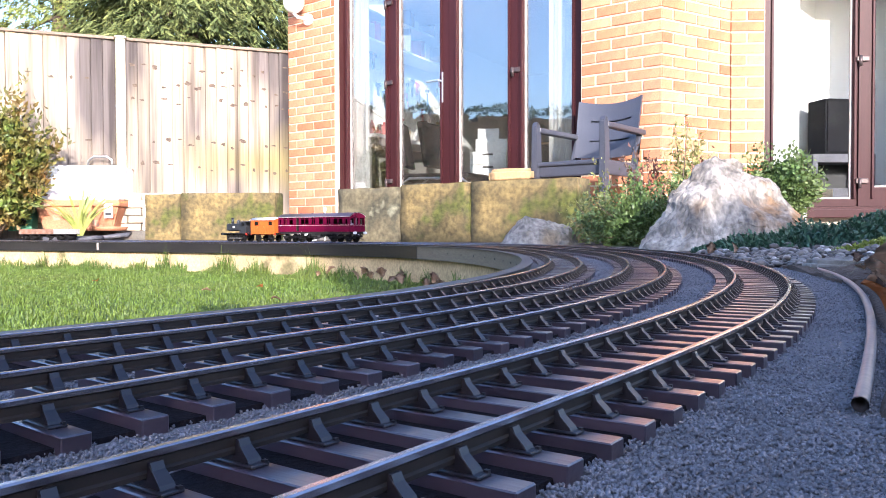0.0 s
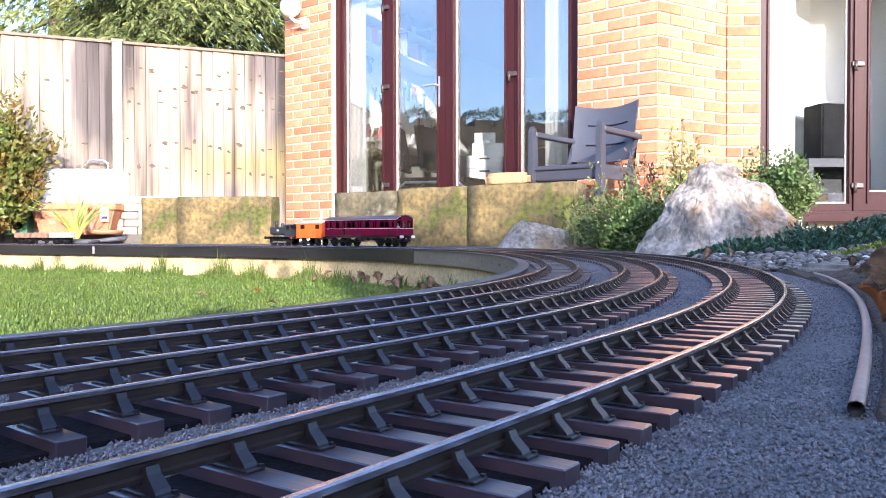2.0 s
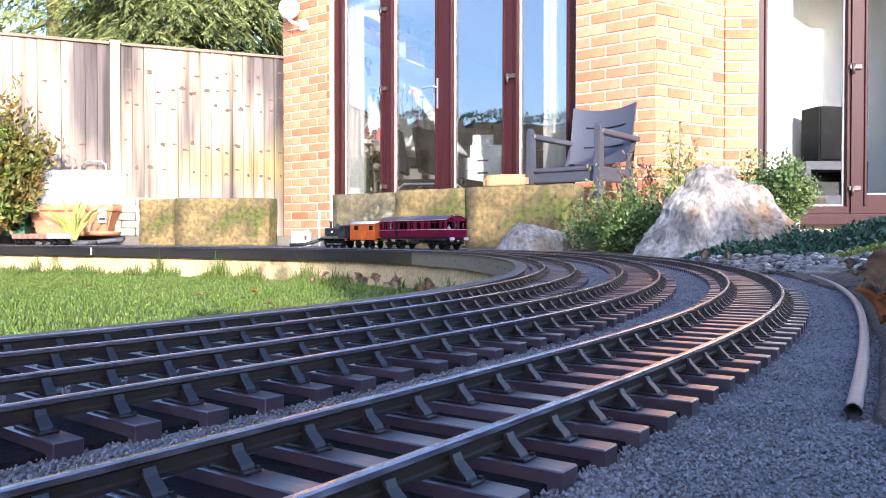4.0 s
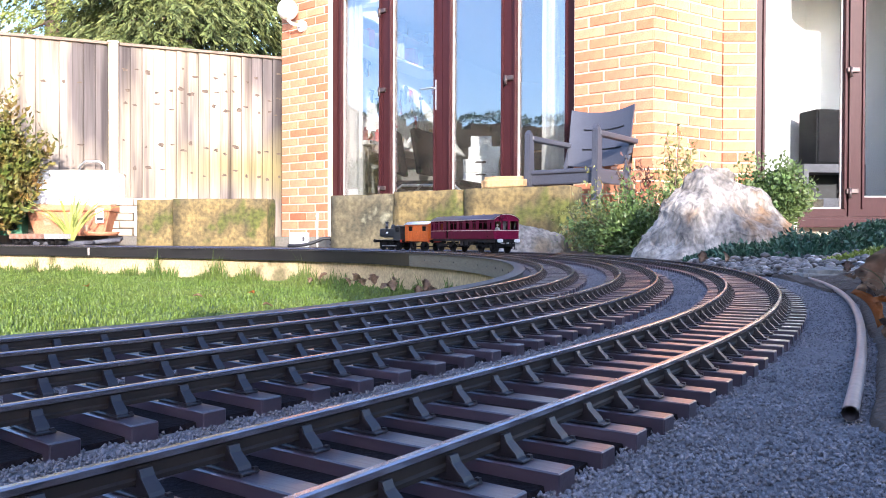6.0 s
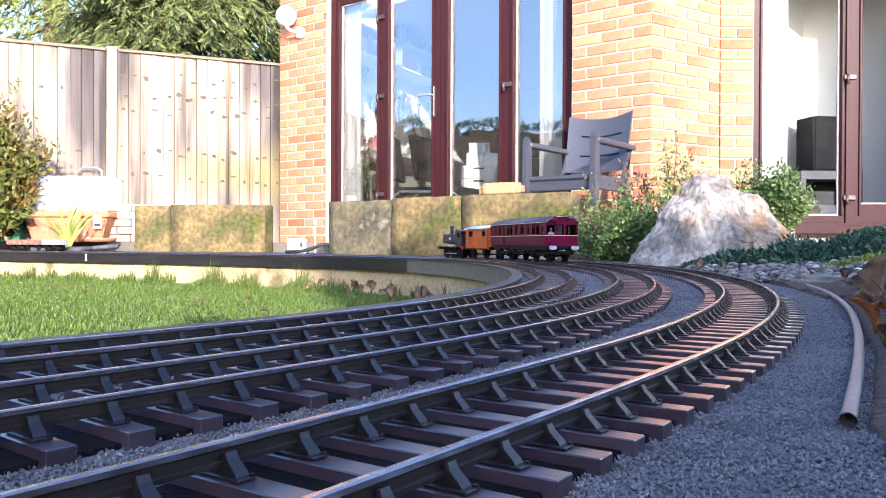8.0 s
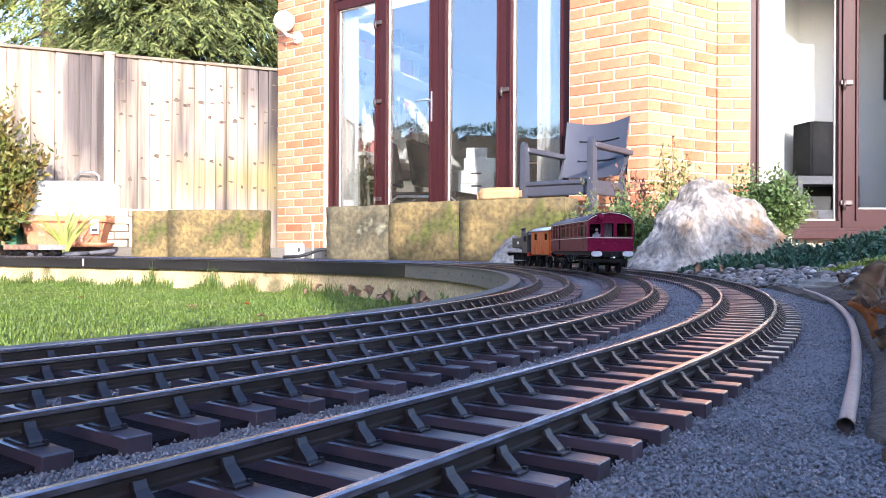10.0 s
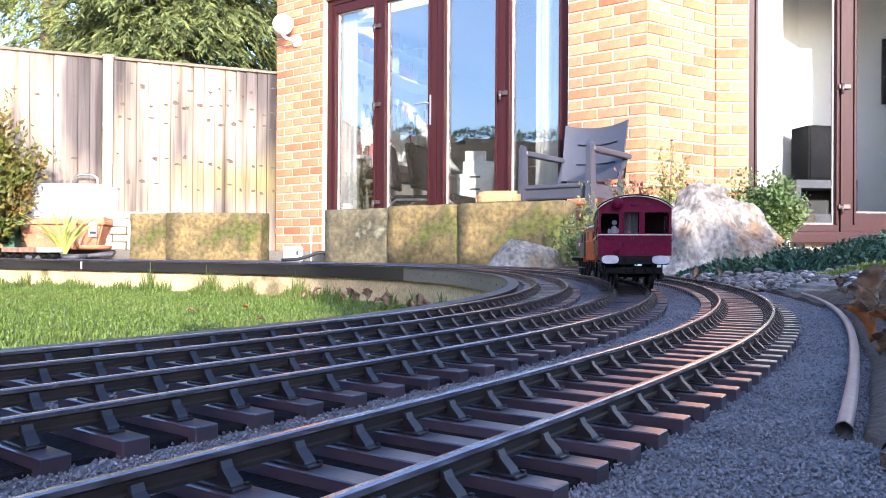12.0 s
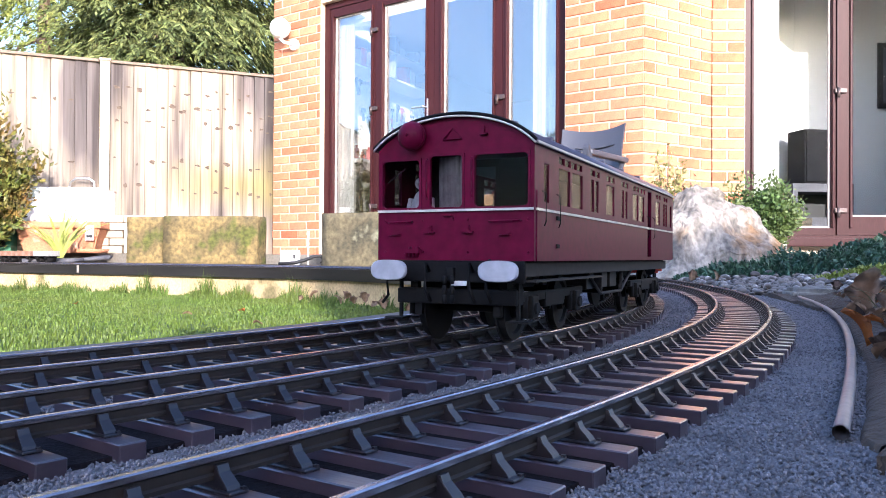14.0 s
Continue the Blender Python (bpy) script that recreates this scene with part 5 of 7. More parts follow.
def litter_bank():
    """Damp dark soil heaped along the pipe's outer side."""
    verts, faces = [], []
    n, m = 90, 16
    for i in range(n + 1):
        y = 0.33 + 1.12 * i / n
        x0 = float(np.interp(y, PIPE_Y, PIPE_X)) + 0.0065
        for j in range(m + 1):
            u = j / m
            x = x0 + 0.30 * u ** 1.5
            z = 0.001 + 0.024 * min(1.0, u * 2.2) ** 0.9 + (0.006 * noise.noise((x * 60, y * 60, 4)) + 0.008 * noise.noise((x * 22, y * 22, 5))) * min(1.0, u * 6)
            verts.append((x, y, z if j else -0.004))
    for i in range(n):
        for j in range(m):
            k = i * (m + 1) + j
            faces.append((k, k + 1, k + m + 2, k + m + 1))
    thing("soil_bank", label="damp dark soil heaped along the pipe", category="soil", kind="structure", data=mesh_of("soil_bank", verts, faces, M_EARTH, True))


litter_bank()
for i in range(90):
    y = 0.50 + 0.85 * rnd.random() ** 1.1
    out = 0.022 + rnd.uniform(0.0, 0.075) * (0.35 + 0.75 * y)
    x = float(np.interp(y, PIPE_Y, PIPE_X)) + out
    dead_leaf(pose(x, y, 0.006 + min(0.022, out * 0.5) + rnd.uniform(0, 0.008), rnd.uniform(-50, 50), rnd.uniform(-50, 50), rnd.uniform(0, 360)), rnd.uniform(0.012, 0.026), rnd.choice((M_DEAD, M_DEAD, M_DEAD, M_DEAD3, M_DEAD2)))


def dry_blades():
    """Bleached grass blades arching out of the litter beside the edging stone."""
    t = thing("dry_grass", label="bleached thin grass blades arching over the leaf litter", category="grass", kind="stuff")
    bm = bmesh.new()
    for i in range(60):
        y = rnd.uniform(0.85, 1.5)
        x = float(np.interp(y, PIPE_Y, PIPE_X)) + rnd.uniform(0.04, 0.16)
        a, L = rnd.uniform(2.2, 4.1), rnd.uniform(0.05, 0.13)
        prev = None
        for k in range(7):
            u = k / 6
            p = Vector((x + math.cos(a) * L * u * 0.8, y + math.sin(a) * L * u * 0.5, 0.025 + L * (0.75 * u - 0.72 * u * u)))
            q = Vector((-math.sin(a), math.cos(a), 0.4)).normalized() * 0.0008 * (1.05 - u)
            cur = (bm.verts.new(p - q), bm.verts.new(p + q))
            if prev:
                bm.faces.new((prev[0], prev[1], cur[1], cur[0]))
            prev = cur
    part("blades", bm, M_DRY, t)


for x, y, z, rx, ry, rz, size, material in ((0.533, 0.95, 0.012, 62, 8, 195, 0.062, M_DEAD), (0.50, 0.86, 0.01, 50, -20, 150, 0.045, M_DEAD), (0.372, 0.67, 0.008, 48, 5, 80, 0.036, M_DEAD2), (0.60, 1.08, 0.014, 58, 10, 220, 0.05, M_DEAD), (0.34, 0.585, 0.006, 40, 0, 170, 0.03, M_DEAD3)):
    dead_leaf(pose(x, y, z, rx, ry, rz), size, material)
M_DRY = leaf_mat("dry_blade", (0.34, 0.31, 0.18), (0.2, 0.22, 0.1), 0.3)
dry_blades()
for i, (x, y, rx) in enumerate(((0.75, 2.28, 70), (0.83, 2.3, 60), (-0.55, 2.6, 0), (-0.9, 3.0, 0), (-0.75, 3.2, 0), (-1.6, 3.6, 0))):
    dead_leaf(pose(x, y, 0.015 if i < 2 else LAWN_Z + 0.02, rx, 20, 40 * i), 0.035, (M_DEAD, M_DEAD2)[i // 4])

for i in range(16):
    s = rnd.uniform(2.6, 4.6)
    x, y, _ = INNER.at(s, EDGE_IN - rnd.uniform(0.05, 0.3))
    dead_leaf(pose(x, y, LAWN_Z + rnd.uniform(0.02, 0.045), rnd.uniform(10, 60), rnd.uniform(-30, 30), rnd.uniform(0, 360)), rnd.uniform(0.03, 0.055), M_DEAD)

# strap-leaved plant before the trough
strap = thing("strap_plant", LEFT @ pose(-2.62, 5.62, 0.03), "yellow-green strap-leaved plant in front of the trough", "plant")
rnd = random.Random(3)
for i in range(24):
    a = rnd.uniform(0, 2 * math.pi)
    L, lean = rnd.uniform(0.26, 0.46), rnd.uniform(0.15, 0.9)
    bm = bmesh.new()
    prev = None
    for k in range(6):
        t = k / 5
        p = Vector((math.cos(a) * lean * L * t * (0.5 + 0.6 * t), math.sin(a) * lean * L * t * (0.5 + 0.6 * t) * 0.5, L * (t - lean * 0.42 * t * t)))
        w = 0.011 * (1 - t ** 2.5) + 0.0008
        q = Vector((-math.sin(a) * 0.4 + 0.6, math.cos(a) * 0.4, 0)).normalized() * w
        cur = (bm.verts.new(p - q), bm.verts.new(p + Vector((0, 0, -0.003))), bm.verts.new(p + q))
        if prev:
            bm.faces.new((prev[0], prev[1], cur[1], cur[0])), bm.faces.new((prev[1], prev[2], cur[2], cur[1]))
        prev = cur
    part("leaf", bm, M_STRAP, strap)


def grass():
    rng = np.random.default_rng(8)
    n = 170000
    x, y = rng.uniform(-3.9, 0.3, n * 2), 0.75 + 5.3 * rng.uniform(0, 1, n * 2) ** 1.2
    edge = np.array(inner_edge)
    far = np.interp(-x, -edge[85:, 0], edge[85:, 1])
    ex = np.interp(y, edge[:85, 1], edge[:85, 0])
    keep = (x < ex - 0.03) & (y < far - 0.004)
    x, y = x[keep][:n], y[keep][:n]
    lump = np.array([noise.noise((a * 3, b * 3, 0)) for a, b in zip(x, y)])
    h = 0.0075 + 0.005 * lump + rng.uniform(0, 0.008, len(x))
    ey = np.interp(-x, -edge[85:, 0], edge[85:, 1])
    near = np.exp(-np.clip(ey - y, 0, 9) / 0.16)
    h = h + near * np.clip(0.045 + 0.20 * np.array([noise.noise((a * 5, 7, 0)) + 0.6 * noise.noise((a * 17, 3, 0)) for a in x]), 0, 1) * rng.uniform(0.3, 1.3, len(x))
    c = np.stack([x, y, np.full(len(x), LAWN_Z)], 1)
    a = rng.uniform(0, 6.28, len(x))
    lean = rng.uniform(0.1, 0.7, len(x)) * h
    tip = c + np.stack([np.cos(a) * lean, np.sin(a) * lean, h], 1)
    w = np.stack([np.cos(a + 1.57), np.sin(a + 1.57), 0 * a], 1) * (0.0015 + 0.001 * rng.uniform(0, 1, len(x)))[:, None]
    mid = (c * 0.45 + tip * 0.55) + np.stack([0 * a, 0 * a, h * 0.12], 1)
    v = np.stack([c - w, c + w, mid + w * 0.8, tip, mid - w * 0.8], 1).reshape(-1, 3)
    k = np.arange(len(x))[:, None] * 5
    f = np.concatenate([k + [0, 1, 2], k + [0, 2, 4], k + [4, 2, 3]], 1).reshape(-1, 3)
    me = bpy.data.meshes.new("grass")
    me.vertices.add(len(v)), me.loops.add(f.size), me.polygons.add(len(f))
    me.vertices.foreach_set("co", v.ravel())
    me.loops.foreach_set("vertex_index", f.ravel())
    me.polygons.foreach_set("loop_start", np.arange(len(f)) * 3)
    me.materials.append(M_GRASS)
    me.update(calc_edges=True)
    thing("grass", label="short bright green lawn grass with longer tufts at the wall", category="grass", kind="stuff", data=me)


grass()


# ---- trees beyond the fence, hedges round the garden, three of them added shade casters ----
def conifer(base, height, radius, seed, material, label, n_limbs=120, frond=0.16, per=170):
    t = thing("tree", pose(*base), label, "tree", group="garden trees")
    part("trunk", tube([(0, 0, 0), (0.05, 0, height * 0.5), (0, 0, height)], [0.2, 0.12, 0.02], 10), M_BARK, t)
    rng = np.random.default_rng(seed)
    limbs = bmesh.new()
    cs, ds = [], []
    for i in range(n_limbs):
        z = height * (0.12 + 0.86 * rng.uniform() ** 0.9)
        r = radius * (1.05 - (z / height) ** 1.6) * rng.uniform(0.55, 1.12)
        a = rng.uniform(0, 6.283)
        tip = np.array([math.cos(a) * r, math.sin(a) * r, z - 0.12 * r + rng.uniform(-0.2, 0.3)])
        root = np.array([0, 0, z])
        # drooping feathery sprays along the limb, each a midrib with leaflets to both sides
        m = max(6, per // 14)
        tt = rng.uniform(0.28, 1, m) ** 0.75
        c = root + (tip - root) * tt[:, None]
        c[:, 2] -= 0.28 * r * tt ** 2
        side = np.array([-math.sin(a), math.cos(a), 0])
        c += side * (rng.normal(0, 0.17, m) * r * 0.8)[:, None] + rng.normal(0, 0.06, (m, 3))
        out = (tip - root) / (np.linalg.norm(tip - root) + 1e-6)
        rib = out + side * rng.normal(0, 0.7, m)[:, None] + rng.normal(0, 0.2, (m, 3))
        rib[:, 2] -= rng.uniform(0.2, 0.9, m)
        rib /= np.linalg.norm(rib, axis=1)[:, None]
        wing = np.cross(rib, rng.normal(0, 0.35, (m, 3)) + [0, 0, 1])
        wing /= np.linalg.norm(wing, axis=1)[:, None]
        ln_s = rng.uniform(1.2, 2.2, m) * frond
        for k in range(14):
            u = k / 13
            p = c + rib * (ln_s * u)[:, None]
            p[:, 2] -= 0.35 * ln_s * u * u
            cs.append(p)
            ds.append(rib * 0.9 + wing * ((1 if k % 2 else -1) * (1.1 - 0.8 * u)) - np.array([0, 0, 0.3]))
        if i < 40:
            sub = tube([root.tolist(), ((root + tip) / 2).tolist(), (tip - [0, 0, 0.28 * r]).tolist()], [0.04, 0.025, 0.008], 5)
            me = bpy.data.meshes.new("t")
            sub.to_mesh(me)
            sub.free()
            limbs.from_mesh(me)
            bpy.data.meshes.remove(me)
    part("branchwork", limbs, M_BARK, t)
    part("crown", leaves_mesh("crown", np.concatenate(cs), np.concatenate(ds), frond * 0.6, 0.26, material, seed, droop=0.1, spread=0.12), None, t)
    return t


conifer((-3.6, 11.0, -0.1), 6.6, 2.5, 31, M_CONIFER, "dark green drooping conifer beyond the fence", 420, 0.17, 380)
conifer((-1.6, 12.6, -0.1), 6.5, 2.0, 32, M_CONIFER, "dark green drooping conifer beyond the fence", 260, 0.18, 300)
conifer((-5.6, 11.4, -0.1), 5.4, 1.9, 33, M_TREE2, "yellow-green tree in autumn light beyond the fence", 260, 0.14, 190)


def hedge(a, b, h, thick, seed, label, n):
    d = Vector(b) - Vector(a)
    L = d.length
    m, _ = wall_frame(a, b)
    t = thing("hedge", m, label, "hedge", group="garden hedges")
    bm = bmesh.new()
    k = max(6, int(L / 0.18))
    for i in range(k):
        hh = h * (0.9 + 0.09 * noise.noise((i * 0.5, seed, 0)))
        add_box(bm, (L / k * 1.02, thick * 0.8, hh + 0.2), (L * (i + 0.5) / k, 0, hh / 2 - 0.1))
    part("inner_growth", bm, M_BARK, t, "solid brown core that lets no sun through")
    rng = np.random.default_rng(seed)
    x = rng.uniform(-0.05, L + 0.05, n)
    face = rng.choice([-1, 1, 0], n)
    top = np.array([0.95 + 0.09 * noise.noise((v * 2.7, seed, 0)) for v in x]) * h
    y = np.where(face == 0, rng.uniform(-thick / 2, thick / 2, n), face * thick * rng.uniform(0.36, 0.52, n))
    z = np.where(face == 0, top + rng.uniform(-0.04, 0.08, n), rng.uniform(-0.1, 1, n) * top)
    part("foliage", leaves_mesh("foliage", np.stack([x, y, z], 1), np.stack([0 * x, np.sign(face), 0 * x + 0.6], 1), 0.07, 0.5, M_HEDGE, seed), None, t)
    return t


# next three: out of view, added and sized to throw shade over the tracks
hedge((0.25, -1.8), (0.8, -1.8), 1.08, 0.5, 41, "unseen green hedge added to shade the near track", 3000)
hedge((0.82, -1.8), (1.95, -1.8), 2.06, 0.5, 45, "unseen tall green hedge added to shade the middle track and wall", 6000)
hedge((1.97, -1.8), (7.4, -1.8), 1.62, 0.5, 44, "unseen green hedge added to shade the near track", 12000)
hedge((-8.5, -6.0), (-8.5, 9.0), 2.5, 0.7, 42, "tall clipped green hedge closing the lawn", 16000)
hedge((-8.5, -9.0), (9.0, -9.0), 1.4, 0.7, 43, "clipped green hedge behind the lawn", 9000)


# ---- train ----
M_MAROON = mat("maroon_paint", (0.106, 0.0028, 0.024), 0.42, spec=0.09, second=(0.082, 0.0022, 0.018), grain=120, blotch=12, bump=0.03, mix=0.6, bump_dist=0.0004)
M_RIM = mat("white_roof_line", (0.62, 0.56, 0.5), 0.5, grain=100, blotch=20, bump=0)
M_ROOF = mat("lilac_grey_roof", (0.085, 0.068, 0.088), 0.4, second=(0.06, 0.047, 0.062), grain=150, blotch=12, bump=0.06, bump_dist=0.0004)
M_CREAM = mat("cream_lining", (0.72, 0.62, 0.5), 0.5, grain=100, blotch=20, bump=0)
M_UNDER = mat("weathered_black", (0.006, 0.0055, 0.006), 0.7, spec=0.15, second=(0.013, 0.012, 0.011), grain=200, blotch=25, bump=0.15, bump_dist=0.0005)
M_SOLE = mat("dusty_underframe", (0.022, 0.02, 0.02), 0.65, spec=0.2, second=(0.035, 0.032, 0.03), grain=200, blotch=25, bump=0.15, bump_dist=0.0005)
M_BUFFER = mat("buffer_steel", (0.42, 0.42, 0.46), 0.45, 0.2, second=(0.34, 0.34, 0.37), grain=100, blotch=20, bump=0.04)
M_SEAT = mat("coach_interior", (0.035, 0.02, 0.014), 0.8, grain=100, blotch=20, bump=0)
M_DOLLC = mat("doll_shirt", (0.85, 0.8, 0.78), 0.7, grain=100, blotch=30, bump=0)
M_ORANGE = mat("orange_paint", (0.50, 0.105, 0.012), 0.5, second=(0.4, 0.075, 0.01), grain=120, blotch=16, bump=0.05, bump_dist=0.0005)
M_WHITEROOF = mat("white_van_roof", (0.72, 0.70, 0.66), 0.6, second=(0.62, 0.6, 0.55), grain=100, blotch=12, bump=0.05)
M_LOCO = mat("black_engine_paint", (0.02, 0.022, 0.026), 0.4, second=(0.032, 0.034, 0.038), grain=150, blotch=16, bump=0.04)
M_REDBEAM = mat("red_buffer_beam", (0.4, 0.03, 0.015), 0.5, grain=100, blotch=16, bump=0.03)
M_CABCLOTH = mat("cab_curtain_cloth", (0.4, 0.36, 0.36), 0.9, second=(0.22, 0.2, 0.2), grain=200, blotch=60, bump=0.2)
M_CGLASS = glass("coach_glass", 0.02, (0.72, 0.72, 0.74), 0.003, 9.0)


def lathe(profile, n=28):
    """A turned solid about the x axis from (x, radius) pairs."""
    bm = bmesh.new()
    rings = []
    for x, r in profile:
        rings.append([bm.verts.new((x, r * math.cos(2 * math.pi * k / n), r * math.sin(2 * math.pi * k / n))) for k in range(n)])
    for u, v in zip(rings, rings[1:]):
        for k in range(n):
            f = bm.faces.new((u[k], u[(k + 1) % n], v[(k + 1) % n], v[k]))
            f.smooth = False
    bm.faces.new(rings[0][::-1]), bm.faces.new(rings[-1])
    return bm


def wheelset(parent, y, r, spin):
    """Axle with two flanged wheels; the pair turns as the train rolls."""
    ax = part("axle", cyl(0.0028, (-GAUGE / 2 - 0.008, 0, 0), (GAUGE / 2 + 0.008, 0, 0), 10), M_UNDER, parent, m=pose(0, y, r))
    for sx in (-1, 1):
        # hub, dished disc, tyre and flange in one turning
        bm = lathe([(sx * x, q) for x, q in ((0.0055, r * 0.16), (0.0055, r * 0.26), (0.0012, r * 0.3), (0.0006, r * 0.74), (0.0028, r * 0.8), (0.0028, r * 0.99), (-0.0022, r), (-0.0024, r + 0.0022), (-0.0036, r + 0.0020), (-0.0036, r * 0.3))])
        part("wheel", bm, M_UNDER, ax, m=pose(sx * (GAUGE / 2), 0, 0))
    spin.append((ax, y, r))
    return ax


SPIN = {"coach": [], "van": [], "loco": []}
HW, FLOOR_Z, WAIST, EAVE, APEX, CL = 0.0625, 0.060, 0.0965, 0.1420, 0.1645, 0.562
Y0 = 0.020          # body front behind the buffer faces
coach = thing("railway_coach", label="maroon model railway coach with cream waist line and grey roof", category="coach")


def roof_z(x, drop=0.0):
    """Height of the roof's underside across the coach."""
    u = abs(x) / HW
    return EAVE + (APEX - EAVE) * (math.sqrt(max(0.0, 1 - 0.8 * u * u)) - math.sqrt(0.2)) / (1 - math.sqrt(0.2)) - drop


def coach_end(name, y, thick, holes, label=""):
    """An end panel: flat below, arched to the roof, with windows cut through."""
    bm = grid_panel(2 * HW, EAVE - FLOOR_Z, thick, holes, -HW, FLOOR_Z)
    n = 16
    lo = [[bm.verts.new((x, yy, EAVE)) for x in (-HW + 2 * HW * i / n for i in range(n + 1))] for yy in (0, thick)]
    hi = [[bm.verts.new((x, yy, max(EAVE + 0.0004, roof_z(x)))) for x in (-HW + 2 * HW * i / n for i in range(n + 1))] for yy in (0, thick)]
    for i in range(n):
        bm.faces.new((lo[0][i], lo[0][i + 1], hi[0][i + 1], hi[0][i])), bm.faces.new((lo[1][i], hi[1][i], hi[1][i + 1], lo[1][i + 1]))
        bm.faces.new((hi[0][i], hi[0][i + 1], hi[1][i + 1], hi[1][i]))
    return part(name, bm, M_MAROON, coach, label, pose(0, y, 0))


END_WIN = [(-0.0585, -0.0272, 0.0988, 0.1342), (-0.0185, 0.0078, 0.0988, 0.1365), (0.0172, 0.0580, 0.0988, 0.136)]
front = coach_end("driving_end", Y0, 0.003, END_WIN, "maroon driving end with three windows")
coach_end("rear_end", Y0 + CL - 0.003, 0.003, [(-0.014, 0.014, FLOOR_Z + 0.003, 0.136)], "maroon rear end with gangway door")
for k, (a, b, c, d) in enumerate(END_WIN):
    part("windscreen", box((b - a, 0.001, d - c), ((a + b) / 2, 0.0022, (c + d) / 2)), M_CGLASS, front, "dark glass windscreen")
    r = 0.0035
    for cx, cz, qx, qz in ((a, c, 1, 1), (b, c, -1, 1), (a, d, 1, -1), (b, d, -1, -1)):
        fil = bmesh.new()
        prof = [(cx, cz)] + [(cx + qx * r * (1 - math.cos(h)), cz + qz * r * (1 - math.sin(h))) for h in (math.pi / 2 * q / 6 for q in range(7))]
        lo_v, hi_v = [fil.verts.new((x, -0.0006, z)) for x, z in prof], [fil.verts.new((x, 0.0018, z)) for x, z in prof]
        fil.faces.new(lo_v), fil.faces.new(hi_v[::-1])
        for q in range(len(prof)):
            fil.faces.new((lo_v[q], lo_v[(q + 1) % len(prof)], hi_v[(q + 1) % len(prof)], hi_v[q]))
        part("corner_fillet", fil, M_MAROON, front)
    part("window_frame", grid_panel(b - a + 0.003, d - c + 0.003, 0.0012, [(a, b, c, d)], a - 0.0015, c - 0.0015), M_MAROON, front, m=pose(0, -0.0012, 0))
SIDE_WIN = []
for a, b in ((0.024, 0.04), (0.072, 0.113), (0.121, 0.162), (0.197, 0.212), (0.218, 0.233), (0.272, 0.314), (0.355, 0.37), (0.376, 0.391), (0.425, 0.463), (0.469, 0.507),
             (0.598, 0.636), (0.666, 0.681), (0.687, 0.702), (0.732, 0.747)):
    SIDE_WIN.append((a * 0.734, b * 0.734, 0.1025, 0.1305))
TOPS = []
for a, n in ((0.072, 4), (0.195, 2), (0.272, 2), (0.353, 2), (0.425, 4), (0.598, 2), (0.664, 2)):
    for k in range(n):
        w = 0.0205 * 0.734
        TOPS.append((a * 0.734 + k * (w + 0.0016), a * 0.734 + k * (w + 0.0016) + w, 0.1335, 0.139))
RECESS = (0.391, 0.413)
for sx in (-1, 1):
    m = Matrix.Translation((sx * HW, Y0 + 0.003, 0)) @ Matrix.Rotation(radians(90), 4, "Z") @ (Matrix.Diagonal((1, 1, 1, 1)) if sx > 0 else Matrix.Translation((0, -0.0025, 0)))
    bm = grid_panel(CL - 0.006, EAVE - FLOOR_Z, 0.0025, SIDE_WIN + TOPS + [(RECESS[0], RECESS[1], FLOOR_Z + 0.004, 0.139)], 0, FLOOR_Z)
    side_p = part("side", bm, M_MAROON, coach, "maroon panelled side with windows", m)
    for a, b, c, d in SIDE_WIN:
        part("window", box((b - a, 0.0008, d - c), ((a + b) / 2, 0.00125, (c + d) / 2)), M_CGLASS, side_p, "coach window glass")
    for a, b, c, d in TOPS:
        part("toplight", box((b - a, 0.0008, d - c), ((a + b) / 2, 0.00125, (c + d) / 2)), M_CGLASS, side_p)
    part("waist_line", box((CL - 0.006, 0.0026 + 0.0026, 0.0017), ((CL - 0.006) / 2, 0.00125, WAIST)), M_CREAM, side_p, "cream waist moulding")
    part("recess_door", box((RECESS[1] - RECESS[0], 0.002, 0.08), ((RECESS[0] + RECESS[1]) / 2, 0.00125 + (0.011 if sx > 0 else -0.011), 0.102)), M_UNDER, side_p, "dark recessed doorway")
    for y in (0.014, 0.048, RECESS[0] - 0.006, RECESS[1] + 0.006):
        part("handrail", tube([(y, 0.00125 - 0.003 * 1, 0.085), (y, 0.00125 - 0.0042 if sx > 0 else 0.0058, 0.088), (y, 0.00125 - 0.0042 if sx > 0 else 0.0058, 0.108), (y, 0.00125, 0.111)], 0.0005, 6), M_UNDER, side_p)
    for z in (0.071, 0.092):
        part("hinge", box((0.006, 0.0045, 0.003), (0.05, 0.00125, z)), M_UNDER, side_p)
    part("stone_guard", box((0.004, 0.004, 0.05), (0.003, 0.00125, 0.085)), M_MAROON, side_p)

# roof shell with its pale rim, rain strips and ventilators
n = 22
roof = bmesh.new()
prof = [(-HW - 0.0025 + (2 * HW + 0.005) * i / n) for i in range(n + 1)]
top = [(x, max(EAVE - 0.0006, roof_z(x * HW / (HW + 0.0025)) + 0.0016)) for x in prof]
und = [(x, z - 0.0016) for x, z in top]
ends = []
for y in (Y0 - 0.003, Y0 + CL + 0.002):
    ends.append(([roof.verts.new((x, y, z)) for x, z in top], [roof.verts.new((x, y, z)) for x, z in und]))
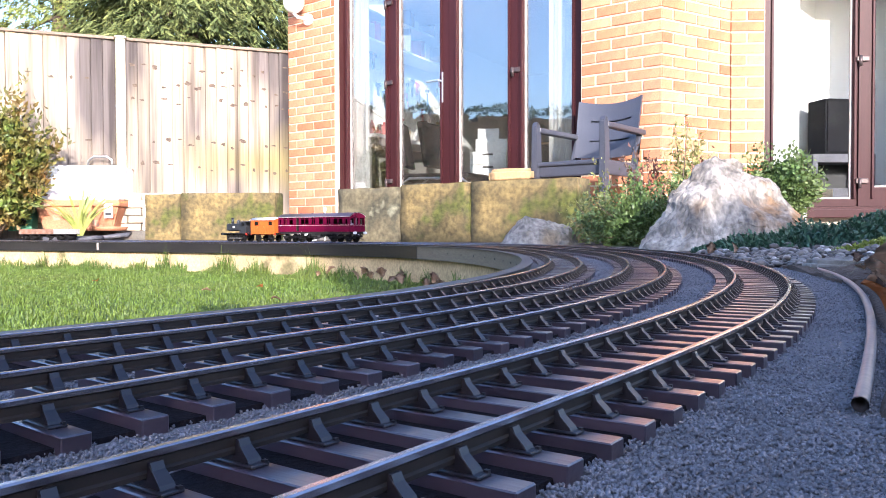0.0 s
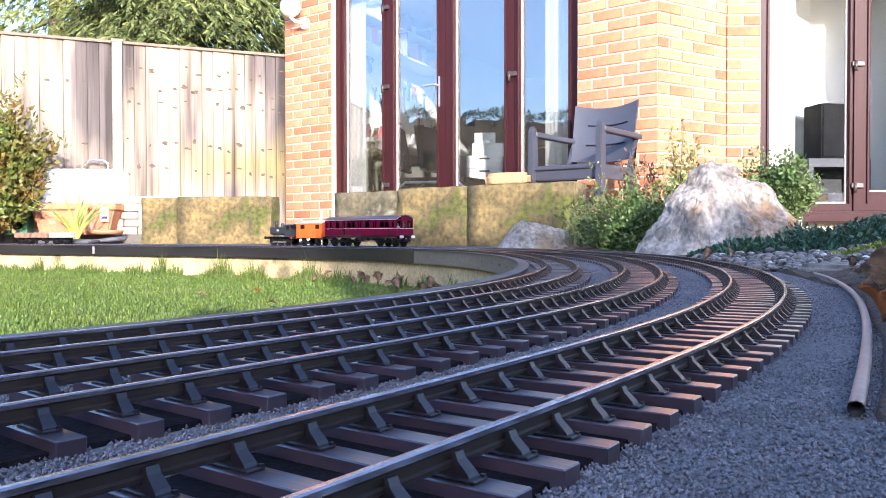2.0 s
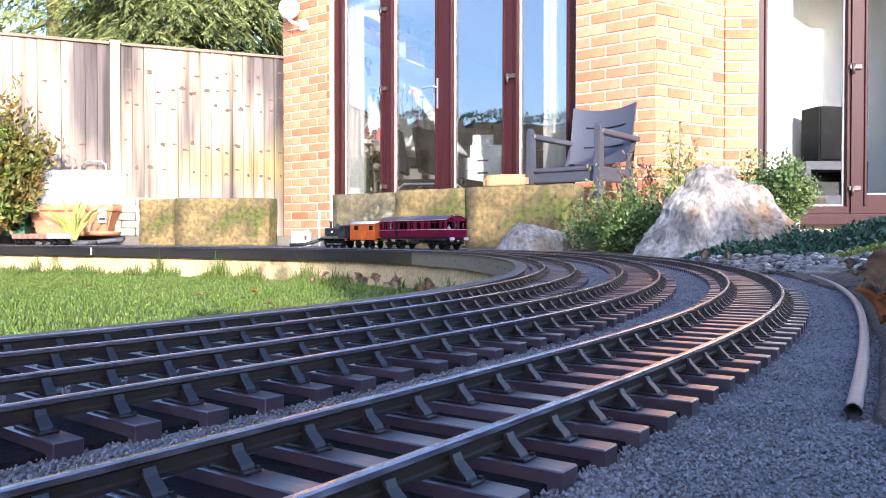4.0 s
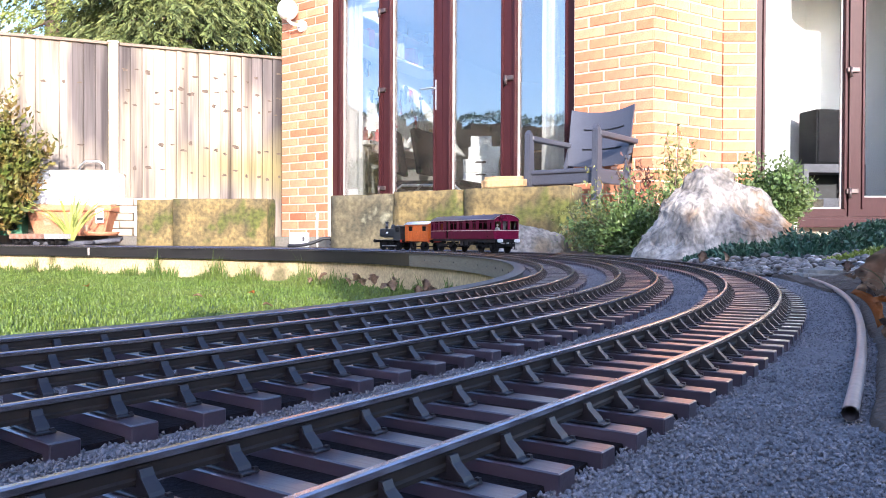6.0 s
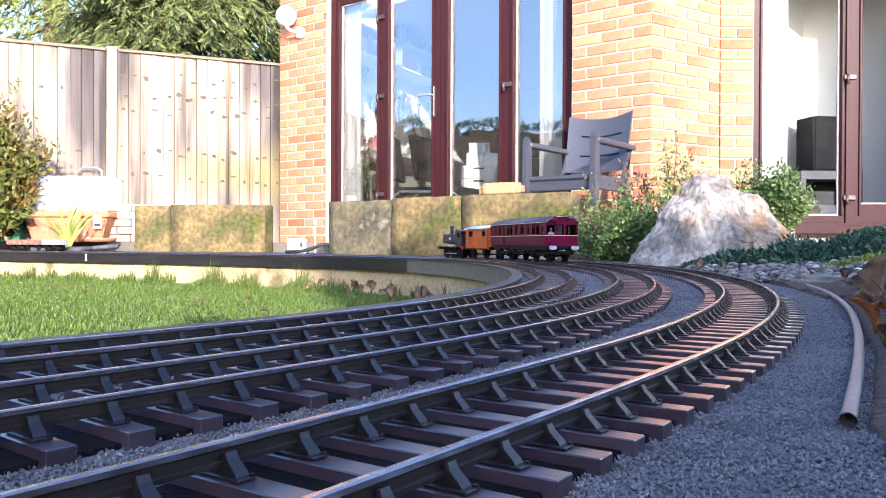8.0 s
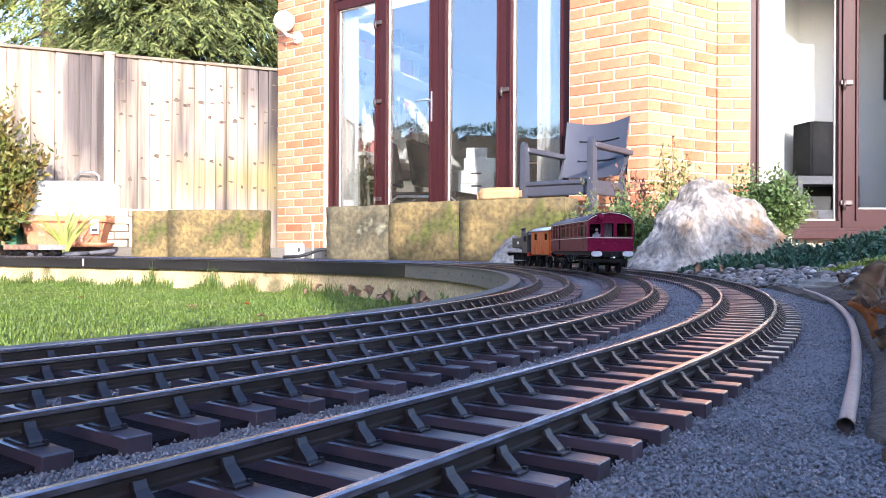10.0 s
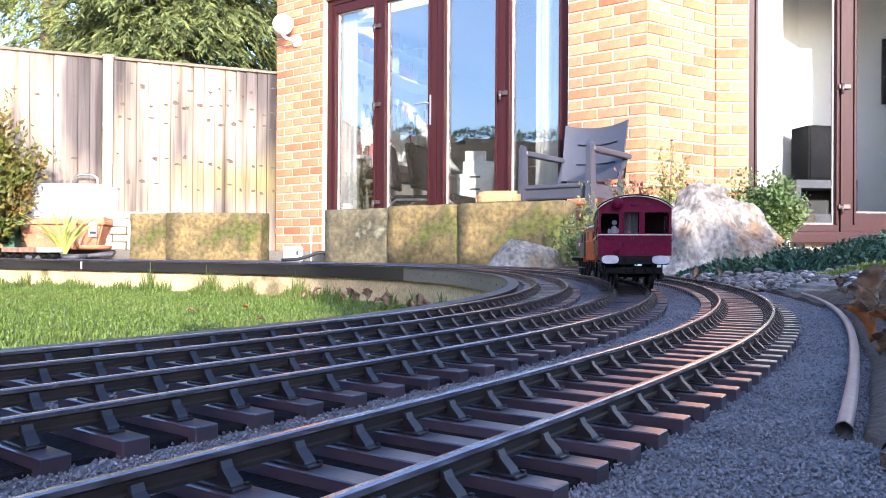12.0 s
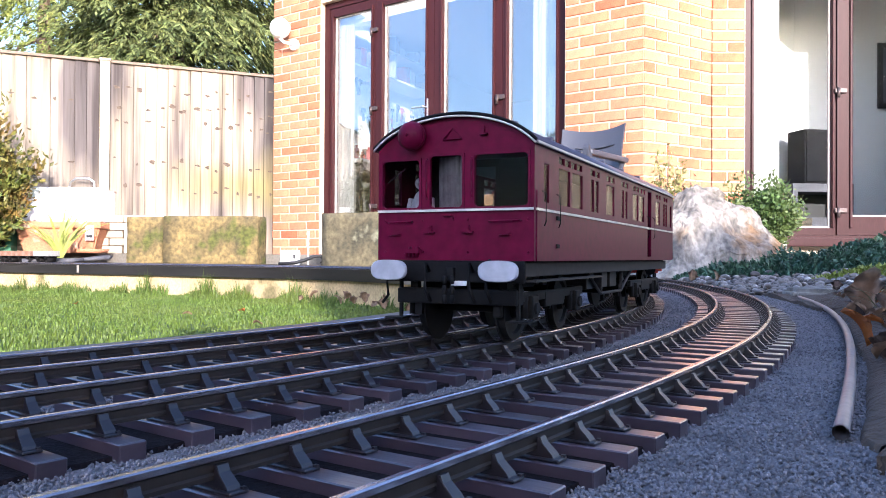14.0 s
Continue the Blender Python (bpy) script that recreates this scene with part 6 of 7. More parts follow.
for i in range(n):
    (t0, u0), (t1, u1) = ends
    f = roof.faces.new((t0[i], t0[i + 1], t1[i + 1], t1[i]))
    f.smooth = True
    roof.faces.new((u0[i], u1[i], u1[i + 1], u0[i + 1])), roof.faces.new((t0[i], u0[i], u0[i + 1], t0[i + 1])), roof.faces.new((t1[i], t1[i + 1], u1[i + 1], u1[i]))
for j in (0, n):
    roof.faces.new((ends[0][0][j], ends[1][0][j], ends[1][1][j], ends[0][1][j]))
roof_p = part("roof", roof, M_ROOF, coach, "curved lilac-grey roof")
rim = tube([(x * 0.995, Y0 - 0.0042, z - 0.0016) for x, z in top], 0.0008, 6)
part("roof_edge", tube([(x, Y0 - 0.0032, z + 0.0006) for x, z in top], 0.0012, 6), M_UNDER, roof_p, "dark edge round the roof end")
part("roof_rim", rim, M_RIM, roof_p, "cream bead round the roof end")
for sx in (-1, 1):
    part("gutter", box((0.0018, CL, 0.0016), (sx * (HW + 0.0022), Y0 + CL / 2, EAVE + 0.0012)), M_CREAM, roof_p)
    for k in range(6):
        y = Y0 + 0.05 + k * 0.09
        x = sx * 0.026
        bm = box((0.011, 0.007, 0.005), (x, y, roof_z(x) + 0.0035), 0.0018)
        part("roof_ventilator", bm, M_ROOF, roof_p)
# driving end fittings
bm = bmesh.new()
bmesh.ops.create_uvsphere(bm, u_segments=24, v_segments=14, radius=0.0105, matrix=pose(-0.0305, -0.008, 0.1515) @ Matrix.Diagonal((1, 0.75, 1, 1)))
add_cyl(bm, 0.0108, (-0.0305, -0.0085, 0.1515), (-0.0305, -0.0055, 0.1515), 24)
add_cyl(bm, 0.003, (-0.0305, -0.006, 0.1515), (-0.0305, 0.001, 0.1515), 10)
add_cyl(bm, 0.0012, (-0.0305, -0.0175, 0.1515), (-0.0305, -0.015, 0.1515), 8)
bell = part("warning_bell", bm, M_MAROON, front, "large maroon domed warning bell")
for x, w in ((-0.043, 0.019), (0.041, 0.023)):
    part("grab_rail", tube([(x - w / 2, 0, 0.088), (x - w / 2, -0.003, 0.088), (x + w / 2, -0.003, 0.0885), (x + w / 2, 0, 0.0885)], 0.0007, 6), M_MAROON, front)
for x in (-0.0185, 0.0125):
    bm = box((0.0085, 0.003, 0.0012), (x, -0.002, 0.0805))
    add_box(bm, (0.003, 0.002, 0.005), (x, -0.001, 0.083))
    add_cyl(bm, 0.0011, (x, -0.003, 0.084), (x, 0, 0.084), 8)
    part("lamp_iron", bm, M_MAROON, front)
part("tail_step", box((0.006, 0.004, 0.001), (-0.0035, -0.002, 0.0925)), M_MAROON, front)
tri = [(-0.0075, 0.148), (0.0, 0.1565), (0.0075, 0.148), (-0.0075, 0.148)]
part("lamp_bracket", tube([(x, -0.0012, z) for x, z in tri], 0.0007, 5), M_MAROON, front, "triangular lamp bracket")
part("waist_line", box((2 * HW - 0.001, 0.0028, 0.0017), (0, -0.0008, WAIST)), M_RIM, front, "cream waist moulding")
part("wiper", tube([(-0.053, -0.002, 0.118), (-0.038, -0.0022, 0.128)], 0.0005, 5), M_UNDER, front)
for sx, x in ((-1, -0.0205), (1, 0.0155)):
    part("vertical_handrail", tube([(x, 0, 0.105), (x, -0.003, 0.107), (x, -0.003, 0.133), (x, 0, 0.135)], 0.0006, 6), M_MAROON, front)
bm = bmesh.new()
for k, x in enumerate((-0.037, -0.034, -0.031, -0.028)):
    add_cyl(bm, 0.0012, (x, -0.002, 0.062), (x, -0.002, 0.068 + 0.002 * (k % 2)), 8)
add_box(bm, (0.013, 0.004, 0.003), (-0.0325, -0.002, 0.0665))
part("control_gear", bm, M_MAROON, front, "maroon control linkage box")
part("headcode_light", cyl(0.0012, (0.0, 0.0, 0.0905), (0.0, -0.002, 0.0905), 8), M_MAROON, front)
bm = bmesh.new()
for x in (-0.056, -0.024, 0.012, 0.058):
    for z in (0.066, 0.0895):
        bmesh.ops.create_uvsphere(bm, u_segments=8, v_segments=5, radius=0.0009, matrix=pose(x, -0.0003, z))
part("rivet_heads", bm, M_MAROON, front)
for x, z in ((0.041, 0.079), (-0.047, 0.079)):
    part("step_plate", box((0.009, 0.004, 0.0012), (x, -0.002, z)), M_MAROON, front)
part("side_lamp_iron", add_box(box((0.006, 0.003, 0.0012), (0.0245, -0.0018, 0.1505)), (0.0014, 0.003, 0.006), (0.0245, -0.0012, 0.1535)), M_MAROON, front)
part("vacuum_pipe", tube([(-0.052, 0.004, 0.060), (-0.052, -0.004, 0.058), (-0.0515, -0.006, 0.046), (-0.050, -0.006, 0.034), (-0.055, -0.006, 0.028)], 0.0011, 7), M_UNDER, coach, m=pose(0, Y0, 0))
# underframe
under = part("underframe", box((0.102, CL - 0.006, 0.006), (0, Y0 + CL / 2, 0.0568), 0.001), M_UNDER, coach)
for sx in (-1, 1):
    part("solebar", box((0.004, CL - 0.004, 0.0105), (sx * 0.052, Y0 + CL / 2, 0.0537), 0.0008), M_SOLE, under, "dusty grey solebar")
    part("footboard", box((0.009, 0.20, 0.0016), (sx * 0.056, Y0 + 0.11, 0.0455)), M_SOLE, under)
    truss = [(sx * 0.049, 0.205, 0.049), (sx * 0.049, 0.255, 0.028), (sx * 0.049, 0.34, 0.028), (sx * 0.049, 0.39, 0.049)]
    part("truss_rod", tube(truss, 0.0016, 6), M_SOLE, under, "grey truss rod")
    for y in (0.255, 0.34):
        part("queen_post", box((0.003, 0.003, 0.022), (sx * 0.049, y, 0.0385)), M_SOLE, under)
    for y, w in ((0.275, 0.03), (0.315, 0.028), (0.225, 0.025)):
        part("battery_box", box((0.022, w, 0.018), (sx * 0.036, y, 0.042), 0.0012), M_SOLE, under)
part("vacuum_cylinder", cyl(0.012, (0, 0.34, 0.028), (0, 0.34, 0.05), 18), M_UNDER, under)


def buffer_pair(parent, y_beam, y_face, z, half, oval=True, back=False):
    sg = 1 if not back else -1
    for sx in (-1, 1):
        bm = cyl(0.0055, (sx * half, y_beam, z), (sx * half, y_face + sg * 0.005, z), 14)
        add_cyl(bm, 0.003, (sx * half, y_beam, z), (sx * half, y_face + sg * 0.001, z), 10)
        bf = part("buffer", bm, M_UNDER, parent)
        hb = bmesh.new()
        r = 0.0148 if oval else 0.0085
        k = 0.5 if oval else 1.0
        # racetrack-shaped head, rounded at its rim
        loops = []
        for yy, sc in ((y_face + sg * 0.0025, 1.0), (y_face + sg * 0.001, 1.0), (y_face, 0.93)):
            ring = []
            for i in range(28):
                a = 2 * math.pi * i / 28
                cx, cz = math.cos(a), math.sin(a)
                ex = math.copysign(abs(cx) ** 0.62, cx) * r * sc
                ez = math.copysign(abs(cz) ** 0.8, cz) * r * k * sc
                ring.append(hb.verts.new((sx * half + ex, yy, z + ez)))
            loops.append(ring)
        for u, v in zip(loops, loops[1:]):
            for i in range(28):
                hb.faces.new((u[i], u[(i + 1) % 28], v[(i + 1) % 28], v[i]))
        hb.faces.new(loops[0]), hb.faces.new(loops[-1][::-1])
        part("buffer_head", hb, M_BUFFER if oval else M_UNDER, bf, "pale steel buffer head" if oval else "")


beam = part("buffer_beam", box((0.112, 0.004, 0.0155), (0, Y0 + 0.001, 0.0520), 0.001), M_UNDER, coach, "black buffer beam")
buffer_pair(coach, Y0, 0.0, 0.0528, 0.0428)
part("guard_bar", box((0.096, 0.016, 0.0115), (0, Y0 + 0.012, 0.0335), 0.0015), M_UNDER, coach, "black guard bar below the buffer beam")
for sx in (-1, 1):
    part("bar_hanger", box((0.006, 0.006, 0.016), (sx * 0.036, Y0 + 0.012, 0.0455)), M_UNDER, coach)
hook = bmesh.new()
add_box(hook, (0.006, 0.005, 0.01), (0, Y0 - 0.003, 0.05), 0.001)
for k, z in enumerate((0.043, 0.036, 0.029)):
    add_cyl(hook, 0.0016, (0.003, Y0 - 0.007, z + 0.006), (0.003, Y0 - 0.007, z), 6)
    add_cyl(hook, 0.0016, (-0.003, Y0 - 0.007, z + 0.006), (-0.003, Y0 - 0.007, z), 6)
part("screw_coupling", hook, M_UNDER, coach, "black screw coupling")
for x in (-0.018, 0.017, 0.03):
    part("brake_hose", tube([(x, Y0 - 0.002, 0.06 if x > 0.02 else 0.052), (x, Y0 - 0.008, 0.058), (x, Y0 - 0.009, 0.04), (x + 0.003, Y0 - 0.006, 0.03)], 0.0014, 7), M_UNDER, coach)
part("lamp_plate", box((0.012, 0.001, 0.0035), (0.006, Y0 - 0.0015, 0.0435)), M_WHITE, coach, "small pale plate")
for sx in (-1, 1):
    st = bmesh.new()
    add_box(st, (0.002, 0.003, 0.032), (sx * 0.0475, Y0 + 0.01, 0.033))
    add_box(st, (0.016, 0.012, 0.0016), (sx * 0.0495, Y0 + 0.008, 0.0165), 0.0005)
    part("step", st, M_UNDER, coach)
for yc in (0.115, 0.477):
    bogie = part("bogie", box((0.05, 0.03, 0.008), (0, yc, 0.042), 0.001), M_UNDER, coach)
    for sx in (-1, 1):
        sf = bmesh.new()
        add_box(sf, (0.004, 0.165, 0.007), (sx * 0.0455, yc, 0.0335), 0.001)
        add_box(sf, (0.005, 0.05, 0.012), (sx * 0.0455, yc, 0.030), 0.001)
        for dy in (-0.057, 0.057):
            add_box(sf, (0.009, 0.014, 0.017), (sx * 0.0465, yc + dy, 0.0255), 0.0015)
            add_cyl(sf, 0.0045, (sx * 0.049, yc + dy, 0.0245), (sx * 0.053, yc + dy, 0.0245), 12)
            for ddy in (-0.012, 0.012):
                add_cyl(sf, 0.0028, (sx * 0.046, yc + dy + ddy, 0.018), (sx * 0.046, yc + dy + ddy, 0.034), 8)
        part("side_frame", sf, M_UNDER, bogie)
        for dy in (-0.085, -0.028, 0.028, 0.085):
            part("brake_block", box((0.006, 0.005, 0.014), (sx * GAUGE / 2, yc + dy, 0.026), 0.001), M_UNDER, bogie)
    part("transom", box((0.09, 0.006, 0.006), (0, yc - 0.082, 0.034)), M_UNDER, bogie)
    part("transom", box((0.09, 0.006, 0.006), (0, yc + 0.082, 0.034)), M_UNDER, bogie)
    for dy in (-0.057, 0.057):
        wheelset(coach, yc + dy, 0.0235, SPIN["coach"])
# inside: floor, partitions, seats, curtain, the driver doll
part("floor", box((0.112, CL - 0.01, 0.002), (0, Y0 + CL / 2, 0.0625)), M_SEAT, coach)
part("cab_partition", grid_panel(0.112, 0.078, 0.0015, [(-0.012, 0.008, 0.066, 0.135)], -0.056, 0.063), M_SEAT, coach, m=pose(0, Y0 + 0.064, 0))
part("cab_partition", box((0.112, 0.0015, 0.078), (0, Y0 + 0.42, 0.102)), M_SEAT, coach)
part("corridor_wall", box((0.0015, 0.33, 0.078), (0.002, Y0 + 0.245, 0.102)), M_SEAT, coach, "dark wooden corridor partition")
for k in range(6):
    part("bench_seat", add_box(box((0.045, 0.02, 0.012), (-0.031, Y0 + 0.11 + k * 0.05, 0.075), 0.003), (0.045, 0.006, 0.03), (-0.031, Y0 + 0.122 + k * 0.05, 0.088), 0.003), M_SEAT, coach)
    part("bench_seat", add_box(box((0.045, 0.02, 0.012), (0.031, Y0 + 0.11 + k * 0.05, 0.075), 0.003), (0.045, 0.006, 0.03), (0.031, Y0 + 0.122 + k * 0.05, 0.088), 0.003), M_SEAT, coach)
cb = bmesh.new()
rowz = []
for z in (0.07, 0.137):
    rowz.append([cb.verts.new((-0.0175 + 0.0235 * i / 24, Y0 + 0.012 + 0.0026 * math.sin(i * 1.5) + (0.003 * (0.137 - z) / 0.067), z)) for i in range(25)])
for i in range(24):
    cb.faces.new((rowz[0][i], rowz[0][i + 1], rowz[1][i + 1], rowz[1][i]))
part("cab_curtain", cb, M_CABCLOTH, coach, "grey cloth curtain in the cab", smooth=True)
part("cab_desk", box((0.02, 0.012, 0.03), (0.031, Y0 + 0.03, 0.085), 0.002), M_CARD, coach, "small buff cupboard in the cab")
doll = bmesh.new()
DX, DY = -0.0345, Y0 + 0.017
bmesh.ops.create_uvsphere(doll, u_segments=16, v_segments=12, radius=1.0, matrix=pose(DX, DY, 0.092) @ Matrix.Diagonal((0.0088, 0.0068, 0.0215, 1)))
add_cyl(doll, 0.0026, (DX - 0.0085, DY, 0.107), (DX - 0.0105, DY - 0.003, 0.09), 8)
add_cyl(doll, 0.0026, (DX + 0.0085, DY, 0.107), (DX + 0.0105, DY - 0.004, 0.09), 8)
bmesh.ops.create_uvsphere(doll, u_segments=12, v_segments=8, radius=0.0046, matrix=pose(DX, DY - 0.001, 0.1185))
part("driver_doll", doll, M_DOLLC, coach, "small pale driver doll")

# ---- orange van ----
wagon = thing("goods_van", label="orange model goods van with a white curved roof", category="wagon")
VW, VL, V0 = 0.052, 0.195, 0.02


def van_side_holes():
    return [(0.018, 0.05, 0.098, 0.122), (0.13, 0.165, 0.098, 0.122)]


for sx in (-1, 1):
    m = Matrix.Translation((sx * VW, V0, 0)) @ Matrix.Rotation(radians(90), 4, "Z") @ (Matrix() if sx > 0 else Matrix.Translation((0, -0.003, 0)))
    vs = part("side", grid_panel(VL, 0.084, 0.003, van_side_holes(), 0, 0.046), M_ORANGE, wagon, "orange boarded side", m)
    for k in range(9):
        part("batten", box((0.0025, 0.0058, 0.05), (0.008 + k * (VL - 0.016) / 8, 0.0015, 0.071)), M_ORANGE, vs)
    for a, b in (((0.06, 0.052), (0.09, 0.094)), ((0.13, 0.094), (0.165, 0.052))):
        part("brace", tube([(a[0], -0.0008 if sx > 0 else 0.0038, a[1]), (b[0], -0.0008 if sx > 0 else 0.0038, b[1])], 0.0016, 4), M_ORANGE, vs)
    part("waist_rail", box((VL, 0.006, 0.003), (VL / 2, 0.0015, 0.096)), M_ORANGE, vs)
for y in (V0, V0 + VL - 0.003):
    part("end", box((2 * VW, 0.003, 0.09), (0, y + 0.0015, 0.091)), M_ORANGE, wagon, "orange boarded end")
    part("buffer_beam", box((0.1, 0.004, 0.013), (0, y + (0 if y == V0 else 0.004), 0.0475), 0.001), M_REDBEAM, wagon, "red buffer beam")
part("interior", box((0.09, VL - 0.03, 0.07), (0, V0 + VL / 2, 0.085)), M_UNDER, wagon)
vr = bmesh.new()
nn = 14
pr = [(-VW - 0.004 + (2 * VW + 0.008) * i / nn) for i in range(nn + 1)]
rows_t = [[vr.verts.new((x, y, 0.132 + 0.014 * (1 - (x / (VW + 0.004)) ** 2) + dz)) for x in pr] for y in (V0 - 0.006, V0 + VL + 0.006) for dz in (0, -0.003)]
for i in range(nn):
    a, b, c, d = rows_t
    f = vr.faces.new((a[i], a[i + 1], c[i + 1], c[i]))
    f.smooth = True
    vr.faces.new((b[i], d[i], d[i + 1], b[i + 1])), vr.faces.new((a[i], b[i], b[i + 1], a[i + 1])), vr.faces.new((c[i], c[i + 1], d[i + 1], d[i]))
part("roof", vr, M_WHITEROOF, wagon, "white curved roof")
part("underframe", box((0.09, VL, 0.008), (0, V0 + VL / 2, 0.046), 0.001), M_UNDER, wagon)
buffer_pair(wagon, V0, 0.0, 0.0475, 0.0385, False)
buffer_pair(wagon, V0 + VL, V0 * 2 + VL, 0.0475, 0.0385, False, True)
for y in (V0 + 0.045, V0 + VL - 0.045):
    wheelset(wagon, y, 0.0205, SPIN["van"])
    for sx in (-1, 1):
        part("axle_guard", add_box(box((0.003, 0.022, 0.03), (sx * 0.043, y, 0.032), 0.001), (0.007, 0.012, 0.012), (sx * 0.0445, y, 0.022), 0.001), M_UNDER, wagon)

# ---- tank engine ----
loco = thing("steam_locomotive", label="black model steam tank engine with a tall chimney", category="locomotive")
part("running_plate", box((0.108, 0.2, 0.004), (0, 0.12, 0.052), 0.001), M_LOCO, loco)
for y in (0.021, 0.219):
    part("buffer_beam", box((0.108, 0.004, 0.014), (0, y, 0.047), 0.001), M_REDBEAM if y < 0.1 else M_LOCO, loco, "red buffer beam" if y < 0.1 else "black buffer beam")
part("boiler", cyl(0.024, (0, 0.075, 0.088), (0, 0.206, 0.088), 24), M_LOCO, loco)
part("smokebox_door", cyl(0.021, (0, 0.206, 0.088), (0, 0.211, 0.088), 24, 0.014), M_LOCO, loco)
for sx in (-1, 1):
    pt = part("pannier_tank", box((0.02, 0.115, 0.042), (sx * 0.036, 0.136, 0.090), 0.006, 3), M_LOCO, loco, "black side tank")
    part("number_plate", box((0.001, 0.016, 0.009), (sx * 0.0463, 0.13, 0.09)), M_WHITE, pt, "small pale plate")
    part("frame", box((0.004, 0.19, 0.025), (sx * 0.022, 0.12, 0.04)), M_UNDER, loco)
    part("coupling_rod", box((0.003, 0.115, 0.004), (sx * 0.041, 0.12, 0.022), 0.001), M_BENCH, loco)
    part("cab_side", grid_panel(0.052, 0.07, 0.002, [(0.010, 0.036, 0.094, 0.116)], 0, 0.054), M_LOCO, loco, m=Matrix.Translation((sx * 0.051, 0.022, 0)) @ Matrix.Rotation(radians(90), 4, "Z"))
    part("cab_step", box((0.012, 0.02, 0.002), (sx * 0.049, 0.05, 0.022)), M_UNDER, loco)
part("cab_front", box((0.102, 0.002, 0.07), (0, 0.075, 0.089)), M_LOCO, loco)
part("cab_back", box((0.102, 0.002, 0.045), (0, 0.022, 0.0765)), M_LOCO, loco)
part("bunker", box((0.1, 0.02, 0.04), (0, 0.012 + 0.018, 0.074), 0.002), M_LOCO, loco)
cr = bmesh.new()
add_cyl(cr, 0.078, (0, 0.014, 0.05), (0, 0.084, 0.05), 40)
bmesh.ops.bisect_plane(cr, geom=cr.verts[:] + cr.edges[:] + cr.faces[:], plane_co=(0, 0, 0.1215), plane_no=(0, 0, -1), clear_outer=True)
bmesh.ops.holes_fill(cr, edges=cr.edges[:])
part("cab_roof", cr, M_LOCO, loco)
ch = cyl(0.0085, (0, 0.186, 0.108), (0, 0.186, 0.145), 18, 0.0075)
add_cyl(ch, 0.011, (0, 0.186, 0.143), (0, 0.186, 0.149), 18)
part("chimney", ch, M_LOCO, loco)
dm = cyl(0.0105, (0, 0.136, 0.106), (0, 0.136, 0.124), 18)
bmesh.ops.create_uvsphere(dm, u_segments=18, v_segments=10, radius=0.0105, matrix=pose(0, 0.136, 0.124))
part("dome", dm, M_LOCO, loco)
part("safety_valve", cyl(0.006, (0, 0.102, 0.108), (0, 0.102, 0.129), 12, 0.004), M_CHROME, loco)
buffer_pair(loco, 0.021, 0.0, 0.0475, 0.0385, False)
buffer_pair(loco, 0.22, 0.24, 0.0475, 0.0385, False, True)
for y in (0.062, 0.12, 0.178):
    wheelset(loco, y, 0.0265, SPIN["loco"])

# ---- parked wagons on the far line ----
M_RUST = mat("rusty_wagon", (0.2, 0.09, 0.05), 0.8, second=(0.32, 0.25, 0.2), grain=120, blotch=20, bump=0.2)


def open_wagon(s, label, material):
    x, y, h = OUTER.at(s)
    w = thing("open_wagon", Matrix.Translation((x, y, RAIL_Z)) @ Matrix.Rotation(h - math.pi / 2, 4, "Z"), label, "wagon", group="parked wagons")
    for sx in (-1, 1):
        part("side", box((0.003, 0.16, 0.038), (sx * 0.05, 0, 0.065), 0.001), material, w)
    for sy in (-1, 1):
        part("end", box((0.1, 0.003, 0.038), (0, sy * 0.08, 0.065), 0.001), material, w)
        part("axle", cyl(0.019, (-0.034, sy * 0.045, 0.019), (0.034, sy * 0.045, 0.019), 16), M_UNDER, w)
        part("axle_guard", box((0.096, 0.018, 0.022), (0, sy * 0.045, 0.033), 0.001), M_UNDER, w)
    part("floor", box((0.1, 0.16, 0.006), (0, 0, 0.045)), M_UNDER, w)
    return w


open_wagon(OUTER.length() - 0.72, "rusty brown open model wagon on the far track", M_RUST)
open_wagon(OUTER.length() - 0.92, "pale grey open model wagon on the far track", M_BENCH)
open_wagon(OUTER.length() - 0.52, "rusty brown open model wagon on the far track", M_RUST)


# ---- bricks of the house walls ----
def brick_mesh(name, L):
    return bm_mesh(name, box((L, 0.03, 0.065), (L / 2, 0.0, 0.0325), 0.004, 1), M_BRICK)


BRICK = {L: brick_mesh("brick", L) for L in (0.215, 0.1025, 0.16, 0.05)}


def lay(wall, x0, x1, z0, z1, odd=0, seed=0):
    """Stretcher bond between x0 and x1, standing a little proud of the mortar."""
    rnd = random.Random(seed)
    k = 0
    z = z0
    while z < z1:
        x = x0
        first = 0.215 if (k + odd) % 2 else 0.1025
        L = first
        while x < x1 - 0.02:
            room = x1 - x
            last = room < L + 0.05
            pick = L if not last else min(BRICK, key=lambda q: abs(q - room))
            cut = Matrix.Diagonal((room / pick, 1, 1, 1)) if last else Matrix()
            part("brick", BRICK[pick], None, wall, m=pose(x + (0 if last else rnd.uniform(-0.0015, 0.0015)), 0.008 + rnd.uniform(-0.002, 0.002), z + rnd.uniform(-0.001, 0.001), 0, 0, 0) @ cut)
            x += x1 if last else pick + 0.0105
            L = 0.215
        z += 0.0755
        k += 1


lay(wall_w, 0.2, D0 - 0.004, 0.09, 2.5, 0, 1)
lay(wall_w, D1 + 0.006, WL + 0.003, 0.09, 2.1, 1, 2)
lay(wall_r, -0.002, RL - 0.004, 0.09, 2.1, 0, 3)
lay(wall_s, 0.004, E0 - 0.004, 0.09, 2.1, 1, 4)


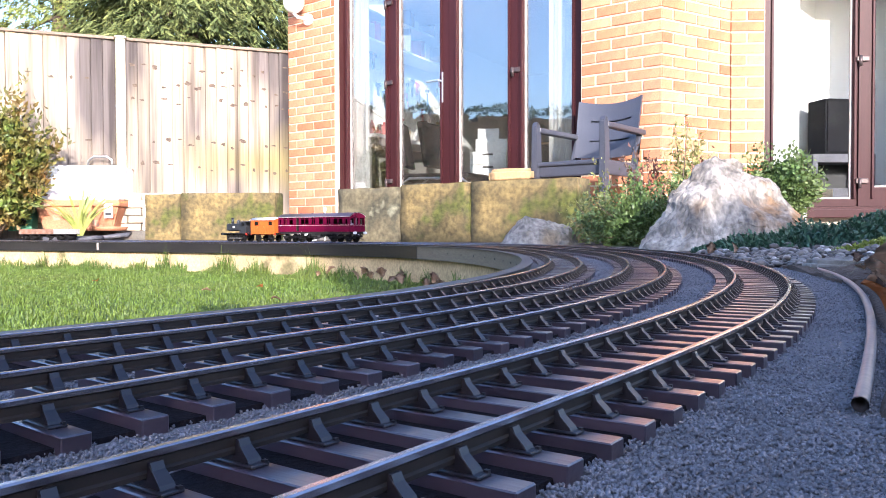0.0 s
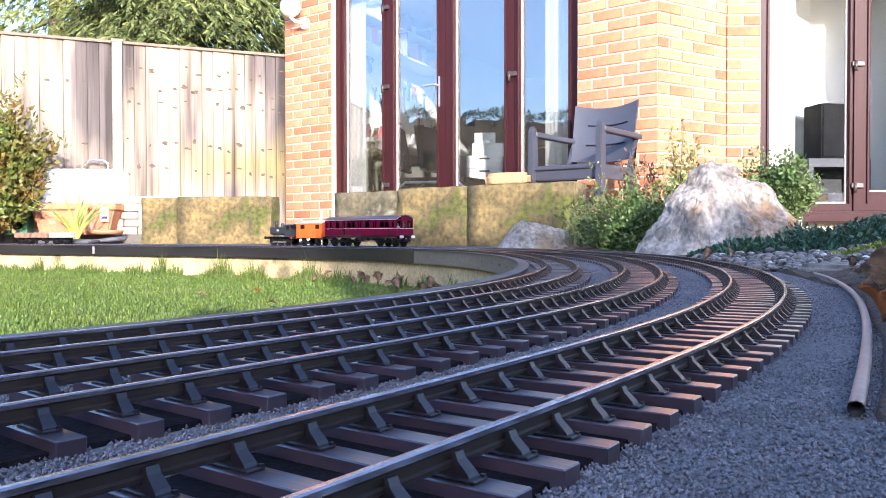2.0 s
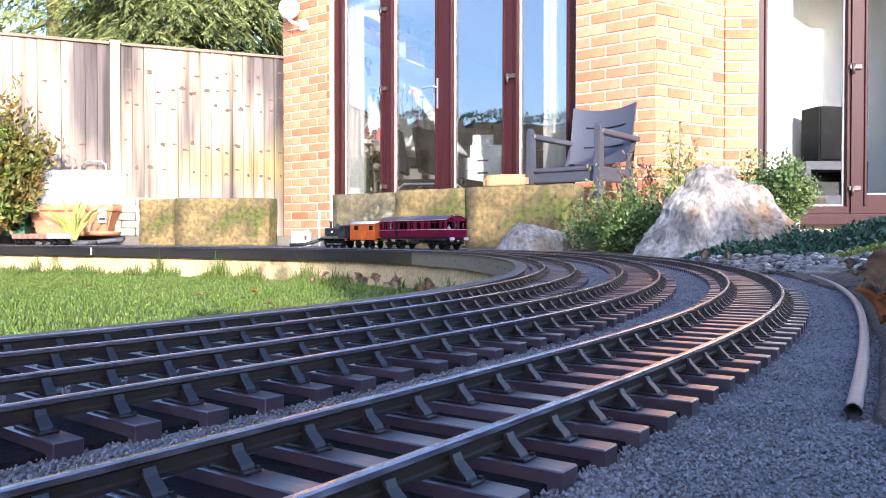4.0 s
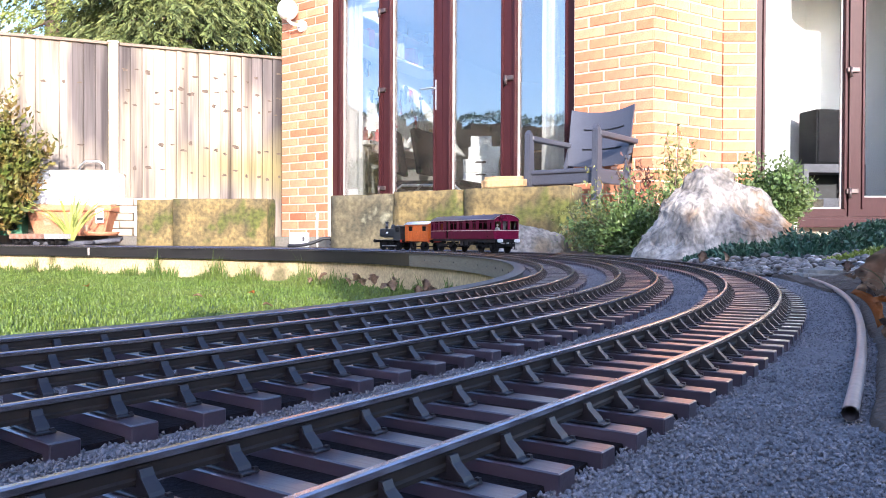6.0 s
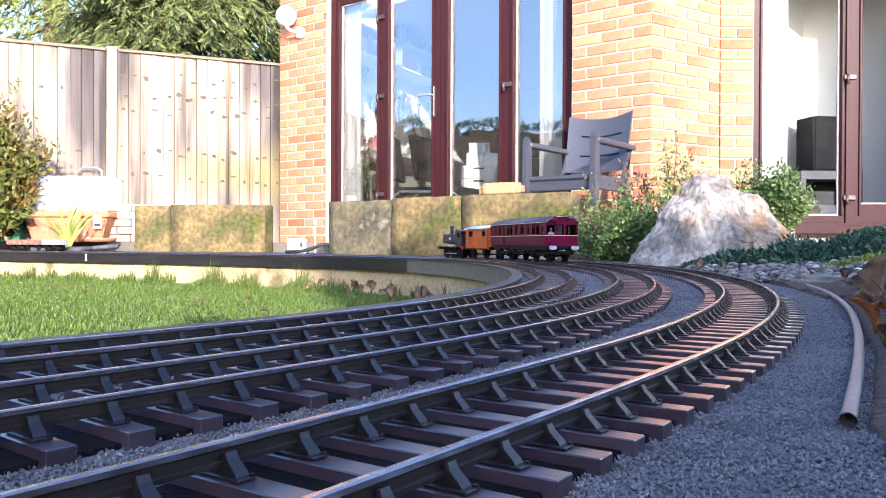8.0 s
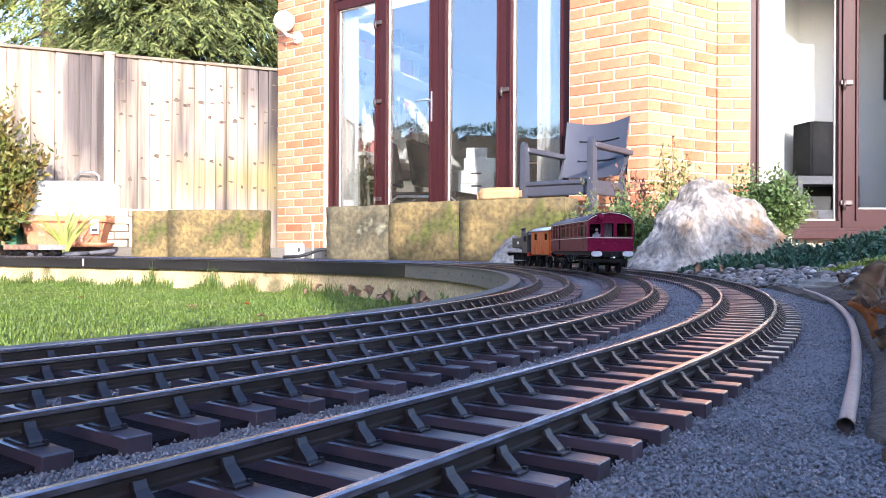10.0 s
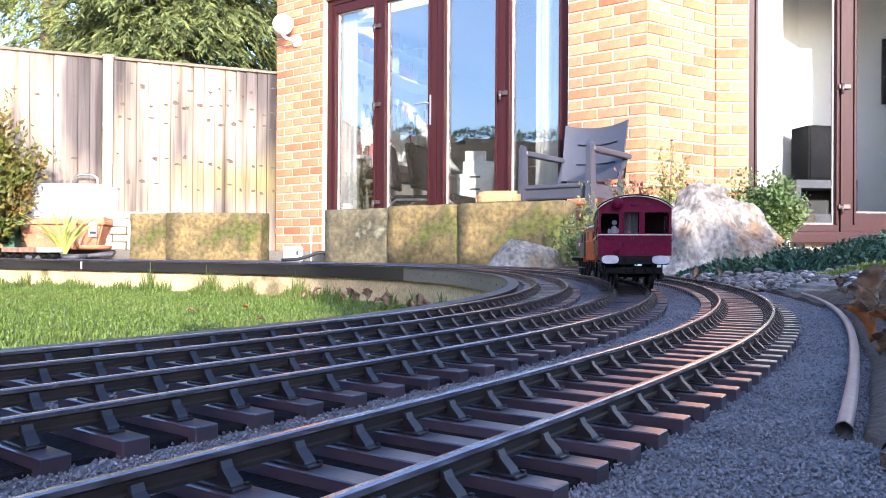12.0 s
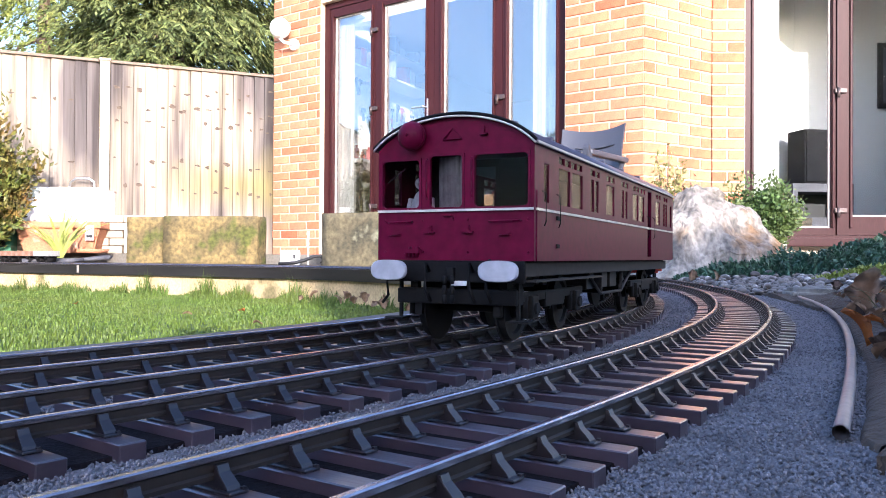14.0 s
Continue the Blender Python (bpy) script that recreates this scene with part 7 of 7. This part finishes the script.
# ---- ballast grains ----
def grains():
    rng = np.random.default_rng(77)
    # places along the outer and middle tracks and over the verge, thickest near the standpoint
    n = 240000
    r = 0.16 + 2.3 * rng.uniform(0, 1, n) ** 1.7
    a = rng.uniform(-0.75, 0.75, n)
    x, y = r * np.sin(a), r * np.cos(a)
    edge = np.array(inner_edge)[20:85]
    ex = np.interp(y, edge[:, 1], edge[:, 0])
    op = np.array([OUTER.at(-0.6 + 0.05 * i, 0.0)[:2] for i in range(75)])
    ox = np.interp(y, op[:, 1], op[:, 0])
    keep = (x > ex + 0.02) & (x < ox + np.where(y < 0.35, 0.6, 0.15))
    x, y, r = x[keep], y[keep], r[keep]
    m = len(x)
    s = rng.uniform(0.0006, 0.00125, m) * (1 + 0.35 * np.clip(r - 0.6, 0, 2))
    octa = np.array([(1, 0, 0), (-1, 0, 0), (0, 1, 0), (0, -1, 0), (0, 0, 1), (0, 0, -1)], float)
    q = rng.normal(0, 1, (m, 3, 3))
    q = np.linalg.qr(q)[0]
    v = np.einsum("nij,kj->nki", q, octa) * (s[:, None] * rng.uniform(0.6, 1.25, (m, 6)))[..., None]
    v += np.stack([x, y, rng.uniform(0.0006, 0.0022, m)], 1)[:, None]
    f = np.array([(0, 2, 4), (2, 1, 4), (1, 3, 4), (3, 0, 4), (2, 0, 5), (1, 2, 5), (3, 1, 5), (0, 3, 5)])
    f = (np.arange(m)[:, None, None] * 6 + f).reshape(-1, 3)
    me = bpy.data.meshes.new("ballast_grit")
    me.vertices.add(m * 6), me.loops.add(f.size), me.polygons.add(len(f))
    me.vertices.foreach_set("co", v.ravel())
    me.loops.foreach_set("vertex_index", f.ravel())
    me.polygons.foreach_set("loop_start", np.arange(len(f)) * 3)
    me.materials.append(M_GRAIN)
    me.update(calc_edges=True)
    thing("ballast_grit", label="loose blue-grey grit lying on the track bed", category="grit", kind="stuff", data=me)


grains()
FRONT = [(0.0, 4.927), (0.5, 4.827), (1.0, 4.742), (1.5, 4.643), (2.0, 4.528), (2.5, 4.413), (3.0, 4.298), (5.5, 3.752), (6.0, 3.624), (6.5, 3.492), (7.0, 3.354),
         (7.5, 3.212), (8.0, 3.066), (10.5, 2.23), (11.0, 2.02), (11.5, 1.827), (12.0, 1.631), (12.5, 1.384), (13.0, 1.173), (13.5, 0.982), (14.0, 0.748)]


def front_at(t):
    """Distance of the leading buffers along the middle track: a smooth run through the rows above."""
    ts, ss = zip(*FRONT)
    i = max(0, min(len(ts) - 2, int(np.searchsorted(ts, t, "right")) - 1))

    def slope(k):
        lo, hi = max(0, k - 1), min(len(ts) - 1, k + 1)
        return (ss[hi] - ss[lo]) / (ts[hi] - ts[lo])

    h = ts[i + 1] - ts[i]
    u = (t - ts[i]) / h
    return ((2 * u ** 3 - 3 * u * u + 1) * ss[i] + (u ** 3 - 2 * u * u + u) * h * slope(i)
            + (3 * u * u - 2 * u ** 3) * ss[i + 1] + (u ** 3 - u * u) * h * slope(i + 1))


def chord(s, a, b):
    """The pose of a vehicle whose bogies stand a and b metres behind s; its origin is at s on the centre line, its y axis points back."""
    xa, ya, _ = MIDDLE.at(s + a)
    xb, yb, _ = MIDDLE.at(s + b)
    d = Vector((xb - xa, yb - ya, 0)).normalized()
    o = Vector((xa, ya, 0)) - d * a
    return Matrix.Translation((o.x, o.y, RAIL_Z)) @ Matrix.Rotation(math.atan2(d.y, d.x) - math.pi / 2, 4, "Z")


def motions():
    times = [i * 0.25 for i in range(57)]
    walk(coach, [(t, chord(front_at(t), 0.115, 0.477)) for t in times])
    walk(wagon, [(t, chord(front_at(t) + 0.604, 0.065, 0.17)) for t in times])
    walk(loco, [(t, chord(front_at(t) + 0.841, 0.062, 0.178)) for t in times])
    # wheelsets roll with the distance run
    turns = [i / 15 for i in range(211)]
    for name in SPIN:
        for axle, y, r in SPIN[name]:
            walk(axle, [(t, pose(0, y, r) @ Matrix.Rotation((front_at(0) - front_at(t)) / r, 4, "X")) for t in turns])


motions()
